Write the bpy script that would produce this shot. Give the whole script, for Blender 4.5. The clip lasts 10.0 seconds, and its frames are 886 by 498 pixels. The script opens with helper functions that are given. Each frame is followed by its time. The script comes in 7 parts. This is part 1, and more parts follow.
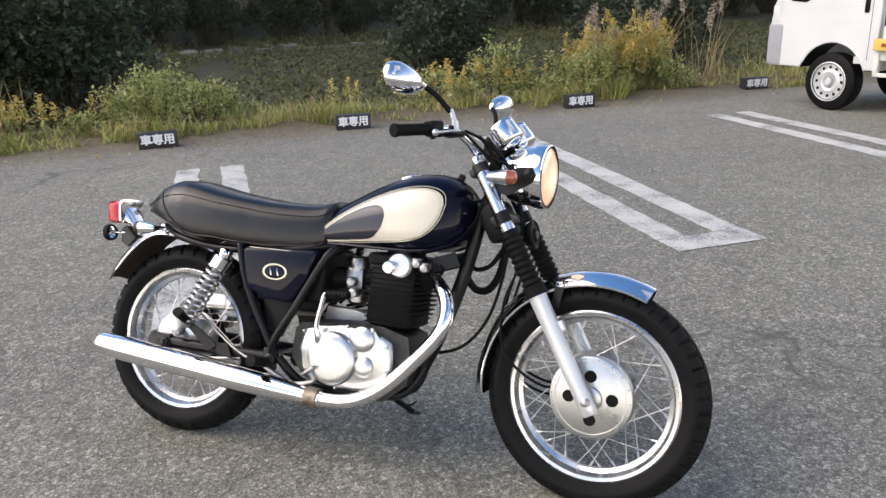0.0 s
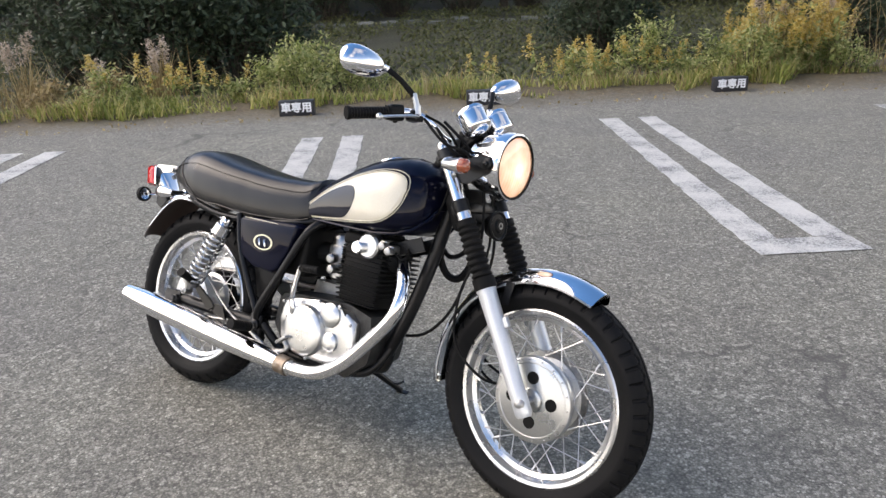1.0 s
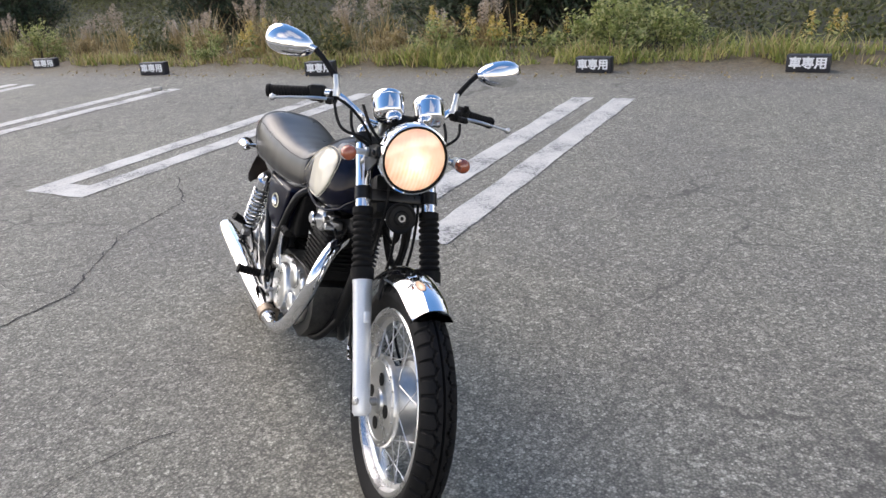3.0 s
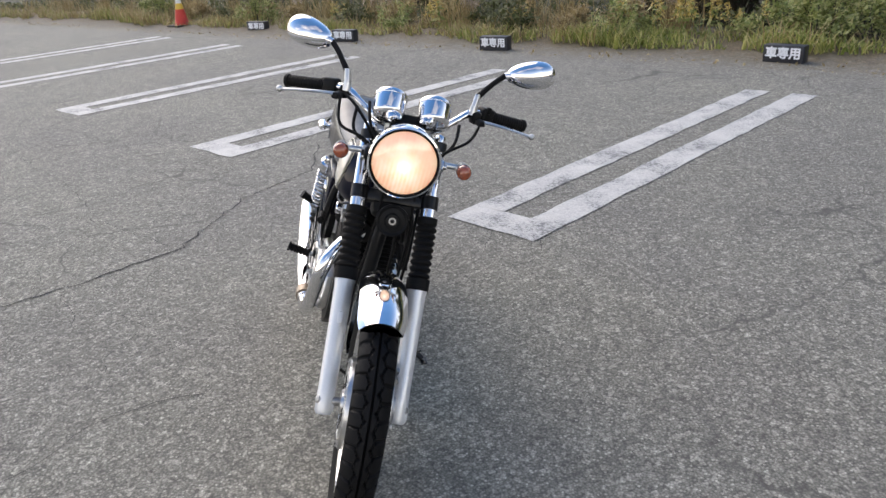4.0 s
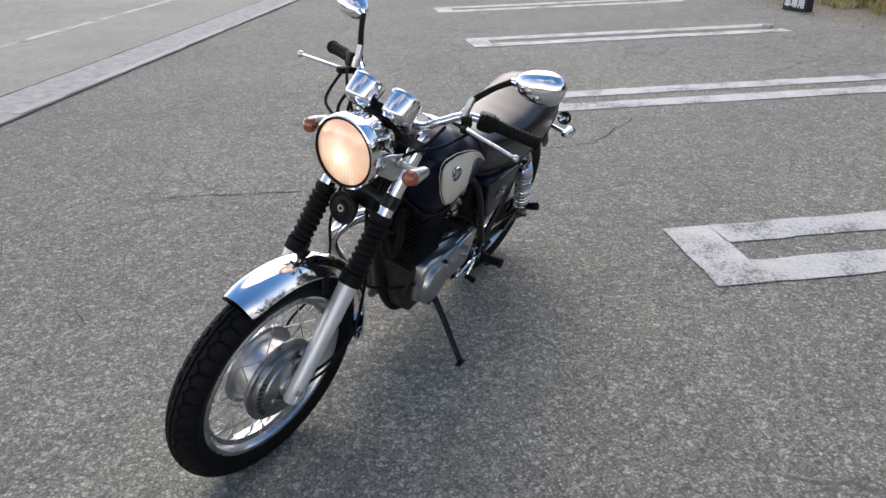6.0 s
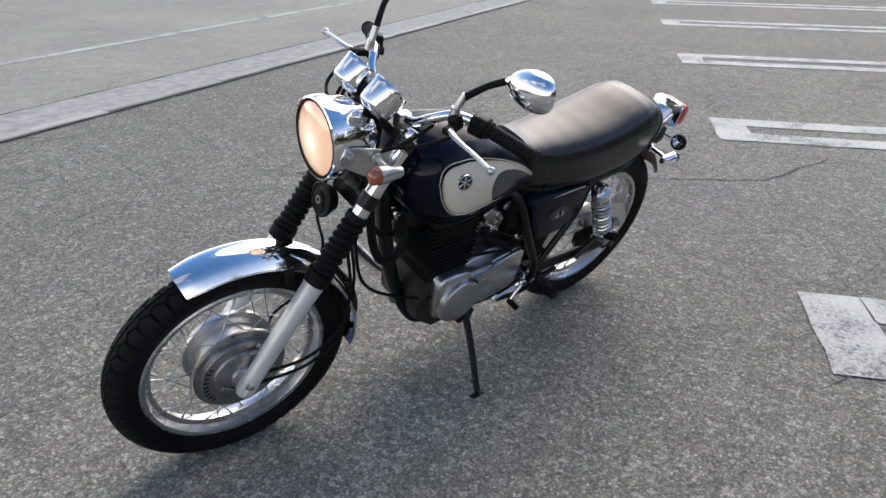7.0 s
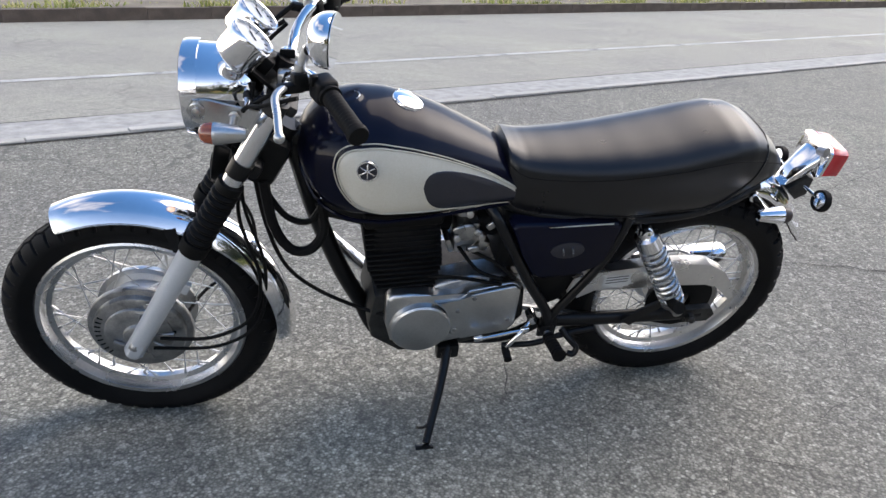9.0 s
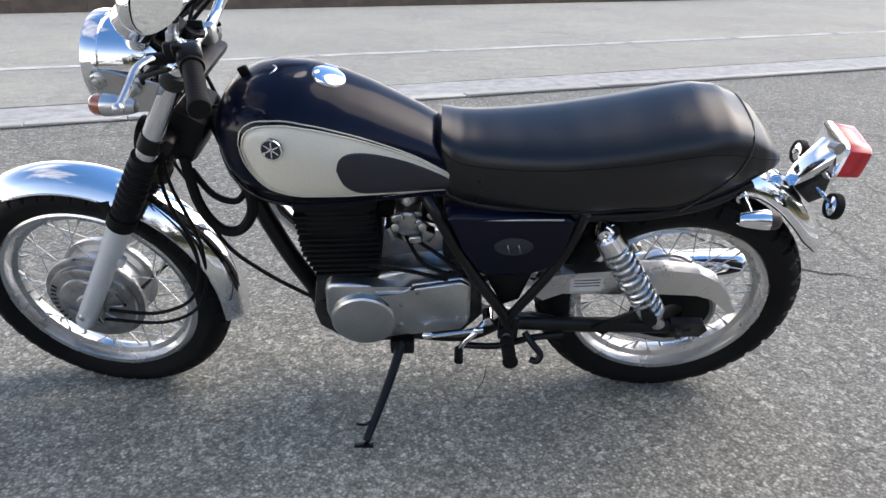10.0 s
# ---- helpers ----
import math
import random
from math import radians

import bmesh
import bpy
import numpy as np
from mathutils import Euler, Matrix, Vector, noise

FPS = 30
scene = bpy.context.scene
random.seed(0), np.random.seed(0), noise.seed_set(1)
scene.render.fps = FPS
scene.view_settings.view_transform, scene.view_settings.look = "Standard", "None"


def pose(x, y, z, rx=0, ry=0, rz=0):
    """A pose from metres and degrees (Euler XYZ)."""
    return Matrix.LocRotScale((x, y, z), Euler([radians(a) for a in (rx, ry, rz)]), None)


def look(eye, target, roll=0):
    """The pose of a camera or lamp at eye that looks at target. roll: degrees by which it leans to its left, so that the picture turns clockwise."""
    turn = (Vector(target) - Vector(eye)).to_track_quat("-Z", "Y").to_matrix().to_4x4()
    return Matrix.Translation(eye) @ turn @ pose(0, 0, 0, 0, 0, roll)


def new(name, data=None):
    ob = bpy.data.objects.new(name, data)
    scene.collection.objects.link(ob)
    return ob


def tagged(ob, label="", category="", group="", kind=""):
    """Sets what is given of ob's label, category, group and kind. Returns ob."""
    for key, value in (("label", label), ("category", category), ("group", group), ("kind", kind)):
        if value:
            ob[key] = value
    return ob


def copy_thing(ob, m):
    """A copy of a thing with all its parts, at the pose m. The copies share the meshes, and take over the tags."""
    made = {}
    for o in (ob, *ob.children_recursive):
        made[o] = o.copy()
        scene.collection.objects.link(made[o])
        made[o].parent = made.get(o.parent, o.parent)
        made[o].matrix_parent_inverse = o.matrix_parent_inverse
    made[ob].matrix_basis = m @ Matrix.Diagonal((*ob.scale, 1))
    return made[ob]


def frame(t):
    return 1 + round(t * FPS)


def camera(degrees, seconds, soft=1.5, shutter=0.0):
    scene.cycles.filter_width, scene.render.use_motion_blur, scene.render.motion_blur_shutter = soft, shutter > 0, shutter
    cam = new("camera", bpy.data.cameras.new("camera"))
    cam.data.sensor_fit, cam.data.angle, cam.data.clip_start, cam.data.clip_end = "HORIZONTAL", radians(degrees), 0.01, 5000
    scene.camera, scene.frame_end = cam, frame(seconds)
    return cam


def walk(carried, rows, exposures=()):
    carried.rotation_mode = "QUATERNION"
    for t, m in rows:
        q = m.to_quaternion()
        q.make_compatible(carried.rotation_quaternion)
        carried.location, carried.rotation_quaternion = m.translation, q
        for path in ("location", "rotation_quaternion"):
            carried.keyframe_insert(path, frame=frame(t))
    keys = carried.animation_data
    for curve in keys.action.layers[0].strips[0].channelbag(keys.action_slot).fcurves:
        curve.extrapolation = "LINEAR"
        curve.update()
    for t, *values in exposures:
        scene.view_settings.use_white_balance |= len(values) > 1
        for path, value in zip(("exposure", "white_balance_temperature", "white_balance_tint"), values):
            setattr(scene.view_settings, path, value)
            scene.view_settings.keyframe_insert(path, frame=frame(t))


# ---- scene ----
cam = camera(61.43, 10.0)
PATH = [
    (0, (0.489, 0.291, 1.395), (0.284, 2.177, 0.764), -2.31),
    (0.5, (0.822, 0.310, 1.391), (0.394, 2.151, 0.740), -2.26),
    (1, (1.083, 0.448, 1.397), (0.434, 2.214, 0.720), -2.27),
    (1.5, (1.381, 0.599, 1.393), (0.518, 2.260, 0.688), -2.52),
    (2, (1.673, 0.794, 1.400), (0.604, 2.321, 0.675), -2.96),
    (2.2, (1.763, 0.908, 1.400), (0.602, 2.363, 0.671), -3.49),
    (3.5, (2.279, 1.543, 1.420), (0.679, 2.470, 0.659), -4.17),
    (4, (2.329, 1.840, 1.431), (0.618, 2.521, 0.652), -4.09),
    (4.5, (2.396, 2.183, 1.437), (0.609, 2.595, 0.637), -3.96),
    (5, (2.373, 2.491, 1.445), (0.553, 2.613, 0.624), -3.70),
    (5.5, (2.284, 2.816, 1.442), (0.474, 2.636, 0.612), -2.96),
    (5.7, (2.278, 2.968, 1.447), (0.486, 2.661, 0.614), -2.57),
    (6.8, (1.839, 3.497, 1.401), (0.275, 2.583, 0.553), 0.76),
    (7, (1.759, 3.595, 1.360), (0.249, 2.577, 0.535), 0.74),
    (7.5, (1.532, 3.772, 1.317), (0.176, 2.541, 0.512), 1.57),
    (8, (1.259, 3.850, 1.278), (0.070, 2.442, 0.501), 2.18),
    (8.5, (1.015, 3.950, 1.205), (0.005, 2.388, 0.469), 2.22),
    (9, (0.785, 4.028, 1.164), (-0.048, 2.367, 0.423), 2.15),
    (9.5, (0.549, 4.040, 1.122), (-0.100, 2.301, 0.378), 1.63),
    (10, (0.302, 4.081, 1.128), (-0.162, 2.295, 0.354), 0.93),
]
EXPOSURES = [(0, 1.74, 8200, 16), (2, 1.80, 8000, 16), (3.5, 1.66, 7900, 16), (5, 1.47, 7800, 15), (7, 1.45, 7750, 15), (10, 1.98, 7700, 15)]
walk(cam, [(t, look(eye, target, roll)) for t, eye, target, roll in PATH], EXPOSURES)

# ---- sky and sun: hazy late afternoon ----
SUN_TURN, SUN_UP = 260.0, 48.0


def heading(turn, up):
    """The unit vector to a place in the sky."""
    return Vector((math.sin(radians(turn)) * math.cos(radians(up)), math.cos(radians(turn)) * math.cos(radians(up)), math.sin(radians(up))))


CLOUD = 11.0
GLOW = 24.0
HAZE = 14.0
world = bpy.data.worlds.new("sky")
scene.world = world
world.use_nodes = True
wn = world.node_tree.nodes
sky = wn.new("ShaderNodeTexSky")
sky.sky_type, sky.sun_disc = "NISHITA", False
sky.sun_elevation, sky.sun_rotation = radians(SUN_UP), radians(SUN_TURN)
sky.air_density, sky.dust_density, sky.ozone_density = 1.0, 0.1, 4.5
# thin broken cloud across the blue, laid out on a flat layer overhead
co = wn.new("ShaderNodeTexCoord")
sep = wn.new("ShaderNodeSeparateXYZ")
up = wn.new("ShaderNodeMath")
up.operation, up.inputs[1].default_value = "MAXIMUM", 0.0
lift = wn.new("ShaderNodeMath")
lift.operation, lift.inputs[1].default_value = "ADD", 0.22
flat = wn.new("ShaderNodeVectorMath")
flat.operation = "DIVIDE"
three = wn.new("ShaderNodeCombineXYZ")
puff = wn.new("ShaderNodeTexNoise")
puff.inputs["Scale"].default_value, puff.inputs["Detail"].default_value, puff.inputs["Roughness"].default_value = 0.9, 5.0, 0.5
cover = wn.new("ShaderNodeValToRGB")
cover.color_ramp.elements[0].position, cover.color_ramp.elements[1].position = 0.60, 0.90
blend = wn.new("ShaderNodeMix")
blend.data_type = "RGBA"
blend.inputs[7].default_value = (CLOUD * 1.0, CLOUD * 0.95, CLOUD * 0.88, 1)
wl = world.node_tree.links
wl.new(co.outputs["Generated"], sep.inputs["Vector"])
wl.new(sep.outputs["Z"], up.inputs[0])
wl.new(up.outputs["Value"], lift.inputs[0])
for k in range(3):
    wl.new(lift.outputs["Value"], three.inputs[k])
wl.new(co.outputs["Generated"], flat.inputs[0])
wl.new(three.outputs["Vector"], flat.inputs[1])
drift = wn.new("ShaderNodeVectorMath")
drift.operation, drift.inputs[1].default_value = "ADD", (3.1, 0.7, 0.0)
wl.new(flat.outputs["Vector"], drift.inputs[0])
wl.new(drift.outputs["Vector"], puff.inputs["Vector"])
wl.new(puff.outputs["Fac"], cover.inputs["Fac"])
wl.new(cover.outputs["Color"], blend.inputs[0])
# pale haze that thickens from the top of the sky to the horizon
clear = wn.new("ShaderNodeMath")
clear.operation, clear.inputs[0].default_value, clear.use_clamp = "SUBTRACT", 1.0, True
wl.new(up.outputs["Value"], clear.inputs[1])
thick = wn.new("ShaderNodeMath")
thick.operation, thick.inputs[1].default_value = "POWER", 4.2
wl.new(clear.outputs["Value"], thick.inputs[0])
veil = wn.new("ShaderNodeMix")
veil.data_type = "RGBA"
veil.inputs[7].default_value = (HAZE * 1.0, HAZE * 0.98, HAZE * 0.95, 1)
wl.new(thick.outputs["Value"], veil.inputs[0])
deep = wn.new("ShaderNodeMix")
deep.data_type, deep.blend_type = "RGBA", "MULTIPLY"
deep.inputs[0].default_value, deep.inputs[7].default_value = 1.0, (0.46, 0.80, 0.98, 1)
wl.new(sky.outputs["Color"], deep.inputs[6])
wl.new(deep.outputs[2], veil.inputs[6])
wl.new(veil.outputs[2], blend.inputs[6])
# the veiled sun's bright haze over the road
toward = wn.new("ShaderNodeVectorMath")
toward.operation, toward.inputs[1].default_value = "DOT_PRODUCT", heading(SUN_TURN, 38)
wl.new(co.outputs["Generated"], toward.inputs[0])
front_half = wn.new("ShaderNodeMath")
front_half.operation, front_half.inputs[1].default_value = "MAXIMUM", 0.0
wl.new(toward.outputs["Value"], front_half.inputs[0])
lobe = wn.new("ShaderNodeMath")
lobe.operation, lobe.inputs[1].default_value = "POWER", 24.0
wl.new(front_half.outputs["Value"], lobe.inputs[0])
haze = wn.new("ShaderNodeMix")
haze.data_type, haze.blend_type = "RGBA", "ADD"
haze.inputs[7].default_value = (GLOW * 0.97, GLOW * 0.98, GLOW * 1.0, 1)
wl.new(lobe.outputs["Value"], haze.inputs[0])
wl.new(blend.outputs[2], haze.inputs[6])
wl.new(haze.outputs[2], wn["Background"].inputs["Color"])
wn["Background"].inputs["Strength"].default_value = 0.085
sun = new("sun", bpy.data.lights.new("sun", "SUN"))
sun.data.energy, sun.data.angle, sun.data.color = 0.55, radians(60), (1.0, 0.94, 0.87)
sun.matrix_world = look(heading(SUN_TURN, SUN_UP) * 50, (0, 0, 0))


# ---- materials ----
def nodes_of(name):
    m = bpy.data.materials.new(name)
    m.use_nodes = True
    t = m.node_tree
    return m, t, t.nodes["Principled BSDF"]


def texture(t, kind, scale, detail=4.0, rough=0.55, warp=None):
    n = t.nodes.new(kind)
    n.inputs["Scale"].default_value = scale
    if kind == "ShaderNodeTexNoise":
        n.inputs["Detail"].default_value, n.inputs["Roughness"].default_value = detail, rough
    co = t.nodes.new("ShaderNodeTexCoord")
    t.links.new(warp or co.outputs["Object"], n.inputs["Vector"])
    return n


def ramp(t, source, stops):
    r = t.nodes.new("ShaderNodeValToRGB")
    while len(r.color_ramp.elements) < len(stops):
        r.color_ramp.elements.new(0.5)
    for e, (p, c) in zip(r.color_ramp.elements, stops):
        e.position = p
        e.color = (*c, 1) if len(c) == 3 else c
    t.links.new(source, r.inputs["Fac"])
    return r.outputs["Color"]


def grey(v):
    return (v, v, v)


def mix(t, fac, a, b, how="MIX"):
    m = t.nodes.new("ShaderNodeMix")
    m.data_type, m.blend_type = "RGBA", how
    for sock, v in ((m.inputs[0], fac), (m.inputs[6], a), (m.inputs[7], b)):
        if isinstance(v, (int, float)):
            sock.default_value = v
        elif isinstance(v, tuple):
            sock.default_value = (*v, 1)
        else:
            t.links.new(v, sock)
    return m.outputs[2]


def bump(t, bsdf, height, strength, distance):
    b = t.nodes.new("ShaderNodeBump")
    b.inputs["Strength"].default_value, b.inputs["Distance"].default_value = strength, distance
    t.links.new(height, b.inputs["Height"])
    t.links.new(b.outputs["Normal"], bsdf.inputs["Normal"])


def surface(name, a, b, rough=(0.4, 0.5), metal=0.0, patch=6.0, grain=90.0, relief=0.1, depth=0.001, coat=0.0, vary=0.0, coat_rough=0.04, spec=0.5):
    """A plain painted, metal, rubber or plastic surface with soft patches, fine grain and worn gloss."""
    m, t, s = nodes_of(name)
    big = texture(t, "ShaderNodeTexNoise", patch, 5.0)
    fine = texture(t, "ShaderNodeTexNoise", grain, 3.0)
    col = ramp(t, big.outputs["Fac"], [(0.3, a), (0.7, b)])
    col = mix(t, 0.18, col, ramp(t, fine.outputs["Fac"], [(0.35, grey(0.35)), (0.65, grey(0.65))]), "OVERLAY")
    if vary:
        info = t.nodes.new("ShaderNodeObjectInfo")
        col = mix(t, vary, col, ramp(t, info.outputs["Random"], [(0.0, grey(0.25)), (1.0, grey(0.75))]), "OVERLAY")
    t.links.new(col, s.inputs["Base Color"])
    t.links.new(ramp(t, big.outputs["Fac"], [(0.25, grey(rough[0])), (0.75, grey(rough[1]))]), s.inputs["Roughness"])
    s.inputs["Metallic"].default_value = metal
    s.inputs["Specular IOR Level"].default_value = spec
    s.inputs["Coat Weight"].default_value = coat
    s.inputs["Coat Roughness"].default_value = coat_rough
    if relief:
        bump(t, s, fine.outputs["Fac"], relief, depth)
    return m


CHROME = surface("chrome", (0.80, 0.81, 0.83), (0.88, 0.88, 0.89), (0.03, 0.10), 1.0, 9, 60, 0.02, 0.0005)
ALUMINIUM = surface("cast_aluminium", (0.50, 0.51, 0.52), (0.66, 0.66, 0.66), (0.30, 0.45), 1.0, 12, 250, 0.12, 0.0006)
COVER_ALU = surface("engine_cover_aluminium", (0.50, 0.51, 0.51), (0.62, 0.62, 0.61), (0.24, 0.38), 1.0, 10, 200, 0.05, 0.0005)
FORK_ALU = surface("fork_leg_aluminium", (0.62, 0.64, 0.65), (0.72, 0.73, 0.74), (0.28, 0.40), 0.45, 8, 220, 0.04, 0.0004)
RIM_ALU = surface("polished_rim", (0.54, 0.55, 0.56), (0.66, 0.66, 0.66), (0.20, 0.34), 1.0, 10, 160, 0.05, 0.0004)
SPOKE = surface("dull_spoke_steel", (0.42, 0.42, 0.42), (0.60, 0.60, 0.60), (0.3, 0.45), 0.9, 20, 150, 0.05, 0.0004)
CARB_ALU = surface("dull_carburettor_aluminium", (0.28, 0.28, 0.28), (0.52, 0.52, 0.51), (0.25, 0.45), 1.0, 25, 200, 0.2, 0.0008)
GUARD_CHROME = surface("scuffed_chrome", (0.62, 0.63, 0.64), (0.74, 0.74, 0.74), (0.22, 0.36), 1.0, 12, 160, 0.04, 0.0004)
STEEL = surface("dull_steel", (0.30, 0.30, 0.30), (0.46, 0.45, 0.43), (0.35, 0.5), 1.0, 20, 150, 0.1, 0.0005)
NAVY = surface("navy_paint", (0.002, 0.0026, 0.009), (0.003, 0.004, 0.014), (0.3, 0.4), 0.0, 5, 300, 0.0, coat=0.30, spec=0.05)
CREAM = surface("cream_paint", (0.60, 0.56, 0.46), (0.66, 0.62, 0.52), (0.3, 0.4), 0.0, 4, 300, 0.0, coat=0.8, spec=0.1)
SMOKE = surface("smoke_grey_paint", (0.016, 0.017, 0.024), (0.024, 0.025, 0.034), (0.3, 0.4), 0.0, 4, 300, 0.0, coat=0.8, spec=0.05)
SILVER_LINE = surface("silver_line", (0.50, 0.47, 0.38), (0.62, 0.58, 0.48), (0.3, 0.4), 0.3, 20, 300, 0.0)
GOLD = surface("gold_badge", (0.58, 0.55, 0.40), (0.70, 0.67, 0.52), (0.25, 0.4), 0.6, 30, 300, 0.0)
FRAME_BLACK = surface("black_frame_paint", (0.004, 0.004, 0.0045), (0.009, 0.009, 0.0095), (0.28, 0.42), 0.0, 9, 200, 0.05, 0.0004, coat=0.12, spec=0.2)
ENGINE_BLACK = surface("black_engine_paint", (0.004, 0.004, 0.004), (0.009, 0.009, 0.0088), (0.55, 0.7), 0.0, 20, 300, 0.1, 0.0005, spec=0.12)
VINYL = surface("black_vinyl", (0.005, 0.005, 0.006), (0.009, 0.009, 0.0095), (0.26, 0.36), 0.0, 7, 420, 0.12, 0.0005, spec=0.45)
# darker copy of the aluminium, the dark of engine gaps put into its colour
DARK_ALU = surface("darkened_aluminium", (0.025, 0.025, 0.025), (0.07, 0.07, 0.068), (0.4, 0.6), 0.8, 25, 200, 0.2, 0.0008)
RUSTY = surface("rusty_clamp_steel", (0.16, 0.10, 0.06), (0.38, 0.33, 0.27), (0.35, 0.6), 0.8, 40, 200, 0.2, 0.0008)
RUBBER = surface("black_rubber", (0.004, 0.004, 0.004), (0.009, 0.0085, 0.008), (0.5, 0.7), 0.0, 15, 260, 0.15, 0.0005, spec=0.12)
TYRE = surface("tyre_rubber", (0.0035, 0.0035, 0.004), (0.008, 0.0078, 0.0078), (0.5, 0.7), 0.0, 18, 300, 0.2, 0.0006, spec=0.13)
PLASTIC = surface("black_plastic", (0.005, 0.005, 0.005), (0.009, 0.009, 0.009), (0.35, 0.5), 0.0, 20, 300, 0.08, 0.0004, spec=0.12)
BROWN_BLACK = surface("brown_black", (0.020, 0.012, 0.010), (0.035, 0.022, 0.018), (0.4, 0.55), 0.0, 12, 200, 0.1, 0.0005)
RED_LENS = surface("red_lens", (0.42, 0.006, 0.012), (0.52, 0.010, 0.018), (0.15, 0.25), 0.0, 20, 300, 0.0, coat=0.5, spec=0.3)
AMBER = surface("amber_lens", (0.26, 0.055, 0.022), (0.33, 0.075, 0.03), (0.15, 0.25), 0.0, 30, 300, 0.0, coat=1.0)
BLUE_COIL = surface("pale_spring_paint", (0.55, 0.57, 0.58), (0.68, 0.69, 0.70), (0.2, 0.32), 0.9, 20, 200, 0.03, 0.0004)
DIAL = surface("dial_face", (0.55, 0.56, 0.56), (0.66, 0.67, 0.67), (0.4, 0.5), 0.0, 20, 200, 0.0, coat=1.0)
LABEL_WHITE = surface("label_white", (0.55, 0.56, 0.55), (0.66, 0.66, 0.64), (0.5, 0.6), 0.0, 30, 200, 0.0)
SIGN_BLACK = surface("sign_black", (0.010, 0.011, 0.016), (0.024, 0.025, 0.032), (0.4, 0.6), 0.0, 8, 120, 0.1, 0.001)
SIGN_WHITE = surface("sign_white", (0.70, 0.71, 0.73), (0.82, 0.83, 0.85), (0.5, 0.65), 0.0, 10, 120, 0.05, 0.001)
CONE_RED = surface("cone_red", (0.50, 0.030, 0.015), (0.62, 0.05, 0.025), (0.45, 0.6), 0.0, 6, 80, 0.05, 0.001)
CONE_YELLOW = surface("cone_yellow", (0.60, 0.36, 0.03), (0.68, 0.43, 0.05), (0.4, 0.5), 0.0, 6, 80, 0.0)
CONE_WHITE = surface("cone_white", (0.62, 0.60, 0.56), (0.74, 0.73, 0.70), (0.4, 0.55), 0.0, 6, 80, 0.0)
TRUCK_WHITE = surface("white_truck_paint", (0.60, 0.61, 0.615), (0.66, 0.665, 0.67), (0.25, 0.35), 0.0, 2, 120, 0.0, coat=0.6)
BUMPER_GREY = surface("pale_grey_bumper", (0.27, 0.28, 0.30), (0.34, 0.35, 0.37), (0.4, 0.5), 0.0, 3, 120, 0.03, 0.0005)
WHEEL_SILVER = surface("silver_wheel_paint", (0.52, 0.53, 0.54), (0.66, 0.67, 0.68), (0.3, 0.45), 0.35, 8, 120, 0.05, 0.001)
DRY_SOIL = surface("dry_roadside_soil", (0.12, 0.095, 0.065), (0.26, 0.22, 0.16), (0.85, 0.95), 0.0, 1.5, 14, 0.8, 0.02)
TRUCK_YELLOW = surface("yellow_crate", (0.55, 0.36, 0.07), (0.68, 0.47, 0.12), (0.5, 0.6), 0.0, 5, 60, 0.1, 0.002)
DARK_GLASS = surface("dark_window_glass", (0.010, 0.012, 0.013), (0.018, 0.02, 0.02), (0.04, 0.08), 0.0, 3, 50, 0.0, coat=1.0)
CAR_DARK = surface("dark_car_paint", (0.010, 0.012, 0.016), (0.018, 0.02, 0.025), (0.2, 0.3), 0.0, 2, 100, 0.0, coat=1.0)
BARK = surface("bark", (0.030, 0.024, 0.018), (0.085, 0.070, 0.055), (0.75, 0.9), 0.0, 5, 35, 0.6, 0.02)
MIRROR = surface("mirror_glass", (0.86, 0.88, 0.88), (0.90, 0.91, 0.91), (0.015, 0.03), 1.0, 9, 60, 0.0)
LAMP_GREY = surface("headlamp_reflector", (0.7, 0.7, 0.7), (0.8, 0.8, 0.8), (0.1, 0.2), 1.0, 20, 200, 0.0)


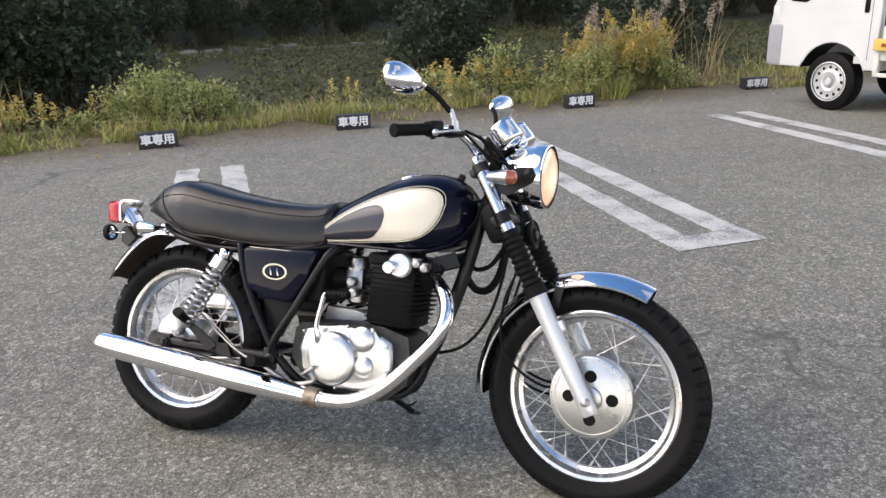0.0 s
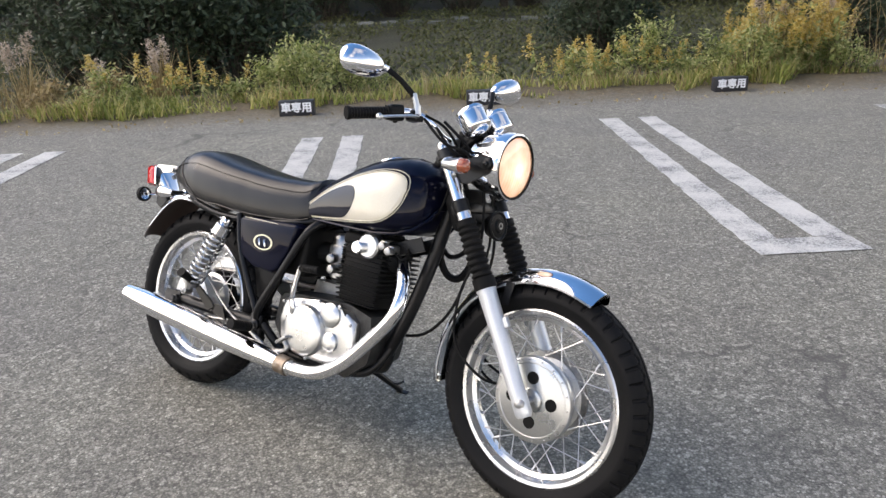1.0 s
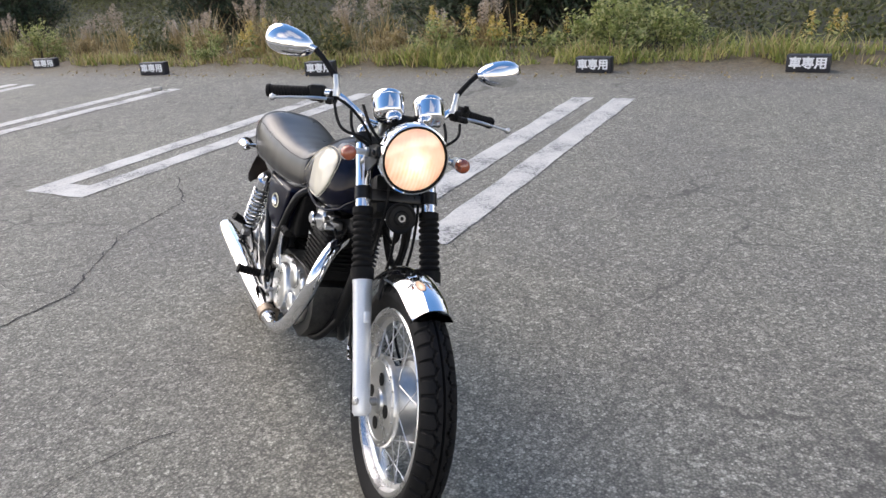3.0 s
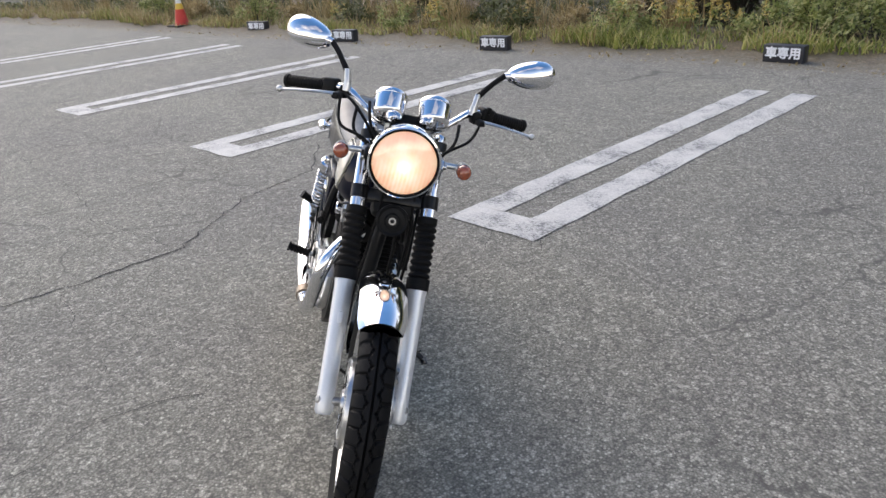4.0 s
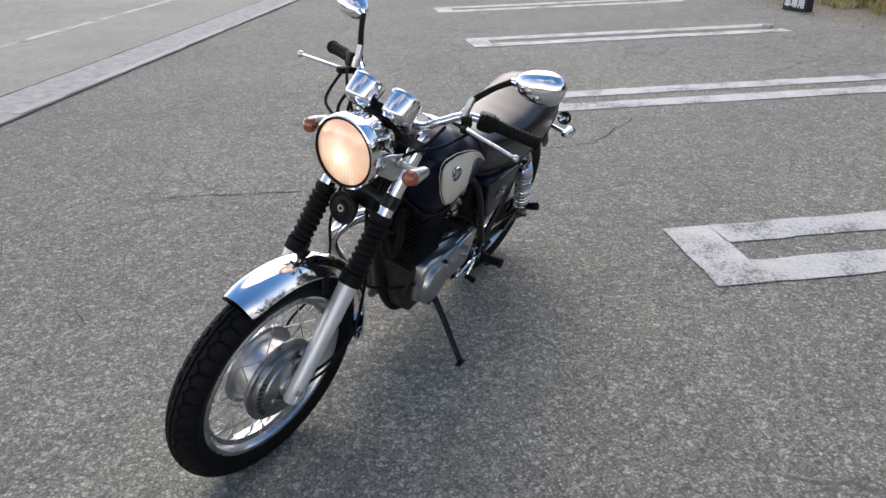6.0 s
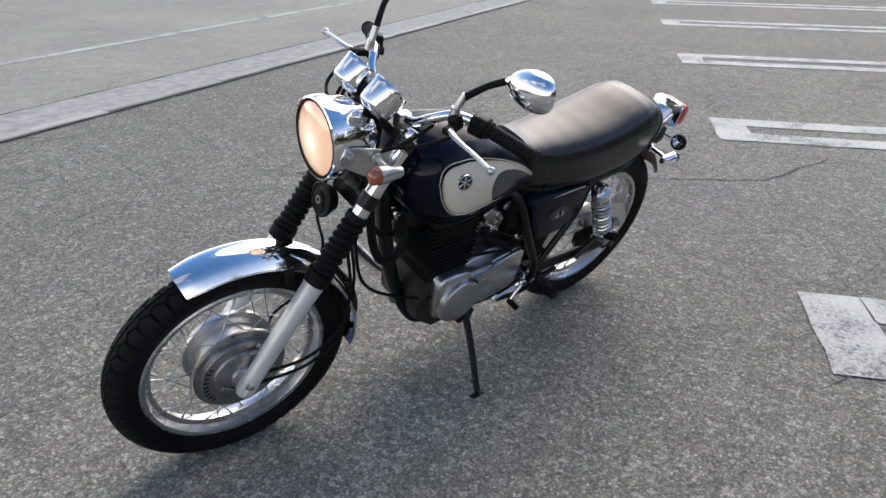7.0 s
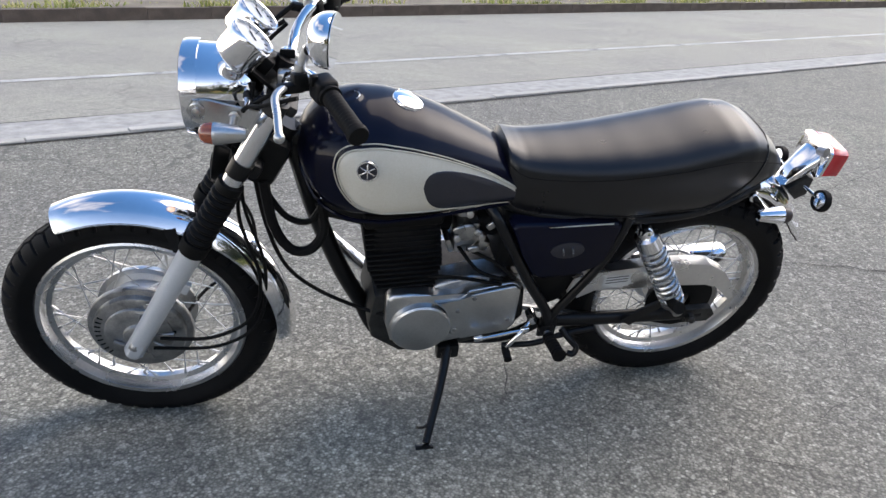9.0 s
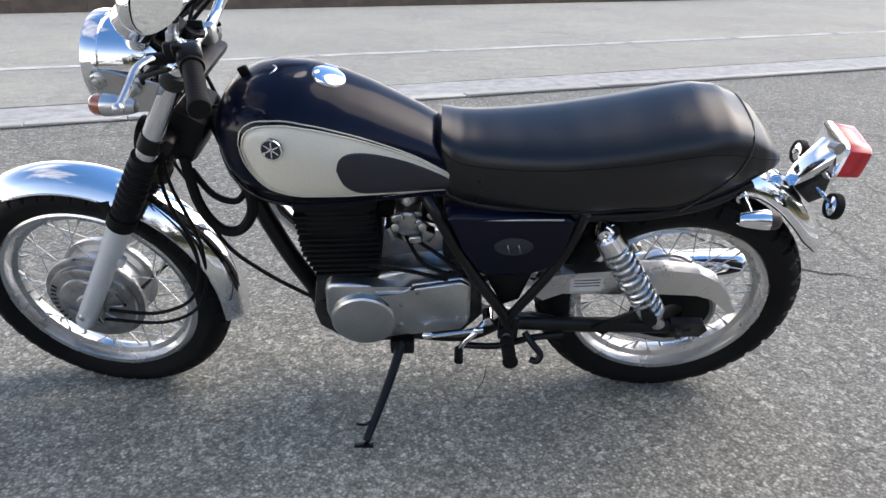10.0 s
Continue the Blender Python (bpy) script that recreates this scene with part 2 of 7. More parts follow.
def headlamp_glass():
    """Fluted lens with the lit bulb glowing warm behind it."""
    m, t, s = nodes_of("lit_headlamp_lens")
    co = t.nodes.new("ShaderNodeTexCoord")
    sep = t.nodes.new("ShaderNodeSeparateXYZ")
    t.links.new(co.outputs["Object"], sep.inputs["Vector"])
    wave = t.nodes.new("ShaderNodeTexWave")
    wave.wave_type, wave.bands_direction = "BANDS", "Y"
    wave.inputs["Scale"].default_value, wave.inputs["Distortion"].default_value = 30.0, 0.0
    t.links.new(co.outputs["Object"], wave.inputs["Vector"])
    dist = t.nodes.new("ShaderNodeVectorMath")
    dist.operation = "DISTANCE"
    t.links.new(co.outputs["Object"], dist.inputs[0])
    dist.inputs[1].default_value = (0.540, -0.022, 0.932)
    blot = texture(t, "ShaderNodeTexNoise", 30, 3.0)
    glow = ramp(t, dist.outputs["Value"], [(0.0, (1.0, 0.92, 0.84)), (0.03, (1.0, 0.78, 0.60)), (0.06, (1.0, 0.62, 0.42)), (0.10, (1.0, 0.50, 0.28))])
    glow = mix(t, 0.60, glow, ramp(t, blot.outputs["Fac"], [(0.35, grey(0.22)), (0.65, grey(0.85))]), "OVERLAY")
    low = ramp(t, sep.outputs["Z"], [(0.907, grey(0.9)), (0.947, grey(0.12))])
    glow = mix(t, low, glow, ramp(t, wave.outputs["Fac"], [(0.2, (0.40, 0.34, 0.28)), (0.8, grey(0.68))]), "OVERLAY")
    s.inputs["Base Color"].default_value = (0.52, 0.43, 0.35, 1)
    s.inputs["Roughness"].default_value = 0.12
    s.inputs["Coat Weight"].default_value = 1.0
    t.links.new(glow, s.inputs["Emission Color"])
    t.links.new(ramp(t, dist.outputs["Value"], [(0.0, grey(0.60)), (0.02, grey(0.36)), (0.05, grey(0.24)), (0.095, grey(0.19))]), s.inputs["Emission Strength"])
    bump(t, s, wave.outputs["Fac"], 0.2, 0.001)
    return m


LAMP_LENS = headlamp_glass()


def asphalt(name, dark, light, stones, verge):
    """Worn asphalt of small stones in dark binder; verge: row distance past which it crumbles into soil."""
    m, t, s = nodes_of(name)
    cells = texture(t, "ShaderNodeTexVoronoi", 135)
    cells.inputs["Randomness"].default_value = 1.0
    coarse = texture(t, "ShaderNodeTexVoronoi", 62)
    big = texture(t, "ShaderNodeTexNoise", 0.55, 6.0, 0.6)
    mid = texture(t, "ShaderNodeTexNoise", 7.0, 5.0, 0.65)
    fine = texture(t, "ShaderNodeTexNoise", 320, 2.0)
    sep = t.nodes.new("ShaderNodeSeparateColor")
    t.links.new(cells.outputs["Color"], sep.inputs["Color"])
    stone = ramp(t, sep.outputs["Red"], [(0.0, grey(dark)), (0.45, grey((dark + light) / 2)), (0.80, grey(light)), (0.94, grey(light * 1.4)), (1.0, grey(stones))])
    sep2 = t.nodes.new("ShaderNodeSeparateColor")
    t.links.new(coarse.outputs["Color"], sep2.inputs["Color"])
    stone = mix(t, 0.42, stone, ramp(t, sep2.outputs["Green"], [(0.0, grey(dark * 0.8)), (0.8, grey(light)), (1.0, grey(stones))]))
    binder = ramp(t, cells.outputs["Distance"], [(0.25, grey(1.0)), (0.75, grey(0.50))])
    col = mix(t, 1.0, stone, binder, "MULTIPLY")
    col = mix(t, 0.55, col, ramp(t, big.outputs["Fac"], [(0.3, (0.40, 0.395, 0.405)), (0.7, (0.62, 0.63, 0.575))]), "OVERLAY")
    col = mix(t, 0.40, col, ramp(t, mid.outputs["Fac"], [(0.3, grey(0.36)), (0.7, grey(0.64))]), "OVERLAY")
    stain = texture(t, "ShaderNodeTexNoise", 1.15, 5.0, 0.6)
    col = mix(t, ramp(t, stain.outputs["Fac"], [(0.62, grey(0.0)), (0.74, grey(0.45))]), col, grey(dark * 0.75))
    # fine cracks
    warp = texture(t, "ShaderNodeTexNoise", 1.3, 4.0)
    co = t.nodes.new("ShaderNodeTexCoord")
    add = t.nodes.new("ShaderNodeVectorMath")
    add.operation = "MULTIPLY_ADD"
    t.links.new(warp.outputs["Color"], add.inputs[0])
    add.inputs[1].default_value = (0.9, 0.9, 0.0)
    t.links.new(co.outputs["Object"], add.inputs[2])
    crack = texture(t, "ShaderNodeTexVoronoi", 0.95, warp=add.outputs["Vector"])
    crack.feature = "DISTANCE_TO_EDGE"
    where = texture(t, "ShaderNodeTexNoise", 0.35, 2.0)
    mask = mix(t, 1.0, ramp(t, crack.outputs["Distance"], [(0.0, grey(1.0)), (0.012, grey(0.0))]), ramp(t, where.outputs["Fac"], [(0.47, grey(0.0)), (0.58, grey(0.8))]), "MULTIPLY")
    col = mix(t, mask, col, grey(dark * 0.5))
    web = texture(t, "ShaderNodeTexVoronoi", 3.4, warp=add.outputs["Vector"])
    web.feature = "DISTANCE_TO_EDGE"
    patchy = texture(t, "ShaderNodeTexNoise", 0.75, 3.0)
    mask = mix(t, 1.0, ramp(t, web.outputs["Distance"], [(0.0, grey(1.0)), (0.022, grey(0.0))]), ramp(t, patchy.outputs["Fac"], [(0.48, grey(0.0)), (0.60, grey(0.75))]), "MULTIPLY")
    col = mix(t, mask, col, grey(dark * 0.55))
    if verge:
        turned = t.nodes.new("ShaderNodeVectorRotate")
        turned.rotation_type = "Z_AXIS"
        turned.inputs["Angle"].default_value = radians(-25.5)
        t.links.new(co.outputs["Object"], turned.inputs["Vector"])
        pos = t.nodes.new("ShaderNodeSeparateXYZ")
        t.links.new(turned.outputs["Vector"], pos.inputs["Vector"])
        edge = t.nodes.new("ShaderNodeMath")
        edge.operation = "MULTIPLY_ADD"
        t.links.new(mid.outputs["Fac"], edge.inputs[0])
        edge.inputs[1].default_value = 1.4
        t.links.new(pos.outputs["Y"], edge.inputs[2])
        soil = texture(t, "ShaderNodeTexNoise", 26, 6.0, 0.7)
        earth = ramp(t, soil.outputs["Fac"], [(0.3, (0.055, 0.042, 0.028)), (0.55, (0.12, 0.095, 0.062)), (0.75, (0.20, 0.17, 0.12))])
        k = t.nodes.new("ShaderNodeMapRange")
        t.links.new(edge.outputs["Value"], k.inputs["Value"])
        k.inputs["From Min"].default_value, k.inputs["From Max"].default_value = verge - 0.15, verge + 0.75
        col = mix(t, k.outputs["Result"], col, earth)
    col = mix(t, 1.0, col, (1.05, 1.01, 0.87), "MULTIPLY")
    t.links.new(col, s.inputs["Base Color"])
    s.inputs["Roughness"].default_value = 0.82
    s.inputs["Specular IOR Level"].default_value = 0.35
    h = mix(t, 0.35, binder, fine.outputs["Color"])
    bump(t, s, h, 0.34, 0.003)
    return m


ASPHALT = asphalt("worn_asphalt", 0.136, 0.284, 0.62, 9.00)
ROAD = asphalt("road_asphalt", 0.33, 0.42, 0.50, 0)


def road_paint():
    m, t, s = nodes_of("worn_white_paint")
    fine = texture(t, "ShaderNodeTexNoise", 60, 6.0, 0.75)
    big = texture(t, "ShaderNodeTexNoise", 3.5, 5.0, 0.6)
    cells = texture(t, "ShaderNodeTexVoronoi", 165)
    worn = mix(t, 0.5, fine.outputs["Fac"], big.outputs["Fac"])
    col = ramp(t, worn, [(0.41, (0.17, 0.17, 0.165)), (0.47, (0.44, 0.435, 0.41)), (0.56, (0.57, 0.56, 0.52))])
    col = mix(t, 0.4, col, ramp(t, cells.outputs["Distance"], [(0.2, grey(0.62)), (0.8, grey(0.3))]), "OVERLAY")
    t.links.new(col, s.inputs["Base Color"])
    s.inputs["Roughness"].default_value = 0.7
    bump(t, s, cells.outputs["Distance"], 0.4, 0.002)
    return m


PAINT = road_paint()
CONCRETE = surface("gutter_concrete", (0.26, 0.255, 0.24), (0.44, 0.43, 0.40), (0.8, 0.92), 0.0, 9, 70, 0.6, 0.005, vary=0.15)
EDGE_STONE = surface("pale_edge_concrete", (0.36, 0.345, 0.31), (0.52, 0.50, 0.45), (0.8, 0.92), 0.0, 3, 60, 0.4, 0.004, vary=0.25)
KERB = surface("kerb_brown_stone", (0.065, 0.047, 0.036), (0.14, 0.105, 0.08), (0.8, 0.9), 0.0, 3, 40, 0.5, 0.006)
STONE = surface("bank_stone", (0.09, 0.095, 0.085), (0.17, 0.17, 0.155), (0.8, 0.9), 0.0, 3, 30, 0.5, 0.01, vary=0.4)
CRACK_FILL = surface("dark_crack", (0.022, 0.021, 0.020), (0.042, 0.041, 0.039), (0.9, 0.95), 0.0, 10, 100, 0.2, 0.001)


def leaf_material(name, a, b, c, glow=0.35):
    """Leaves: colour by leaf, light shining softly through."""
    m, t, s = nodes_of(name)
    geo = t.nodes.new("ShaderNodeNewGeometry")
    col = ramp(t, geo.outputs["Random Per Island"], [(0.0, a), (0.5, b), (1.0, c)])
    big = texture(t, "ShaderNodeTexNoise", 1.6, 3.0)
    col = mix(t, 0.4, col, ramp(t, big.outputs["Fac"], [(0.3, grey(0.35)), (0.7, grey(0.65))]), "OVERLAY")
    t.links.new(col, s.inputs["Base Color"])
    s.inputs["Roughness"].default_value = 0.6
    s.inputs["Specular IOR Level"].default_value = 0.3
    tr = t.nodes.new("ShaderNodeBsdfTranslucent")
    t.links.new(col, tr.inputs["Color"])
    mx = t.nodes.new("ShaderNodeMixShader")
    mx.inputs[0].default_value = glow
    t.links.new(s.outputs[0], mx.inputs[1])
    t.links.new(tr.outputs[0], mx.inputs[2])
    t.links.new(mx.outputs[0], t.nodes["Material Output"].inputs["Surface"])
    return m


LEAF_GREEN = leaf_material("green_leaves", (0.13, 0.18, 0.05), (0.28, 0.32, 0.11), (0.50, 0.48, 0.24))
LEAF_DARK = leaf_material("dark_evergreen_leaves", (0.026, 0.042, 0.026), (0.045, 0.066, 0.038), (0.070, 0.095, 0.055), 0.2)
LEAF_BANK = leaf_material("bank_ground_cover", (0.05, 0.065, 0.022), (0.095, 0.105, 0.036), (0.15, 0.145, 0.06), 0.2)
LEAF_YELLOW = leaf_material("goldenrod_flowers", (0.46, 0.33, 0.07), (0.60, 0.46, 0.14), (0.66, 0.55, 0.28))
LEAF_STRAW = leaf_material("dry_straw_grass", (0.22, 0.16, 0.075), (0.36, 0.27, 0.13), (0.48, 0.39, 0.22))
LEAF_PLUME = leaf_material("silver_grass_plumes", (0.36, 0.29, 0.22), (0.46, 0.38, 0.31), (0.56, 0.49, 0.42))
LEAF_GRASS = leaf_material("verge_grass", (0.16, 0.21, 0.05), (0.32, 0.34, 0.10), (0.54, 0.48, 0.22))
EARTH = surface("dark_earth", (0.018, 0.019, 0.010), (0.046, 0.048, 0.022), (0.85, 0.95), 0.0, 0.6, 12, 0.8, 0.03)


# ---- mesh helpers ----
def rot(axis, deg):
    return Matrix.Rotation(radians(deg), 4, axis)


def move(x, y, z):
    return Matrix.Translation((x, y, z))


def along(a, b):
    """A matrix whose z axis runs from a to b, at a."""
    d = Vector(b) - Vector(a)
    return Matrix.Translation(a) @ d.to_track_quat("Z", "Y").to_matrix().to_4x4()


def link(name, bm, material, parent=None, sharp=38):
    me = bpy.data.meshes.new(name)
    bmesh.ops.recalc_face_normals(bm, faces=bm.faces)
    bm.to_mesh(me)
    bm.free()
    for mt in material if isinstance(material, (list, tuple)) else [material]:
        me.materials.append(mt)
    me.polygons.foreach_set("use_smooth", [True] * len(me.polygons))
    if sharp:
        me.set_sharp_from_angle(angle=radians(sharp))
    ob = new(name, me)
    ob.parent = parent
    return ob


def part(name, bm, material, parent, label="", sharp=38):
    return tagged(link(name, bm, material, parent, sharp), label)


def share(name, mesh, parent, m):
    """One more piece on an existing mesh."""
    ob = new(name, mesh)
    ob.parent = parent
    ob.matrix_basis = m
    return ob


def smooth_line(pts, n=6):
    """Points of a smooth curve through pts."""
    p = [Vector(q) for q in pts]
    out = []
    for i in range(len(p) - 1):
        a, b, c, d = p[max(i - 1, 0)], p[i], p[i + 1], p[min(i + 2, len(p) - 1)]
        for k in range(n):
            u = k / n
            out.append(0.5 * (2 * b + (c - a) * u + (2 * a - 5 * b + 4 * c - d) * u * u + (3 * b - a - 3 * c + d) * u ** 3))
    return out + [p[-1]]


def skin(bm, rings, closed=False, caps=True):
    """Faces between rings of vertices."""
    rows = [[bm.verts.new(v) for v in r] for r in rings]
    n = len(rows[0])
    pairs = list(zip(rows, rows[1:])) + ([(rows[-1], rows[0])] if closed else [])
    for a, b in pairs:
        for i in range(n):
            bm.faces.new((a[i], a[(i + 1) % n], b[(i + 1) % n], b[i]))
    if caps and not closed:
        bm.faces.new(rows[0])
        bm.faces.new(rows[-1])


def tube(bm, pts, radius, seg=12, smooth=0, closed=False, flat=1.0):
    """A round bar along pts; radius one number or one for each point."""
    p = smooth_line(pts, smooth) if smooth else [Vector(q) for q in pts]
    if isinstance(radius, (int, float)):
        radii = [radius] * len(p)
    else:
        x = np.linspace(0, 1, len(radius))
        radii = list(np.interp(np.linspace(0, 1, len(p)), x, radius))
    rings, side = [], None
    for i, q in enumerate(p):
        if closed:
            d = p[(i + 1) % len(p)] - p[i - 1]
        else:
            d = p[min(i + 1, len(p) - 1)] - p[max(i - 1, 0)]
        d.normalize()
        if side is None:
            side = d.cross(Vector((0, 0, 1)) if abs(d.z) < 0.9 else Vector((1, 0, 0))).normalized()
        side = (side - d * side.dot(d)).normalized()
        up = d.cross(side)
        rings.append([q + (side * math.cos(a) + up * math.sin(a) * flat) * radii[i] for a in (2 * math.pi * k / seg for k in range(seg))])
    skin(bm, rings, closed)


def lathe(bm, profile, m=Matrix(), seg=32, closed=False):
    """Turns (along, radius) pairs about the z axis of m."""
    rings = [[m @ Vector((r * math.cos(a), r * math.sin(a), h)) for a in (2 * math.pi * k / seg for k in range(seg))] for h, r in profile]
    skin(bm, rings, closed)


def box(bm, size, m=Matrix(), edge=0.0, seg=2):
    made = bmesh.ops.create_cube(bm, size=1.0, matrix=m @ Matrix.Diagonal((*size, 1)))
    if edge:
        es = {e for v in made["verts"] for e in v.link_edges}
        bmesh.ops.bevel(bm, geom=list(es), offset=edge, segments=seg, affect="EDGES", profile=0.5)


def plate(bm, outline, a, b, m=Matrix(), edge=0.0, seg=2):
    """A flat plate of the outline in the x-z plane of m, from y = a to y = b."""
    n = len(outline)
    lo = [bm.verts.new(m @ Vector((x, a, z))) for x, z in outline]
    hi = [bm.verts.new(m @ Vector((x, b, z))) for x, z in outline]
    top = bm.faces.new(hi)
    bm.faces.new(lo[::-1])
    for i in range(n):
        bm.faces.new((lo[i], lo[(i + 1) % n], hi[(i + 1) % n], hi[i]))
    if edge:
        bmesh.ops.bevel(bm, geom=list(top.edges), offset=edge, segments=seg, affect="EDGES", profile=0.5)


def arc(cx, cz, r, a0, a1, n):
    return [(cx + r * math.cos(radians(a)), cz + r * math.sin(radians(a))) for a in np.linspace(a0, a1, n)]


def raw(name, verts, faces, material, parent=None, smooth=False):
    me = bpy.data.meshes.new(name)
    me.from_pydata(verts, [], faces)
    me.materials.append(material)
    if smooth:
        me.polygons.foreach_set("use_smooth", [True] * len(me.polygons))
    ob = new(name, me)
    ob.parent = parent
    return ob


def letters(text, size, depth):
    """A mesh of the text in the built-in font, centred, in the x-z plane and facing -y."""
    cu = bpy.data.curves.new("text", "FONT")
    cu.body, cu.size, cu.extrude, cu.align_x, cu.align_y, cu.offset = text, size, depth, "CENTER", "CENTER", 0.004
    ob = bpy.data.objects.new("text", cu)
    scene.collection.objects.link(ob)
    me = bpy.data.meshes.new_from_object(ob.evaluated_get(bpy.context.evaluated_depsgraph_get()))
    bpy.data.objects.remove(ob)
    me.transform(rot("X", 90))
    return me


BAYS = move(1.385, 4.375, 0) @ rot("Z", 22.9)  # the rows of bays: x along the row, y towards the verge, at one line's near corner
LOT = rot("Z", 25.5) @ move(0.85, -1.35, 0)  # the verge: x along it, y across it


def lot(u, v, z=0.0):
    return LOT @ Vector((u, v, z))


ROAD_TURN = 8.22
ROAD_M = move(0, -1.172, 0) @ rot("Z", ROAD_TURN)  # the road: x along it, y towards the bays


# ---- ground, bays and road ----
def height(u, v):
    """The lie of the land: a flat car park, a rough verge, a low hollow, a bank and a wooded rise."""
    far = np.interp(v, [-9e9, 9.9, 10.6, 12.2, 14.5, 21, 28.5, 29.2, 34, 60, 120, 9e9], [0, 0, 0.07, 0.02, -0.35, -0.35, 0.10, 0.15, 0.3, 7, 16, 16])
    return float(far) + (0.05 * noise.noise((u * 1.1, v * 1.3, 0)) if 10 < v < 60 else 0.0)


def make_ground():
    us = np.concatenate([[-1500, -600, -250, -120, -80], np.arange(-60, 40.1, 1.0), [60, 100, 220, 500, 1500]])
    vs = np.concatenate([[-1500, -500, -150, -60, -25, -10, 0, 5, 9, 9.6], np.arange(10, 15, 0.35), np.arange(15, 36, 1.0), [40, 48, 60, 80, 120, 300, 1500]])
    verts = [tuple(lot(u, v, height(u, v))) for v in vs for u in us]
    n = len(us)
    faces = [(j * n + i, j * n + i + 1, (j + 1) * n + i + 1, (j + 1) * n + i) for j in range(len(vs) - 1) for i in range(n - 1)]
    ob = raw("ground", verts, faces, ASPHALT, smooth=True)
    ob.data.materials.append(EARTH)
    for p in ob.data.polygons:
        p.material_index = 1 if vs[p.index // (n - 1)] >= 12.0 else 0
    return tagged(ob, "worn grey asphalt car park crumbling into a soil verge", "ground", kind="structure")


ground = make_ground()


def ragged_strip(bm, a, b, width, z, m, rng, step=0.12, wobble=0.008):
    """A painted bar from a to b with slightly uneven sides."""
    a, b = Vector(a), Vector(b)
    d = (b - a).normalized()
    s = Vector((-d.y, d.x))
    n = max(2, int((b - a).length / step))
    rows = []
    for i in range(n + 1):
        q = a + (b - a) * (i / n)
        rows.append([bm.verts.new(m @ Vector((*(q + s * (k * width / 2 + rng.uniform(-wobble, wobble))), z))) for k in (-1, 1)])
    for r, q in zip(rows, rows[1:]):
        bm.faces.new((r[0], r[1], q[1], q[0]))


BAY_LINES = [(2.84, 4.08, 0.28), (0.0, 4.03, 0.20), (-2.81, 3.78, 0.02), (-5.63, 3.70, 0.02), (-8.45, 3.70, -0.02), (-11.33, 3.75, -0.05), (-13.95, 3.90, -0.05)]
rng = random.Random(4)
for u_near, long, skew in BAY_LINES:
    # a hairpin of two white bars joined at the end towards the road
    bm = bmesh.new()
    w, out, cap = 0.200, 0.595, 0.235
    for k in (w / 2, out - w / 2):
        ragged_strip(bm, (u_near + k, cap), (u_near + skew + k, long), w, 0.005, BAYS, rng)
    ragged_strip(bm, (u_near, cap / 2), (u_near + out, cap / 2), cap, 0.005, BAYS, rng)
    tagged(link("bay_line", bm, PAINT), "worn white double parking bay line painted on asphalt", "bay marking", "bay lines", "structure")


def crack_line(pts, rng, width=0.012):
    line = []
    for a, b in zip(pts, pts[1:]):
        n = max(2, int(math.dist(a, b) / 0.06))
        for i in range(n):
            k = i / n
            line.append((a[0] + (b[0] - a[0]) * k + rng.gauss(0, 0.012), a[1] + (b[1] - a[1]) * k + rng.gauss(0, 0.012)))
    bm = bmesh.new()
    rows = []
    for i, q in enumerate(line):
        p = line[max(i - 1, 0)]
        r = line[min(i + 1, len(line) - 1)]
        d = Vector((r[0] - p[0], r[1] - p[1])).normalized()
        w = width * rng.uniform(0.25, 1.0) * (0.3 if i in (0, len(line) - 1) else 1)
        rows.append([bm.verts.new((q[0] - d.y * w * k, q[1] + d.x * w * k, 0.003)) for k in (-0.5, 0.5)])
    for a, b in zip(rows, rows[1:]):
        bm.faces.new((a[0], a[1], b[1], b[0]))
    tagged(link("crack", bm, CRACK_FILL), "thin dark crack in the asphalt", "crack", "asphalt cracks", "structure")


crack_line([(-1.1, 0.6), (-1.35, 1.36), (-1.55, 1.91), (-2.21, 2.34), (-2.56, 2.87), (-3.3, 3.1)], rng, 0.013)
crack_line([(-1.55, 1.91), (-2.3, 1.5), (-3.3, 1.3), (-4.4, 0.9)], rng, 0.005)
crack_line([(0.2, 0.3), (-0.9, 0.2), (-1.2, 0.6)], rng, 0.006)
crack_line([(-2.2, 0.2), (-2.9, 0.7), (-3.3, 1.3)], rng, 0.007)

cr = random.Random(77)
for _ in range(46):
    x, y, a = cr.uniform(-4.5, 0.9), cr.uniform(-0.9, 2.0) if cr.random() < 0.7 else cr.uniform(2.0, 4.2), cr.uniform(0, 6.283)
    line = [(x, y)]
    for _ in range(cr.randint(3, 6)):
        a += cr.gauss(0, 0.55)
        x, y = x + 0.22 * math.cos(a), y + 0.22 * math.sin(a)
        line.append((x, y))
    crack_line(line, cr, cr.uniform(0.002, 0.0045))

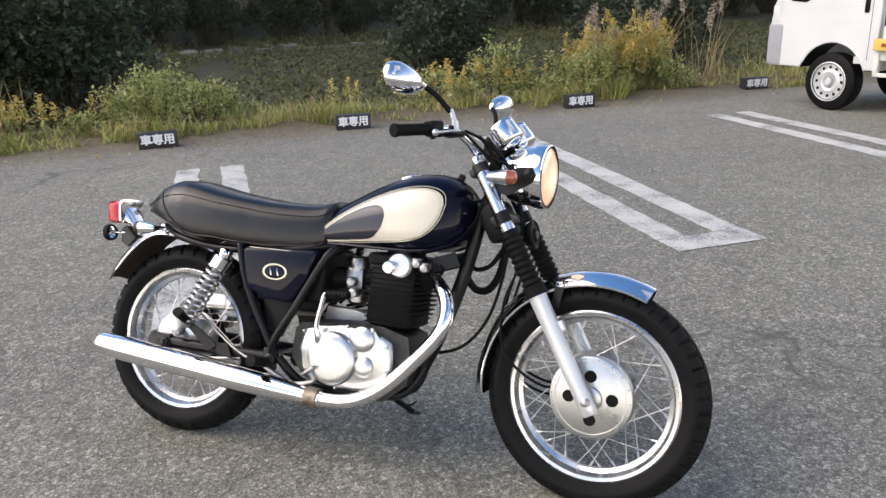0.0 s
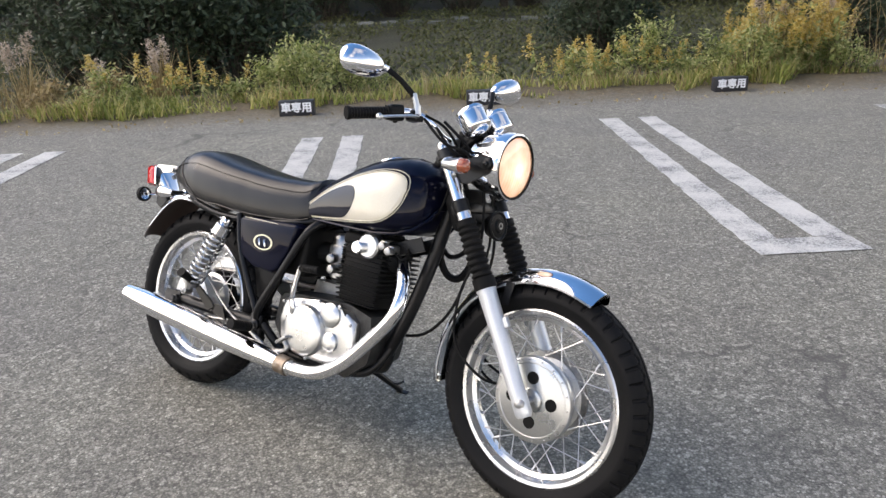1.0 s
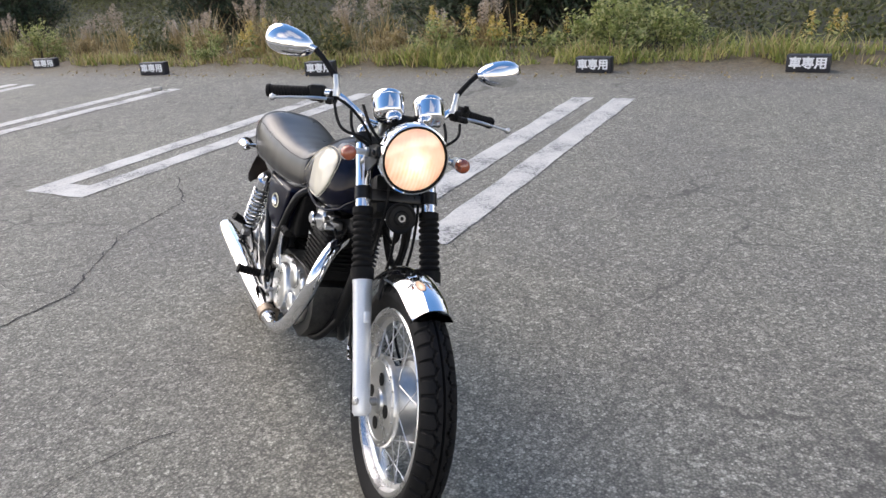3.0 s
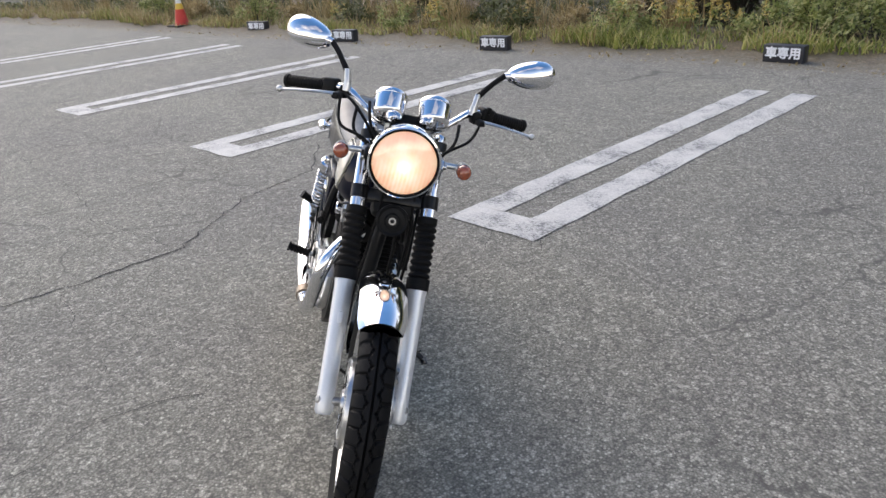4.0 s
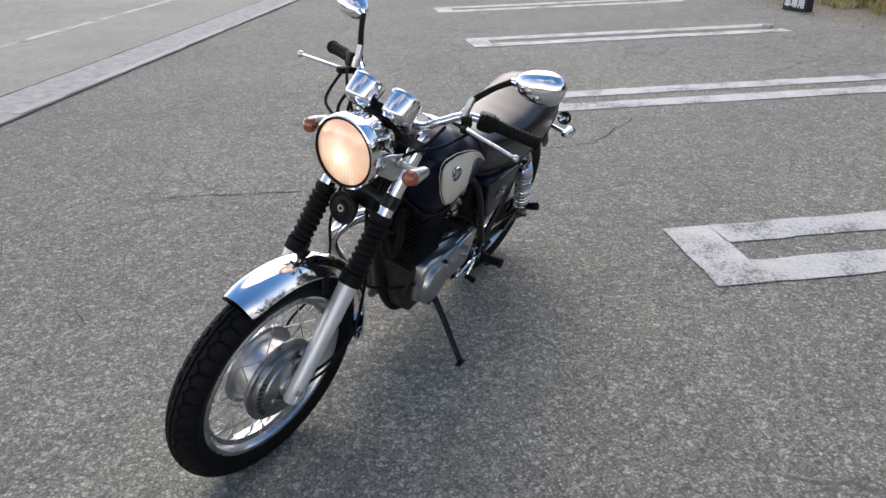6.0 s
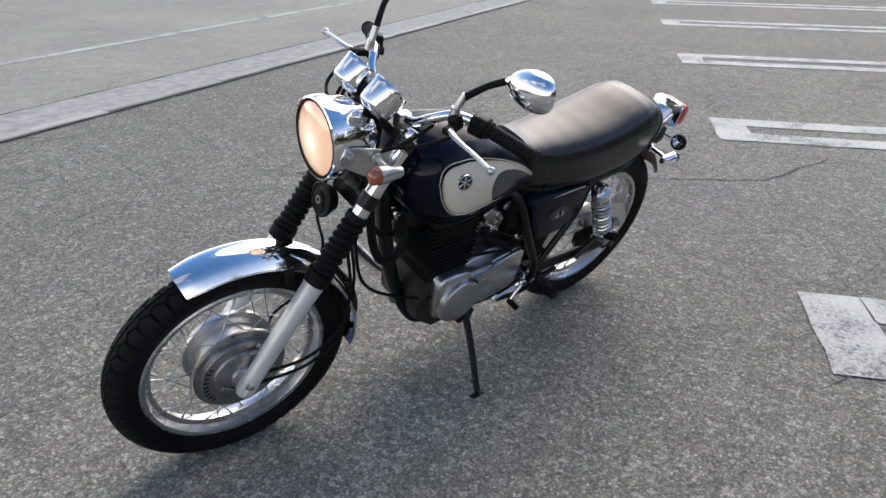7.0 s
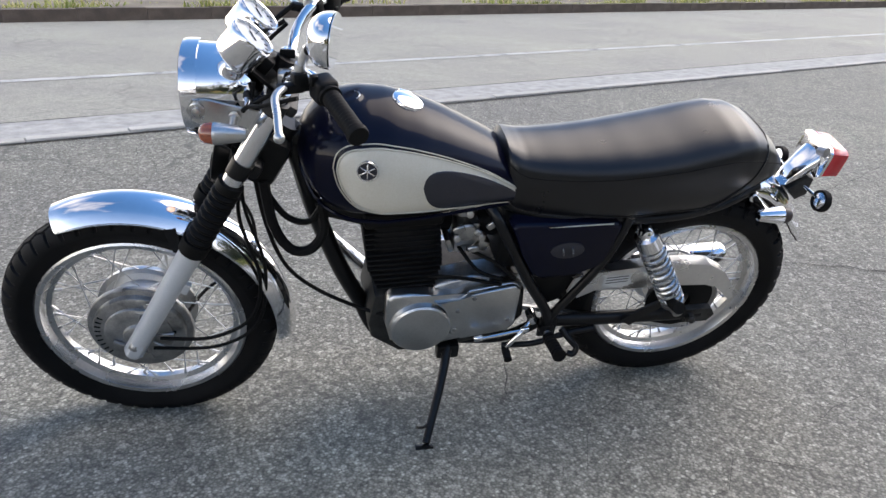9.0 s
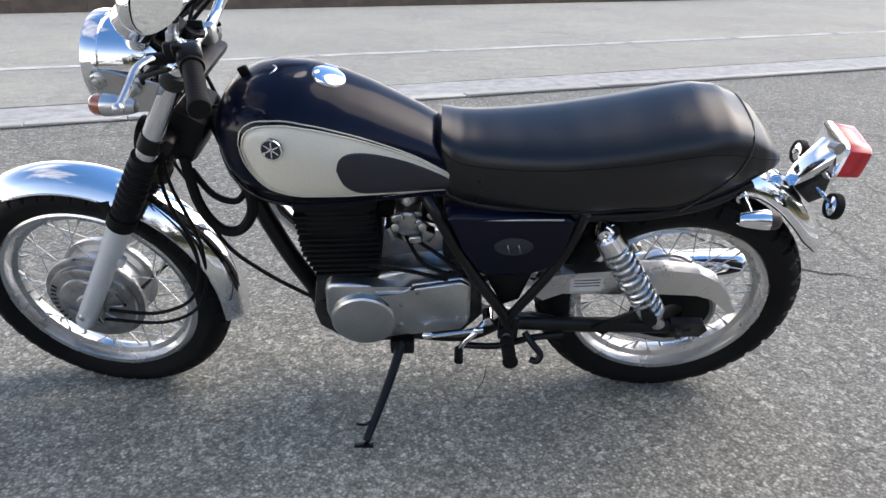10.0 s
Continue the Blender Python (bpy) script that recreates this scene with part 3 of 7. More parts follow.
# road with its gutter
bm = bmesh.new()
for x in np.arange(-300, 300, 20.0):
    box(bm, (20, 7.00, 0.02), ROAD_M @ move(x + 10, -0.614 - 7.00 / 2, -0.005))
bmesh.ops.remove_doubles(bm, verts=bm.verts, dist=0.001)
road = tagged(link("road", bm, ROAD), "smooth light grey asphalt road beside the car park", "road", kind="structure")
bm = bmesh.new()
box(bm, (400, 0.514, 0.016), ROAD_M @ move(0, -0.357, 0.0))
gutter = tagged(link("gutter", bm, CONCRETE), "stained pale concrete gutter along the road", "gutter", kind="structure")
bm = bmesh.new()
for x in np.arange(-60, 30, 6.0):
    ragged_strip(bm, (x, -0.004), (x + 6.0, -0.004), 0.022, 0.0065, ROAD_M, rng, 0.2, 0.006)
    ragged_strip(bm, (x, -0.618), (x + 6.0, -0.618), 0.018, 0.0100, ROAD_M, rng, 0.2, 0.008)
tagged(link("gutter_joint", bm, CRACK_FILL), "dark dirty joints along the gutter", "joint", kind="structure")
lip_mesh = None
for x in np.arange(-34, 12, 0.6):
    if lip_mesh is None:
        bm = bmesh.new()
        box(bm, (0.594, 0.090, 0.044), Matrix(), 0.006, 1)
        lip = link("edge_block", bm, EDGE_STONE, gutter)
        lip_mesh = lip.data
        lip.matrix_basis = ROAD_M @ move(x, -0.060, 0.0)
    else:
        share("edge_block", lip_mesh, gutter, ROAD_M @ move(x, -0.060 + rng.uniform(-0.004, 0.004), rng.uniform(-0.003, 0.003)))
bm = bmesh.new()
for x in np.arange(-60, 30, 6.0):
    ragged_strip(bm, (x, -2.36), (x + 6.0, -2.36), 0.13, 0.009, ROAD_M, rng, 0.3, 0.006)
tagged(link("road_line", bm, PAINT), "worn white edge line painted along the road", "road line", kind="structure")
kerb = None
for x in np.arange(-45, 16, 1.0):
    if kerb is None:
        bm = bmesh.new()
        box(bm, (0.997, 0.16, 0.38), Matrix(), 0.005, 1)
        kerb = link("kerb", bm, KERB)
        kerb.matrix_basis = ROAD_M @ move(x, -7.68, 0.0)
        tagged(kerb, "dark brown stained stone kerb across the road", "kerb", kind="structure")
    else:
        share("kerb_stone", kerb.data, kerb, kerb.matrix_basis.inverted() @ ROAD_M @ move(x, -7.68 + rng.uniform(-0.006, 0.006), rng.uniform(-0.008, 0.008)))


# strip of soil behind the far kerb
bm = bmesh.new()
for x in np.arange(-60, 20, 4.0):
    box(bm, (4.0, 2.6, 0.26), ROAD_M @ move(x + 2, -7.77 - 1.3, 0.03))
bmesh.ops.remove_doubles(bm, verts=bm.verts, dist=0.001)
tagged(link("far_verge", bm, DRY_SOIL), "strip of bare soil behind the far kerb", "verge", kind="structure")


# ---- plants ----
def leaves(centres, size, r, long=1.6, droop=0.0):
    """Verts and faces of folded leaves at centres, turned at random."""
    verts, faces = [], []
    for c in centres:
        a, tilt = r.uniform(0, 6.283), r.gauss(0.0 - droop, 0.55)
        d = Vector((math.cos(a) * math.cos(tilt), math.sin(a) * math.cos(tilt), math.sin(tilt)))
        s = d.cross(Vector((r.gauss(0, 0.4), r.gauss(0, 0.4), 1))).normalized()
        l = size * r.uniform(0.6, 1.3)
        c = Vector(c)
        i = len(verts)
        fold = d.cross(s) * l * 0.12
        verts += [c, c + d * l * 0.5 * long + s * l * 0.4 + fold, c + d * l * long, c + d * l * 0.5 * long - s * l * 0.4 + fold]
        faces += [(i, i + 1, i + 2, i + 3)]
    return verts, faces


def blades(roots, tall, wide, r, bend=0.35):
    """Verts and faces of bent grass blades."""
    verts, faces = [], []
    for x, y, z in roots:
        a = r.uniform(0, 6.283)
        d = Vector((math.cos(a), math.sin(a), 0))
        s = Vector((-d.y, d.x, 0)) * wide * r.uniform(0.6, 1.3)
        h = tall * r.uniform(0.5, 1.25) * (0.45 + 1.3 * max(0.0, noise.noise((x * 0.8, y * 0.8, 4)) + 0.4))
        b = h * bend * r.uniform(0.2, 1.6)
        o = Vector((x, y, z))
        i = len(verts)
        m = o + d * b * 0.35 + Vector((0, 0, h * 0.6))
        verts += [o - s, o + s, m + s * 0.8, m - s * 0.8, o + d * b + Vector((0, 0, h))]
        faces += [(i, i + 1, i + 2, i + 3), (i + 3, i + 2, i + 4)]
    return verts, faces


def stems(lines, r0, r1):
    bm = bmesh.new()
    for pts in lines:
        tube(bm, pts, [r0, r1], 5)
    return bm


def goldenrod(seed, tall, count):
    """A stand of goldenrod: thin stems with narrow leaves and drooping yellow plumes."""
    r = random.Random(seed)
    root = new("goldenrod")
    lines, green, yellow = [], [], []
    for _ in range(count):
        a, q = r.uniform(0, 6.283), r.uniform(0, 0.38)
        h = tall * r.uniform(0.6, 1.1)
        b = Vector((math.cos(a) * q, math.sin(a) * q, 0))
        t = b + Vector((math.cos(a) * h * 0.12 + r.gauss(0, 0.06), math.sin(a) * h * 0.12 + r.gauss(0, 0.06), h))
        lines.append([b, (b + t) / 2 + Vector((r.gauss(0, 0.02), r.gauss(0, 0.02), 0)), t])
        green += [b + (t - b) * k + Vector((0, 0, 0)) for k in np.linspace(0.12, 0.85, 20)]
        top = r.uniform(0.18, 0.32)
        for _ in range(120):
            k = r.random()
            w = 0.17 * k * r.random()
            an = r.uniform(0, 6.283)
            yellow.append(t + Vector((math.cos(an) * w, math.sin(an) * w, -k * top + 0.02)))
    tagged(part("stem", stems(lines, 0.005, 0.002), LEAF_STRAW, root), kind="stuff")
    tagged(raw("foliage", *leaves(green, 0.062, r, 2.0, 0.3), LEAF_GREEN, root), kind="stuff")
    tagged(raw("flower", *leaves(yellow, 0.030, r, 1.4), LEAF_YELLOW, root), kind="stuff")
    return tagged(root, "yellow flowering goldenrod weeds with narrow green leaves", "weeds", "verge weeds")


def silver_grass(seed, tall, count, heads=9):
    """A tuft of tall dry silver grass with pale plumes."""
    r = random.Random(seed)
    root = new("silver_grass")
    base = [(r.gauss(0, 0.13), r.gauss(0, 0.13), 0) for _ in range(count)]
    tagged(raw("blade", *blades(base, tall * 0.85, 0.008, r, 0.6), LEAF_STRAW, root), kind="stuff")
    lines, fluff = [], []
    for _ in range(heads):
        a, h = r.uniform(0, 6.283), tall * r.uniform(0.9, 1.3)
        b = Vector((r.gauss(0, 0.08), r.gauss(0, 0.08), 0))
        t = b + Vector((math.cos(a) * h * 0.2, math.sin(a) * h * 0.2, h))
        lines.append([b, (b + t) / 2 + Vector((0, 0, 0.05)), t])
        for _ in range(90):
            k = r.random()
            fluff.append(t + (b - t).normalized() * k * 0.26 + Vector((r.gauss(0, 0.018), r.gauss(0, 0.018), 0)))
    tagged(part("stem", stems(lines, 0.004, 0.002), LEAF_STRAW, root), kind="stuff")
    tagged(raw("plume", *leaves(fluff, 0.022, r, 2.2), LEAF_PLUME, root), kind="stuff")
    return tagged(root, "tall dry silver grass with pale feathery plumes", "grass tuft", "verge weeds")


def bush(seed, wide, tall, count, size, material, name, label):
    """A rambling leafy bush: bent shoots, leaves in uneven clumps with gaps."""
    r = random.Random(seed)
    root = new(name)
    lines, spots = [], []
    shoots = max(14, int(count / 70))
    for _ in range(shoots):
        a, q = r.uniform(0, 6.283), math.sqrt(r.random())
        end = Vector((math.cos(a) * q * wide, math.sin(a) * q * wide, tall * (1.05 - 0.75 * q * q) * r.uniform(0.65, 1.12)))
        b = Vector((end.x * 0.3, end.y * 0.3, -0.1))
        mid = (b + end) / 2 + Vector((r.gauss(0, 0.1 * wide), r.gauss(0, 0.1 * wide), 0.12 * tall))
        line = smooth_line([b, mid, end], 5)
        lines.append(line)
        for _ in range(int(count / shoots)):
            p = line[min(len(line) - 1, int(len(line) * (0.25 + 0.75 * math.sqrt(r.random()))))]
            spots.append(p + Vector((r.gauss(0, 1), r.gauss(0, 1), r.gauss(0, 0.8))) * (0.11 * wide))
    spots = [p for p in spots if p.z > 0.0]
    bm = bmesh.new()
    for line in lines:
        tube(bm, line, [0.012 * wide, 0.003 * wide], 5)
    part("branch", bm, BARK, root)
    tagged(raw("foliage", *leaves(spots, size, r), material, root), kind="stuff")
    return tagged(root, label, "bush", "bushes")


def tree(seed, tall, trunk, count):
    """A woodland tree: tapered trunk, limbs, and a crown of many small leaf sprays."""
    r = random.Random(seed)
    root = new("tree")
    bm = bmesh.new()
    lean = Vector((r.gauss(0, 0.05), r.gauss(0, 0.05), 1))
    top = lean * tall * 0.8
    tube(bm, [Vector((0, 0, -0.4)), lean * tall * 0.3 + Vector((r.gauss(0, 0.12), r.gauss(0, 0.12), 0)), top], [trunk, trunk * 0.7, trunk * 0.2], 8, 4)
    spots = []
    for _ in range(26):
        k = r.uniform(0.12, 0.95)
        b = lean * tall * 0.8 * k
        a, reach = r.uniform(0, 6.283), tall * 0.30 * (1.1 - 0.7 * k) * r.uniform(0.6, 1.2)
        e = b + Vector((math.cos(a) * reach, math.sin(a) * reach, tall * r.uniform(-0.04, 0.16)))
        tube(bm, [b, (b + e) / 2 + Vector((0, 0, 0.1)), e], [trunk * 0.28, trunk * 0.05], 5, 2)
        for _ in range(count // 26):
            q = r.uniform(0.25, 1.1)
            spots.append(b + (e - b) * q + Vector((r.gauss(0, 1), r.gauss(0, 1), r.gauss(0, 0.8))) * tall * 0.045)
    part("trunk", bm, BARK, root)
    tagged(raw("crown", *leaves(spots, 0.20, r), LEAF_DARK, root), kind="stuff")
    return tagged(root, "dark evergreen woodland tree beyond the bank", "tree", "woodland trees")


def scatter(make, spots, scale=(0.85, 1.2), seed=1):
    """Copies of the made variants at (u, v) spots."""
    r = random.Random(seed)
    for i, (u, v) in enumerate(spots):
        m = Matrix.Translation(lot(u, v, height(u, v) - 0.02)) @ rot("Z", r.uniform(0, 360)) @ Matrix.Scale(r.uniform(*scale), 4)
        if i < len(make):
            make[i].matrix_basis = m
        else:
            copy_thing(make[i % len(make)], m)


spots = [(5.65, 11.5), (5.9, 11.1), (6.2, 11.5), (6.5, 11.1), (6.8, 11.5), (5.8, 11.8), (6.4, 11.9), (6.1, 10.9)]
scatter([goldenrod(21, 0.92, 17), goldenrod(22, 1.08, 19), goldenrod(23, 0.85, 15)], spots, (0.8, 1.1), 3)
scatter([goldenrod(24, 0.75, 3), goldenrod(25, 0.62, 4)], [(1.75, 11.2), (3.35, 11.0), (3.5, 11.3), (4.1, 11.1), (4.45, 11.0), (4.6, 11.4), (2.7, 11.0), (3.0, 11.2), (-1.7, 10.9), (-1.5, 11.2), (-2.3, 11.1), (-3.0, 11.2), (-4.4, 11.0), (-6.2, 11.1), (-8.8, 11.2)], (0.75, 1.25), 4)
spots = [(5.75, 11.3), (6.6, 11.35), (7.35, 11.2), (7.9, 11.4)]
scatter([silver_grass(31, 0.95, 120, 7), silver_grass(33, 1.05, 90, 7), silver_grass(36, 1.20, 16, 3), silver_grass(37, 1.05, 14, 2)], spots, (0.85, 1.1), 5)
spots = [(-2.4, 11.6), (-3.2, 11.9), (-4.0, 11.5), (-4.8, 11.8), (-5.7, 11.4), (-6.6, 11.9), (-7.4, 11.5), (-8.3, 11.8), (-9.3, 11.5), (-10.4, 11.8), (-11.5, 11.4), (-12.7, 11.8), (-14.0, 11.5), (-15.4, 11.9), (-17, 11.6), (-19, 11.9), (-21.5, 12)]
scatter([silver_grass(32, 0.68, 130), silver_grass(34, 0.55, 110), silver_grass(35, 0.78, 90)], spots, (0.7, 1.1), 6)
scatter([bush(44, 0.50, 0.42, 700, 0.045, LEAF_STRAW, "withered_bush", "low withered brown bush on the dry verge"), bush(45, 0.42, 0.50, 600, 0.05, LEAF_BANK, "low_bush", "low olive green bush on the dry verge")], [(-3.6, 11.1), (-5.2, 11.2), (-7.0, 11.3), (-8.0, 11.0), (-9.8, 11.2), (-11.9, 11.0), (-13.1, 11.2), (-4.5, 10.9), (-2.9, 11.3), (-6.1, 11.6), (-10.9, 11.5)], (0.7, 1.15), 16)
spots = [(-0.5, 11.1), (0.05, 11.4), (-1.0, 11.25), (-0.3, 11.8), (-0.75, 11.6), (0.45, 11.3), (4.2, 11.5), (3.4, 11.7), (4.8, 11.2), (5.3, 10.75), (6.6, 10.75), (-6.8, 10.8), (-10.6, 10.9), (-14.5, 11.0), (-2.7, 10.8)]
scatter([bush(41, 0.62, 0.86, 1500, 0.050, LEAF_GREEN, "leafy_bush", "rambling green leafy bush on the grassy verge"),
         bush(42, 0.55, 0.74, 1200, 0.050, LEAF_GREEN, "leafy_bush", "rambling green leafy bush on the grassy verge"),
         bush(43, 0.50, 0.55, 900, 0.045, LEAF_GREEN, "leafy_bush", "rambling green leafy bush on the grassy verge")], spots, (0.8, 1.1), 7)
spots = [(-3.2, 15.0), (-2.0, 15.6), (-4.6, 15.8), (5.5, 17.5), (9.5, 16.0), (10.8, 17), (-12, 17.5), (-19, 17)] + [(u, 30.6 + 0.9 * math.sin(u * 2.1)) for u in np.arange(-40, 34, 2.6)]
scatter([bush(51, 1.7, 3.3, 9000, 0.085, LEAF_DARK, "evergreen_bush", "big dark evergreen bush in the hollow behind the verge"),
         bush(52, 1.5, 2.8, 8000, 0.085, LEAF_DARK, "evergreen_bush", "big dark evergreen bush in the hollow behind the verge")], spots, (0.8, 1.05), 9)

r = random.Random(8)
green, straw = [], []
for _ in range(30000):
    u, v = r.uniform(-26, 13), 10.0 + abs(r.gauss(0, 0.70))
    edge = 10.30 + 0.50 * noise.noise((u * 0.55, 0, 3)) + 0.28 * noise.noise((u * 2.3, 0, 6))
    if v < edge or noise.noise((u * 1.1, v * 1.6, 3)) < -0.18 - 0.4 * (v > 10.8):
        continue
    p = tuple(lot(u, v, height(u, v) - 0.02))
    (green if r.random() < np.interp(u, [-12, -5, -2, 3, 13], [0.35, 0.45, 0.85, 0.80, 0.65]) + 0.3 * noise.noise((u * 0.7, v, 9)) else straw).append(p)
tagged(raw("grass", *blades(green, 0.16, 0.010, r, 0.9), LEAF_GRASS), "rough green and yellowing grass along the verge", "grass", kind="stuff")
tagged(raw("dry_grass", *blades(straw, 0.22, 0.006, r, 0.8), LEAF_STRAW), "dry straw coloured grass along the verge", "grass", kind="stuff")
dry = []
for _ in range(12000):
    u = r.uniform(-26, -1.8) if r.random() < 0.9 else r.uniform(7, 12)
    v = 11.0 + abs(r.gauss(0, 0.6))
    if noise.noise((u * 0.6, v, 7)) > 0.12:
        dry.append(tuple(lot(u, v, height(u, v) - 0.02)))
tagged(raw("tall_dry_grass", *blades(dry, 0.46, 0.007, r, 0.7), LEAF_STRAW), "tall dead straw coloured grass behind the verge", "grass", kind="stuff")
litter = [lot(r.uniform(-24, 12), 9.6 + abs(r.gauss(0, 0.35)), 0.006) for _ in range(1500)]
tagged(raw("leaf_litter", *leaves(litter, 0.03, r, 1.4), LEAF_STRAW), "dead leaves scattered along the edge of the asphalt", "leaf litter", kind="stuff")
low = []
for _ in range(95000):
    u, v = r.uniform(-34, 22), r.uniform(12.3, 31)
    if noise.noise((u * 0.5, v * 0.5, 5)) > -0.35:
        low.append(lot(u, v, height(u, v) + r.uniform(0.0, 0.24)))
tagged(raw("ground_cover", *leaves(low, 0.075, r), LEAF_BANK), "low olive green weeds covering the bank", "ground cover", kind="stuff")

far = []
for _ in range(9000):
    u, v = r.uniform(-40, 12), -7.82 - abs(r.gauss(0, 0.5))
    if noise.noise((u * 0.45, v, 12)) > 0.02:
        far.append(tuple(ROAD_M @ Vector((u, v, 0.15))))
tagged(raw("roadside_grass", *blades(far, 0.11, 0.014, r, 1.0), LEAF_GRASS), "patchy green weeds behind the far kerb", "grass", kind="stuff")

# stones along the top of the bank
wall = tagged(new("stone_edging"), "row of grey stones along the top of the bank", "stone edging", kind="structure")
stone_meshes = []
for i, u in enumerate(np.arange(-2.0, 8, 0.80)):
    if len(stone_meshes) < 4:
        bm = bmesh.new()
        box(bm, (0.56, 0.4, 0.22), Matrix(), 0.05, 2)
        for q in bm.verts:
            q.co += Vector((r.gauss(0, 0.02), r.gauss(0, 0.02), r.gauss(0, 0.02)))
        ob = link("stone", bm, STONE, wall)
        stone_meshes.append(ob.data)
        ob.matrix_basis = Matrix.Translation(lot(u, 28.9, 0.06)) @ LOT
    else:
        share("stone", stone_meshes[i % 4], wall, Matrix.Translation(lot(u, 28.9 + r.gauss(0, 0.05), 0.05 + r.gauss(0, 0.05))) @ LOT @ rot("Z", r.gauss(0, 4)))

spots = [(u + r.gauss(0, 1.2), v + r.gauss(0, 0.9)) for v, us in ((32, np.arange(-44, 34, 4.6)), (37, np.arange(-52, 40, 5.6)), (44, np.arange(-60, 48, 7))) for u in us]
scatter([tree(61, 9.5, 0.22, 2600), tree(62, 11, 0.26, 2900), tree(63, 8.5, 0.19, 2400)], spots, (0.85, 1.2), 13)


# ---- the motorcycle ----
BIKE = pose(-0.0079, 2.3087, -0.003, -18.48, 0.19, -14.25)
bike = tagged(new("motorcycle"), "navy and cream classic single cylinder motorcycle leaning on its side stand", "motorcycle")
bike.matrix_world = BIKE
FORK = Vector((-0.482, 0, 0.876))
FOOT = Vector((0.700, 0, 0.322))
HEADSTOCK = FOOT + FORK * 0.60 + Vector((-0.048, 0, -0.026))
STEER = Matrix.Translation(HEADSTOCK) @ Matrix.Rotation(radians(-5.7), 4, FORK) @ Matrix.Translation(-HEADSTOCK)


def fork_at(s, y):
    return FOOT + FORK * s + Vector((0, y, 0))


def front(name, bm, material, parent=None, label="", sharp=38):
    """A part that turns with the handlebar."""
    bm.transform(STEER)
    return part(name, bm, material, parent or bike, label, sharp)


def tyre_mesh(bm, c, R, half, seat, pattern, n=480):
    """A tyre with moulded tread: rings of a rounded section, grooves cut into the crown."""
    section = []
    m = 52
    crown = 0.60 * math.pi
    rings = []
    for i in range(n):
        th = 2 * math.pi * i / n
        ring = []
        for j in range(m + 1):
            s = -1 + 2 * j / m
            a = s * crown
            y = half * math.sin(a) if abs(a) < math.pi / 2 else math.copysign(half * (1 - 0.35 * (abs(a) - math.pi / 2)), s)
            rr = R - half * 0.92 * (1 - math.cos(a))
            if abs(s) < 0.66:
                rr -= pattern(th, s)
            ring.append(Vector((c[0] + rr * math.cos(th), c[1] + y, c[2] + rr * math.sin(th))))
        for y, rr in ((half * 0.62, seat + 0.006), (half * 0.5, seat - 0.004), (-half * 0.5, seat - 0.004), (-half * 0.62, seat + 0.006)):
            ring.append(Vector((c[0] + rr * math.cos(th), c[1] + y, c[2] + rr * math.sin(th))))
        rings.append(ring)
    skin(bm, rings, closed=True, caps=False)


def road_tread(th, s):
    k = th * 48 / (2 * math.pi) + (0.5 if s > 0 else 0)
    tri = abs((k % 1) - 0.5) * 2
    if abs(s) < 0.025:
        return 0.008
    if abs(abs(s) - 0.19 - 0.10 * (tri - 0.5)) < 0.026:
        return 0.007
    if abs(s) > 0.20 and (k % 1) < 0.19:
        return 0.007
    return 0.0


def block_tread(th, s):
    k = th * 34 / (2 * math.pi)
    tri = abs((k % 1) - 0.5) * 2
    if abs(s - 0.07 * (tri - 0.5)) < 0.048:
        return 0.0095
    if abs(abs(s) - 0.33 - 0.06 * (tri - 0.5)) < 0.048:
        return 0.008
    if abs(s) > 0.07 and ((k + abs(s) * 0.5 + (0.5 if s > 0 else 0)) % 1) < 0.26:
        return 0.0095
    return 0.0


def disc(bm, c, r, y0, y1, seg=40, edge=0.004):
    """A round plate about the y axis with a rounded outer rim."""
    s = 1 if y1 > y0 else -1
    lathe(bm, [(y0, 0.004), (y0, r), (y1 - s * edge, r), (y1 - s * edge * 0.3, r - edge * 0.3), (y1, r - edge), (y1, 0.004)], move(c[0], 0, c[2]) @ rot("X", -90), seg)


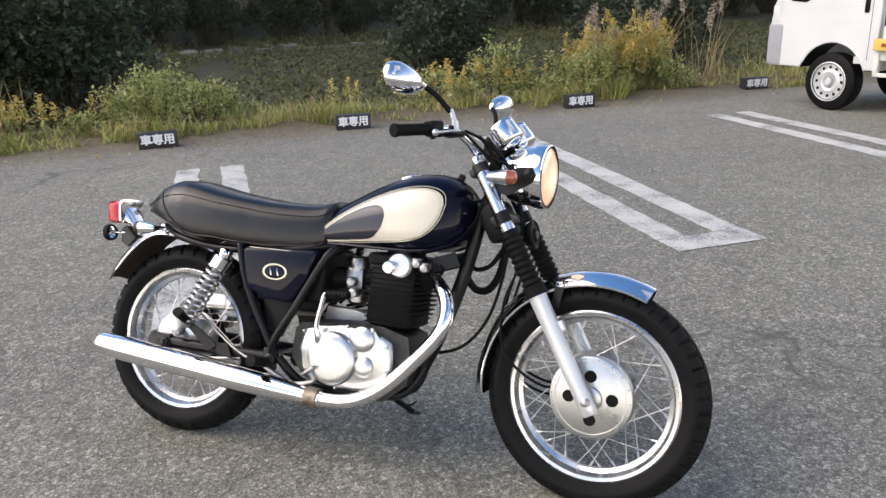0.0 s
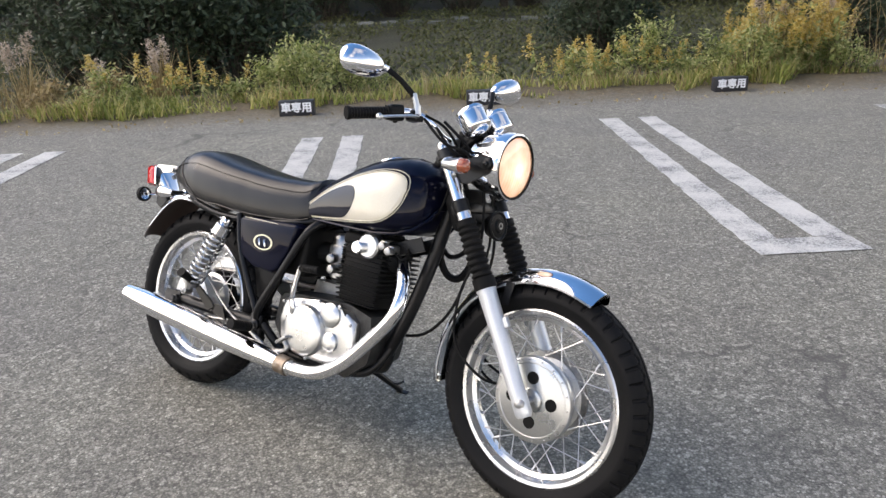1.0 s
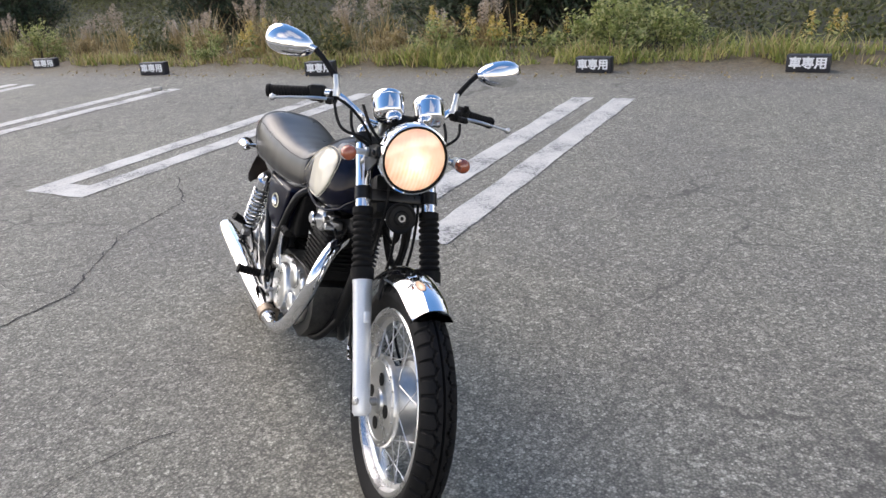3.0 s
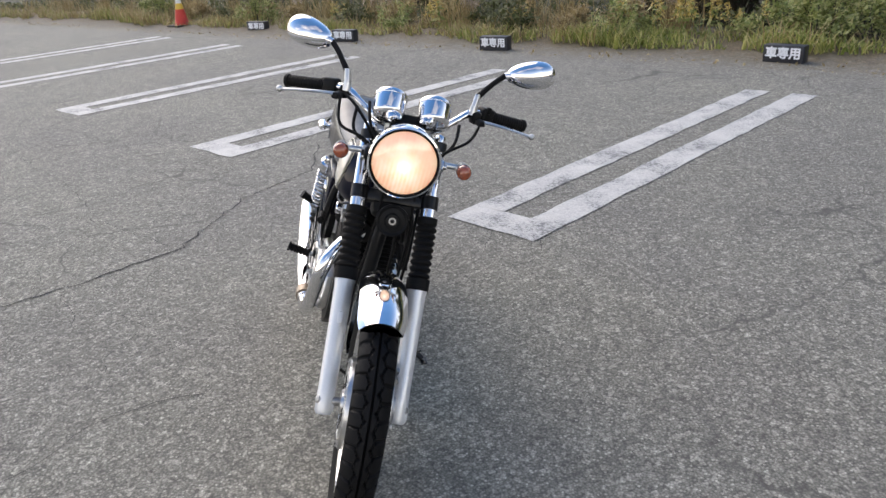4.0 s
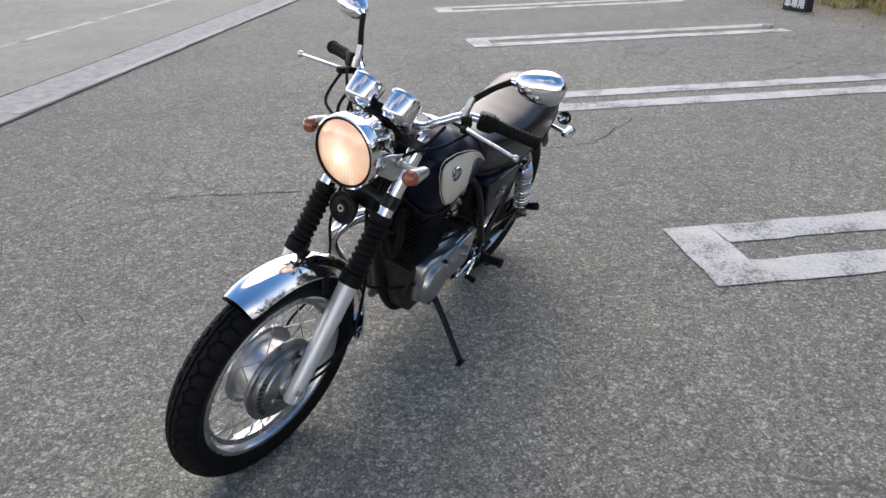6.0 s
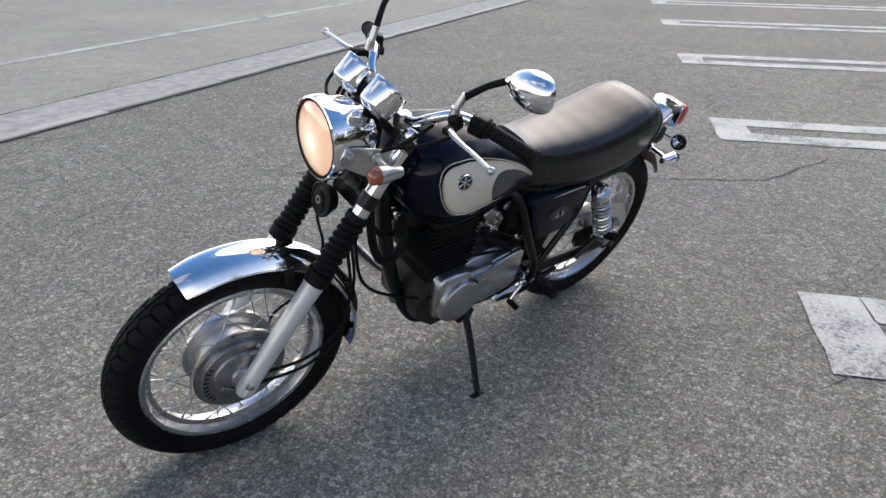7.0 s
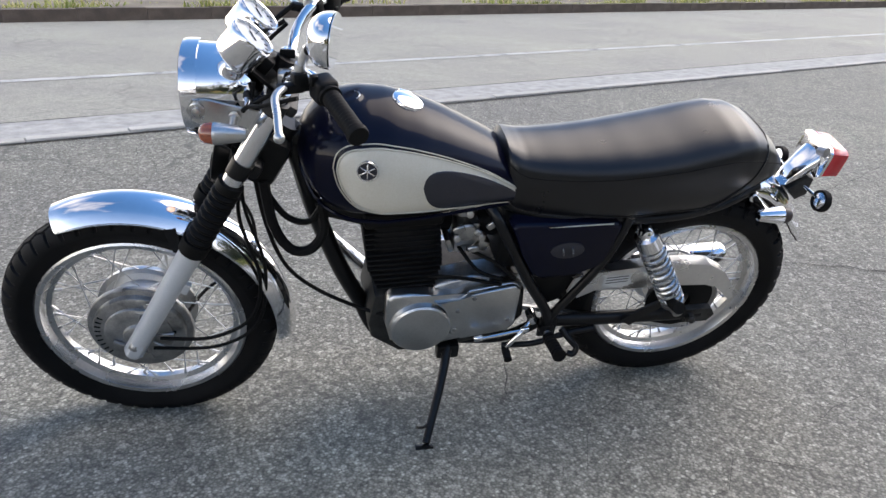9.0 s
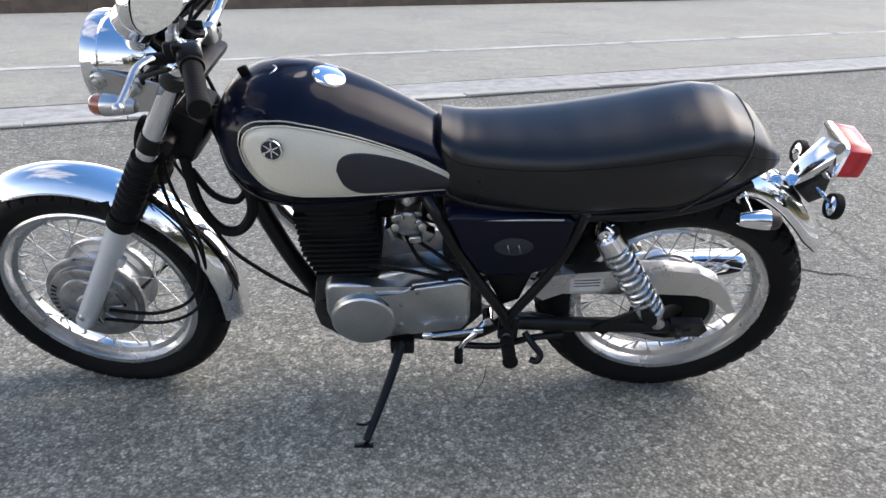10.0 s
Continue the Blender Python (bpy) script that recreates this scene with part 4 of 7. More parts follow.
def wheel(name, c, R, half, seat, pattern, hub_r, label, turned):
    """Spoked wheel with drum hub."""
    put = front if turned else (lambda n, b, m, p=None, l="", sharp=38: part(n, b, m, p or bike, l, sharp))
    bm = bmesh.new()
    prof = [(-0.044, 0.030), (-0.044, hub_r * 0.75), (-0.042, hub_r * 0.92), (-0.038, hub_r), (-0.033, hub_r), (-0.028, hub_r * 0.86), (0.028, hub_r * 0.86), (0.033, hub_r), (0.038, hub_r), (0.042, hub_r * 0.92), (0.044, hub_r * 0.75), (0.044, 0.030)]
    lathe(bm, prof, move(*c) @ rot("X", -90), 48)
    root = put(name, bm, ALUMINIUM, None, label)
    bm = bmesh.new()
    tyre_mesh(bm, c, R, half, seat, pattern)
    put("tyre", bm, TYRE, root, "black road tyre with moulded tread", 30)
    bm = bmesh.new()
    w = half * 0.66
    prof = [(-w, seat + 0.012), (-w - 0.004, seat + 0.006), (-w - 0.002, seat - 0.004), (-w + 0.010, seat - 0.010), (-w * 0.45, seat - 0.012), (-w * 0.25, seat - 0.024), (w * 0.25, seat - 0.024), (w * 0.45, seat - 0.012), (w - 0.010, seat - 0.010), (w + 0.002, seat - 0.004), (w + 0.004, seat + 0.006), (w, seat + 0.012), (w * 0.5, seat + 0.002), (-w * 0.5, seat + 0.002)]
    lathe(bm, prof, move(*c) @ rot("X", -90), 96, closed=True)
    put("rim", bm, RIM_ALU, root, "polished aluminium rim")
    for i in range(36):
        side = 1 if i % 2 else -1
        a = math.radians(i * 10)
        lead = math.radians(38) * (1 if (i // 2) % 2 else -1)
        p = Vector((c[0] + math.cos(a + lead) * hub_r, side * 0.040, c[2] + math.sin(a + lead) * hub_r))
        q = Vector((c[0] + math.cos(a) * (seat - 0.022), side * 0.006, c[2] + math.sin(a) * (seat - 0.022)))
        n = q + (p - q).normalized() * 0.018
        bm = bmesh.new()
        tube(bm, [p, n], 0.0016, 5)
        tube(bm, [n, q], 0.0034, 6)
        put("spoke", bm, SPOKE, root)
    return root


FRONT_C, REAR_C = (0.705, 0, 0.322), (-0.705, 0, 0.326)
fwheel = wheel("front_wheel", FRONT_C, 0.322, 0.047, 0.236, road_tread, 0.106, "spoked front wheel with a full width drum brake", True)
rwheel = wheel("rear_wheel", REAR_C, 0.326, 0.056, 0.234, block_tread, 0.088, "spoked rear wheel with a drum brake", False)

# front hub: pierced cover on the right, brake plate on the left
bm = bmesh.new()
disc(bm, FRONT_C, 0.120, -0.034, -0.052, 48, 0.008)
lathe(bm, [(0.050, 0.108), (0.053, 0.105), (0.053, 0.102), (0.050, 0.099)], move(*FRONT_C) @ rot("X", 90), 48)
lathe(bm, [(0.050, 0.036), (0.058, 0.032), (0.060, 0.026), (0.060, 0.004)], move(*FRONT_C) @ rot("X", 90), 40)
front("hub_cover", bm, COVER_ALU, fwheel, "round aluminium hub cover with four dark holes")
for k in range(4):
    a = math.radians(2 + 90 * k)
    bm = bmesh.new()
    lathe(bm, [(-0.003, 0.0175), (0.0015, 0.0175), (0.0015, 0.003)], move(FRONT_C[0] + 0.062 * math.cos(a), -0.0525, FRONT_C[2] + 0.062 * math.sin(a)) @ rot("X", 90), 20)
    front("hub_hole", bm, RUBBER, fwheel)
for k in range(18):
    a = math.radians(20 * k)
    bm = bmesh.new()
    lathe(bm, [(0, 0.0028), (0.004, 0.0028), (0.005, 0.001)], move(FRONT_C[0] + 0.112 * math.cos(a), -0.050, FRONT_C[2] + 0.112 * math.sin(a)) @ rot("X", 90), 8)
    front("rivet", bm, STEEL, fwheel)
bm = bmesh.new()
disc(bm, FRONT_C, 0.124, 0.036, 0.050, 48, 0.005)
disc(bm, FRONT_C, 0.109, 0.046, 0.066, 48, 0.010)
disc(bm, FRONT_C, 0.082, 0.060, 0.074, 40, 0.010)
disc(bm, FRONT_C, 0.036, 0.070, 0.084, 32, 0.006)
front("brake_plate", bm, CARB_ALU, fwheel, "aluminium drum brake plate")
for k in range(5):
    a = math.radians(100 + 38 * k)
    bm = bmesh.new()
    box(bm, (0.050, 0.010, 0.006), move(FRONT_C[0] + 0.058 * math.cos(a), 0.073, FRONT_C[2] + 0.058 * math.sin(a)) @ rot("Y", -math.degrees(a)), 0.002, 1)
    front("plate_rib", bm, CARB_ALU, fwheel)
bm = bmesh.new()
tube(bm, [(0.63, 0.068, 0.37), (0.66, 0.074, 0.395), (0.70, 0.074, 0.40)], 0.008, 8, 3)
front("cable_stop", bm, CARB_ALU, fwheel)
for k in range(9):
    bm = bmesh.new()
    a = math.radians(-38 + 8.5 * k)
    box(bm, (0.014, 0.004, 0.0035), move(FRONT_C[0] + 0.096 * math.cos(a), 0.066, FRONT_C[2] + 0.096 * math.sin(a)) @ rot("Y", -math.degrees(a)), 0.001, 1)
    front("air_slot", bm, RUBBER, fwheel)
for side in (-1, 1):
    bm = bmesh.new()
    lathe(bm, [(0.050, 0.012), (0.104, 0.012), (0.106, 0.016), (0.116, 0.016), (0.118, 0.013), (0.121, 0.011), (0.124, 0.004)], move(*FRONT_C) @ rot("X", -90 * side), 6 if side > 0 else 18)
    front("axle_nut", bm, STEEL, fwheel)
for x, z, l, a in ((0.728, 0.285, 0.085, 62), (0.655, 0.395, 0.07, 35)):
    bm = bmesh.new()
    box(bm, (0.012, 0.008, l), move(x, 0.078, z) @ rot("Y", a), 0.002)
    front("brake_arm", bm, STEEL, fwheel)

# fork legs
for side in (-1, 1):
    y = 0.098 * side
    bm = bmesh.new()
    prof = [(-0.040, 0.012), (-0.040, 0.019), (-0.030, 0.024), (0.03, 0.0235), (0.20, 0.0245), (0.305, 0.0265), (0.318, 0.0285), (0.325, 0.0285), (0.328, 0.02)]
    lathe(bm, prof, along(fork_at(0, y), fork_at(1, y)), 28)
    box(bm, (0.038, 0.030, 0.045), along(fork_at(0, y), fork_at(1, y)) @ move(-0.006, 0, -0.012), 0.008)
    # lugs that carry the mudguard
    box(bm, (0.016, 0.030, 0.03), along(fork_at(0.215, y), fork_at(1, y)) @ move(-0.004, -0.022 * side, 0), 0.004)
    leg = front("fork_leg", bm, FORK_ALU, None, "satin aluminium lower fork leg")
    bm = bmesh.new()
    prof = [(0.318, 0.024), (0.318, 0.0315), (0.350, 0.0325)]
    for k in range(9):
        s = 0.332 + k * 0.0185
        prof += [(s, 0.0245), (s + 0.006, 0.0300), (s + 0.011, 0.0300), (s + 0.0165, 0.0245)]
    prof += [(0.500, 0.0255), (0.503, 0.0285), (0.520, 0.0285), (0.522, 0.022)]
    lathe(bm, prof, along(fork_at(0, y), fork_at(1, y)), 24)
    front("fork_boot", bm, RUBBER, leg, "black ribbed rubber fork boot")
    bm = bmesh.new()
    lathe(bm, [(0.50, 0.017), (0.735, 0.0175), (0.740, 0.0185), (0.752, 0.0185), (0.758, 0.014), (0.758, 0.003)], along(fork_at(0, y), fork_at(1, y)), 24)
    front("fork_tube", bm, CHROME, leg, "bright chrome upper fork tube")
    bm = bmesh.new()
    lathe(bm, [(0.518, 0.016), (0.520, 0.0215), (0.705, 0.0215), (0.707, 0.016)], along(fork_at(0, y), fork_at(1, y)), 24)
    front("fork_shroud", bm, CHROME, leg, "bright fork shroud")
for s, thick, mt, name, lab in ((0.562, 0.036, FRAME_BLACK, "lower_yoke", ""), (0.722, 0.026, DARK_ALU, "top_yoke", "dark aluminium top yoke")):
    bm = bmesh.new()
    m = Matrix.Translation(fork_at(s, 0)) @ rot("Y", -28.8)
    box(bm, (0.046, 0.19, thick), m @ move(-0.020, 0, 0), 0.008)
    for side in (-1, 1):
        lathe(bm, [(-thick / 2, 0.0238), (thick / 2, 0.0238), (thick / 2 + 0.001, 0.018)], m @ move(0, 0.098 * side, 0), 20)
    front(name, bm, mt, None, lab)
bm = bmesh.new()
tube(bm, [HEADSTOCK - FORK * 0.075, HEADSTOCK + FORK * 0.055], 0.028, 20)
part("headstock", bm, FRAME_BLACK, bike)


# mirror heads: middle, long way outwards, facing forward
MIRRORS = {1: ((0.268, 0.322, 1.204), (0.22, 0.93, 0.25), (1.0, -0.25, 0.02)), -1: ((0.163, -0.305, 1.163), (-0.40, -0.90, 0.11), (1.0, -0.116, 0.19))}


# mudguards
def mudguard(bm, c, r, a0, a1, half, rise, tip=0.0, n=40, m=9):
    """A bowed strip round the wheel, with rolled edges and real thickness."""
    outer, inner = [], []
    for i in range(n + 1):
        a = math.radians(a0 + (a1 - a0) * i / n)
        k = min(i, n - i) / n
        w = half * (1 - tip * max(0, 1 - k * 14) ** 2)
        rowo, rowi = [], []
        for j in range(m + 1):
            s = -1 + 2 * j / m
            rr = r - rise * abs(s) ** 2.4
            p = lambda q: Vector((c[0] + q * math.cos(a), c[1] + w * s, c[2] + q * math.sin(a)))
            rowo.append(p(rr))
            rowi.append(p(rr - 0.003))
        lip = lambda s: Vector((c[0] + (r - rise - 0.006) * math.cos(a), c[1] + s * (w - 0.001), c[2] + (r - rise - 0.006) * math.sin(a)))
        outer.append(rowo + [lip(1)] + rowi[::-1] + [lip(-1)])
    skin(bm, outer)


bm = bmesh.new()
mudguard(bm, (0.700, 0, 0.318), 0.362, 64, 186, 0.060, 0.036, 0.12)
guard = front("front_mudguard", bm, CHROME, None, "bright chrome front mudguard")
for side in (-1, 1):
    bm = bmesh.new()
    a, b = fork_at(0.20, 0.075 * side), Vector((0.585, 0.058 * side, 0.655))
    plate(bm, [(0.575, 0.560), (0.598, 0.565), (0.612, 0.628), (0.585, 0.630)], 0.056 * side, 0.060 * side)
    front("mudguard_bracket", bm, FRAME_BLACK, guard)
CROWN = smooth_line([(-0.56, 0, 0.683), (-0.65, 0, 0.713), (-0.73, 0, 0.730), (-0.80, 0, 0.733), (-0.860, 0, 0.714), (-0.915, 0, 0.675), (-0.965, 0, 0.625), (-1.008, 0, 0.572), (-1.040, 0, 0.522)], 4)


def rear_guard(bm, lift, half, thick):
    """A deep rounded strip along the crown line, tucked round the tyre."""
    rings = []
    for i, p in enumerate(CROWN):
        d = (CROWN[min(i + 1, len(CROWN) - 1)] - CROWN[max(i - 1, 0)]).normalized()
        out = Vector((d.z, 0, -d.x))
        k = min(1.0, (len(CROWN) - 1 - i) / 5)
        w, drop = half * (0.62 + 0.38 * math.sqrt(k)), 0.042 * (0.6 + 0.4 * k)
        over = [p + out * (lift - drop * abs(q) ** 2.6) + Vector((0, w * q, 0)) for q in np.linspace(-1, 1, 15)]
        rings.append(over + [v - out * thick for v in over[::-1]])
    skin(bm, rings)


bm = bmesh.new()
rear_guard(bm, 0.0, 0.076, 0.003)
guard_rear = part("rear_mudguard", bm, CHROME, bike, "bright chrome rear mudguard", 50)
# second skin just inside gives the guard its dark brown underside
bm = bmesh.new()
rear_guard(bm, -0.0035, 0.0750, 0.003)
part("guard_lining", bm, BROWN_BLACK, guard_rear, "dark brown underside of the rear mudguard", 50)

# headlamp
HL = Vector((0.528, 0, 0.940))
HM = Matrix.Translation(HL) @ rot("Y", 90) @ rot("Y", 2)
bm = bmesh.new()
lathe(bm, [(-0.150, 0.004), (-0.148, 0.030), (-0.135, 0.058), (-0.110, 0.077), (-0.070, 0.088), (-0.030, 0.0915), (-0.028, 0.089)], HM, 48)
lamp = front("headlamp", bm, CHROME, None, "round chrome headlamp, lit")
bm = bmesh.new()
lathe(bm, [(-0.030, 0.0915), (-0.030, 0.0965), (-0.008, 0.0975), (0.002, 0.0955), (0.004, 0.091), (-0.002, 0.0885), (-0.006, 0.0885)], HM, 56, closed=True)
front("lamp_rim", bm, CHROME, lamp, "chrome headlamp rim")
bm = bmesh.new()
lathe(bm, [(-0.004, 0.0890), (0.003, 0.080), (0.010, 0.060), (0.014, 0.035), (0.0155, 0.003)], HM, 48)
front("lamp_lens", bm, LAMP_LENS, lamp, "fluted glass lens glowing warm orange")
bm = bmesh.new()
lathe(bm, [(-0.004, 0.0895), (0.0035, 0.0895), (0.0050, 0.0870), (0.0035, 0.0845), (-0.004, 0.0845)], HM, 56, closed=True)
front("gasket", bm, RUBBER, lamp, "thin black rubber seal")
for side in (-1, 1):
    bm = bmesh.new()
    plate(bm, [(0.400, 0.885), (0.440, 0.880), (0.510, 0.918), (0.520, 0.940), (0.508, 0.962), (0.478, 0.962), (0.380, 0.940)], 0.094 * side, 0.100 * side)
    lathe(bm, [(0.098, 0.016), (0.104, 0.016), (0.106, 0.013), (0.106, 0.008), (0.112, 0.008), (0.114, 0.003)], move(0.500, 0, 0.942) @ rot("X", -90 * side), 18)
    # twin brackets: the right one takes the darkness there into its colour
    front("lamp_bracket", bm, FRAME_BLACK if side < 0 else COVER_ALU, lamp, "headlamp bracket coloured black on its dark side" if side < 0 else "bright headlamp bracket")


def indicator(name, x, y, z, reach, back, put, label):
    """Bullet turn signal on a short stalk; back: lens facing the rear."""
    s = -1 if back else 1
    m = move(x, y, z) @ rot("Y", 90 * s)
    bm = bmesh.new()
    lathe(bm, [(-0.058, 0.003), (-0.057, 0.011), (-0.048, 0.0145), (-0.010, 0.0205), (0.0, 0.0215), (0.003, 0.0215), (0.004, 0.019)], m, 24)
    tube(bm, [(x - 0.028 * s, y, z), (x - 0.028 * s, y - reach, z + 0.002)], 0.0085, 12)
    lathe(bm, [(0, 0.013), (0.008, 0.013), (0.010, 0.009)], along((x - 0.028 * s, y - reach, z + 0.002), (x - 0.028 * s, y, z)), 14)
    body = put(name, bm, COVER_ALU if not back else CHROME, None, label)
    bm = bmesh.new()
    lathe(bm, [(0.003, 0.0208), (0.018, 0.0198), (0.025, 0.016), (0.029, 0.009), (0.030, 0.003)], m, 24)
    put("signal_lens", bm, AMBER if not back else BROWN_BLACK, body, "amber lens" if not back else "dark amber lens")
    return body


plain = lambda n, b, m, p=None, l="", sharp=38: part(n, b, m, p or bike, l, sharp)
for side in (-1, 1):
    indicator("front_indicator", 0.458, 0.166 * side, 0.929, 0.064 * side, False, front, "silver bullet indicator with an amber lens")
    indicator("rear_indicator", -0.797, 0.170 * side, 0.700, 0.076 * side, True, plain, "silver bullet rear indicator")

# horn
bm = bmesh.new()
m = move(0.486, 0, 0.768) @ rot("Y", 82)
lathe(bm, [(-0.025, 0.012), (-0.020, 0.030), (0.0, 0.040), (0.006, 0.044), (0.012, 0.044), (0.014, 0.040), (0.010, 0.034), (0.012, 0.022), (0.018, 0.018), (0.019, 0.010), (0.016, 0.003)], m, 36)
front("horn", bm, PLASTIC, None, "round black horn")
bm = bmesh.new()
lathe(bm, [(0.0175, 0.010), (0.0195, 0.010), (0.0195, 0.006), (0.0175, 0.006)], m, 30, closed=True)
front("horn_ring", bm, STEEL, None)

# instruments
for side, y in ((-1, -0.058), (1, 0.062)):
    c = Vector((0.412, y, 1.052))
    d = Vector((-0.66, 0, 0.75)).normalized()
    m = along(c - d * 0.032, c + d)
    bm = bmesh.new()
    lathe(bm, [(-0.004, 0.006), (0.0, 0.030), (0.008, 0.040), (0.014, 0.0425), (0.060, 0.0435), (0.062, 0.041)], m, 40)
    gauge = front("instrument", bm, CHROME, None, "chrome cased round instrument")
    bm = bmesh.new()
    lathe(bm, [(0.058, 0.0445), (0.066, 0.0450), (0.070, 0.0425), (0.069, 0.0395), (0.063, 0.0395), (0.058, 0.041)], m, 40, closed=True)
    front("bezel", bm, CHROME, gauge, "chrome bezel")
    bm = bmesh.new()
    lathe(bm, [(0.062, 0.040), (0.0625, 0.003)], m, 36)
    front("dial", bm, DIAL, gauge, "pale dial")
    bm = bmesh.new()
    box(bm, (0.026, 0.003, 0.001), m @ move(0.008, 0, 0.064) @ rot("Z", 40))
    for k in range(9):
        a = math.radians(-200 + 27 * k)
        box(bm, (0.007, 0.0018, 0.001), m @ move(0.033 * math.cos(a), 0.033 * math.sin(a), 0.0635) @ rot("Z", math.degrees(a)))
    front("needle", bm, PLASTIC, gauge, "black dial marks and needle")
bm = bmesh.new()
box(bm, (0.05, 0.06, 0.04), move(0.385, 0.0, 1.01) @ rot("Y", -40), 0.006)
box(bm, (0.09, 0.10, 0.008), move(0.39, 0.0, 0.992) @ rot("Y", -42), 0.002)
front("instrument_bracket", bm, PLASTIC, None)

# handlebar
BAR = [(0.203, 0.342, 1.036), (0.246, 0.240, 1.051), (0.286, 0.178, 1.058), (0.318, 0.130, 1.030), (0.330, 0.080, 0.998), (0.332, 0.0, 0.994)]
BAR = BAR + [(x, -y, z) for x, y, z in BAR[-2::-1]]
bm = bmesh.new()
tube(bm, BAR, 0.0111, 14, 6)
bar = front("handlebar", bm, CHROME, None, "chrome handlebar")
for side in (-1, 1):
    bm = bmesh.new()
    a, b = Vector((0.196, 0.354 * side, 1.034)), Vector((0.246, 0.240 * side, 1.051))
    prof = [(0, 0.006), (0.0, 0.0175), (0.003, 0.019), (0.010, 0.019)]
    n = 12
    for k in range(n):
        h = 0.012 + k * 0.0085
        prof += [(h, 0.0155), (h + 0.003, 0.0168), (h + 0.006, 0.0168), (h + 0.0075, 0.0155)]
    prof += [(0.117, 0.016), (0.118, 0.0205), (0.124, 0.0205), (0.125, 0.012)]
    lathe(bm, prof, along(a, b), 20)
    front("grip", bm, RUBBER, bar, "black ribbed rubber grip")
    bm = bmesh.new()
    m = along((0.246, 0.240 * side, 1.051), (0.274, 0.190 * side, 1.057))
    box(bm, (0.040, 0.046, 0.044), m @ move(0, 0, 0.020), 0.009, 3)
    box(bm, (0.014, 0.020, 0.012), m @ move(0.018, 0.018 * side, 0.025), 0.003)
    front("switch_housing", bm, PLASTIC, bar, "black switch housing")
    bm = bmesh.new()
    m = along((0.287, 0.195 * side, 1.052), (0.300, 0.165 * side, 1.045))
    box(bm, (0.034, 0.034, 0.026), m @ move(0.006, 0, 0.010), 0.006)
    box(bm, (0.050, 0.020, 0.018), move(0.315, 0.200 * side, 1.042) @ rot("Z", 20 * side), 0.005)
    front("lever_mount", bm, PLASTIC, bar)
    bm = bmesh.new()
    tube(bm, [(0.325, 0.205 * side, 1.046), (0.337, 0.245 * side, 1.046), (0.330, 0.300 * side, 1.039), (0.324, 0.349 * side, 1.031)], [0.0085, 0.0075, 0.0065, 0.0065], 10, 5, flat=0.6)
    bmesh.ops.create_uvsphere(bm, u_segments=14, v_segments=10, radius=0.0095, matrix=move(0.323, 0.357 * side, 1.030))
    front("brake_lever" if side < 0 else "clutch_lever", bm, COVER_ALU, bar, "polished aluminium lever with a ball end")
    # mirror: teardrop head with its glass facing back
    c, ex, nz = MIRRORS[side]
    back_turn = STEER.inverted()
    c = back_turn @ Vector(c)
    ex, nz = (back_turn.to_3x3() @ Vector(ex)).normalized(), back_turn.to_3x3() @ Vector(nz)
    nz = (nz - ex * nz.dot(ex)).normalized()
    up = nz.cross(ex)
    inner = c - ex * 0.066 + nz * 0.012
    bm = bmesh.new()
    tube(bm, [(0.300, 0.180 * side, 1.055), (0.296, 0.180 * side, 1.080)], 0.011, 12)
    tube(bm, [(0.296, 0.180 * side, 1.076), (0.284, 0.186 * side, 1.112)], 0.0085, 12)
    stalk = front("mirror_stalk", bm, COVER_ALU, bar, "silver mirror stalk")
    bm = bmesh.new()
    tube(bm, [(0.284, 0.186 * side, 1.106), (inner + Vector((0.284, 0.186 * side, 1.106))) / 2 + Vector((0, 0, 0.008)), inner - ex * 0.008], [0.0085, 0.0075, 0.0085], 12, 5)
    front("mirror_arm", bm, RUBBER, stalk, "black mirror arm")
    bm = bmesh.new()
    rings = []
    for k in range(13):
        q = k / 12
        sc = 0.10 + 0.90 * math.sqrt(max(0.0, 1 - (1 - q) ** 2.2))
        ring = []
        for j in range(40):
            a = 2 * math.pi * j / 40
            cx, sn = math.cos(a), math.sin(a)
            kk = (abs(cx) ** 2.3 + abs(sn) ** 2.3) ** (-1 / 2.3)
            ring.append(c + ex * 0.070 * cx * kk * sc + up * 0.047 * sn * kk * (0.86 + 0.16 * cx) * sc + nz * 0.036 * (1 - q))
        rings.append(ring)
    rings.append([c + (p - c) * 0.985 - nz * 0.004 for p in rings[-1]])
    skin(bm, rings)
    head = front("mirror_shell", bm, CHROME, stalk, "chrome teardrop mirror shell")
    bm = bmesh.new()
    ring = [c - nz * 0.0052 + (p - c - nz * (p - c).dot(nz)) * 0.94 for p in rings[-2]]
    back = [p - nz * 0.001 for p in ring]
    skin(bm, [ring, back])
    front("mirror_glass", bm, MIRROR, stalk, "mirror glass")
    tube(bm2 := bmesh.new(), [inner - ex * 0.010, inner + ex * 0.014], [0.0085, 0.013], 12)
    front("mirror_neck", bm2, CHROME, stalk)


# tank
def tank_top(x):
    return float(np.interp(x, [-0.235, -0.20, -0.165, -0.115, -0.05, 0.004, 0.06, 0.125, 0.19, 0.235, 0.275, 0.302, 0.320], [0.742, 0.760, 0.790, 0.826, 0.860, 0.887, 0.910, 0.929, 0.934, 0.927, 0.908, 0.880, 0.842]))


def tank_low(x):
    return float(np.interp(x, [-0.235, -0.20, 0.15, 0.22, 0.27, 0.300, 0.320], [0.702, 0.692, 0.690, 0.698, 0.718, 0.750, 0.800]))


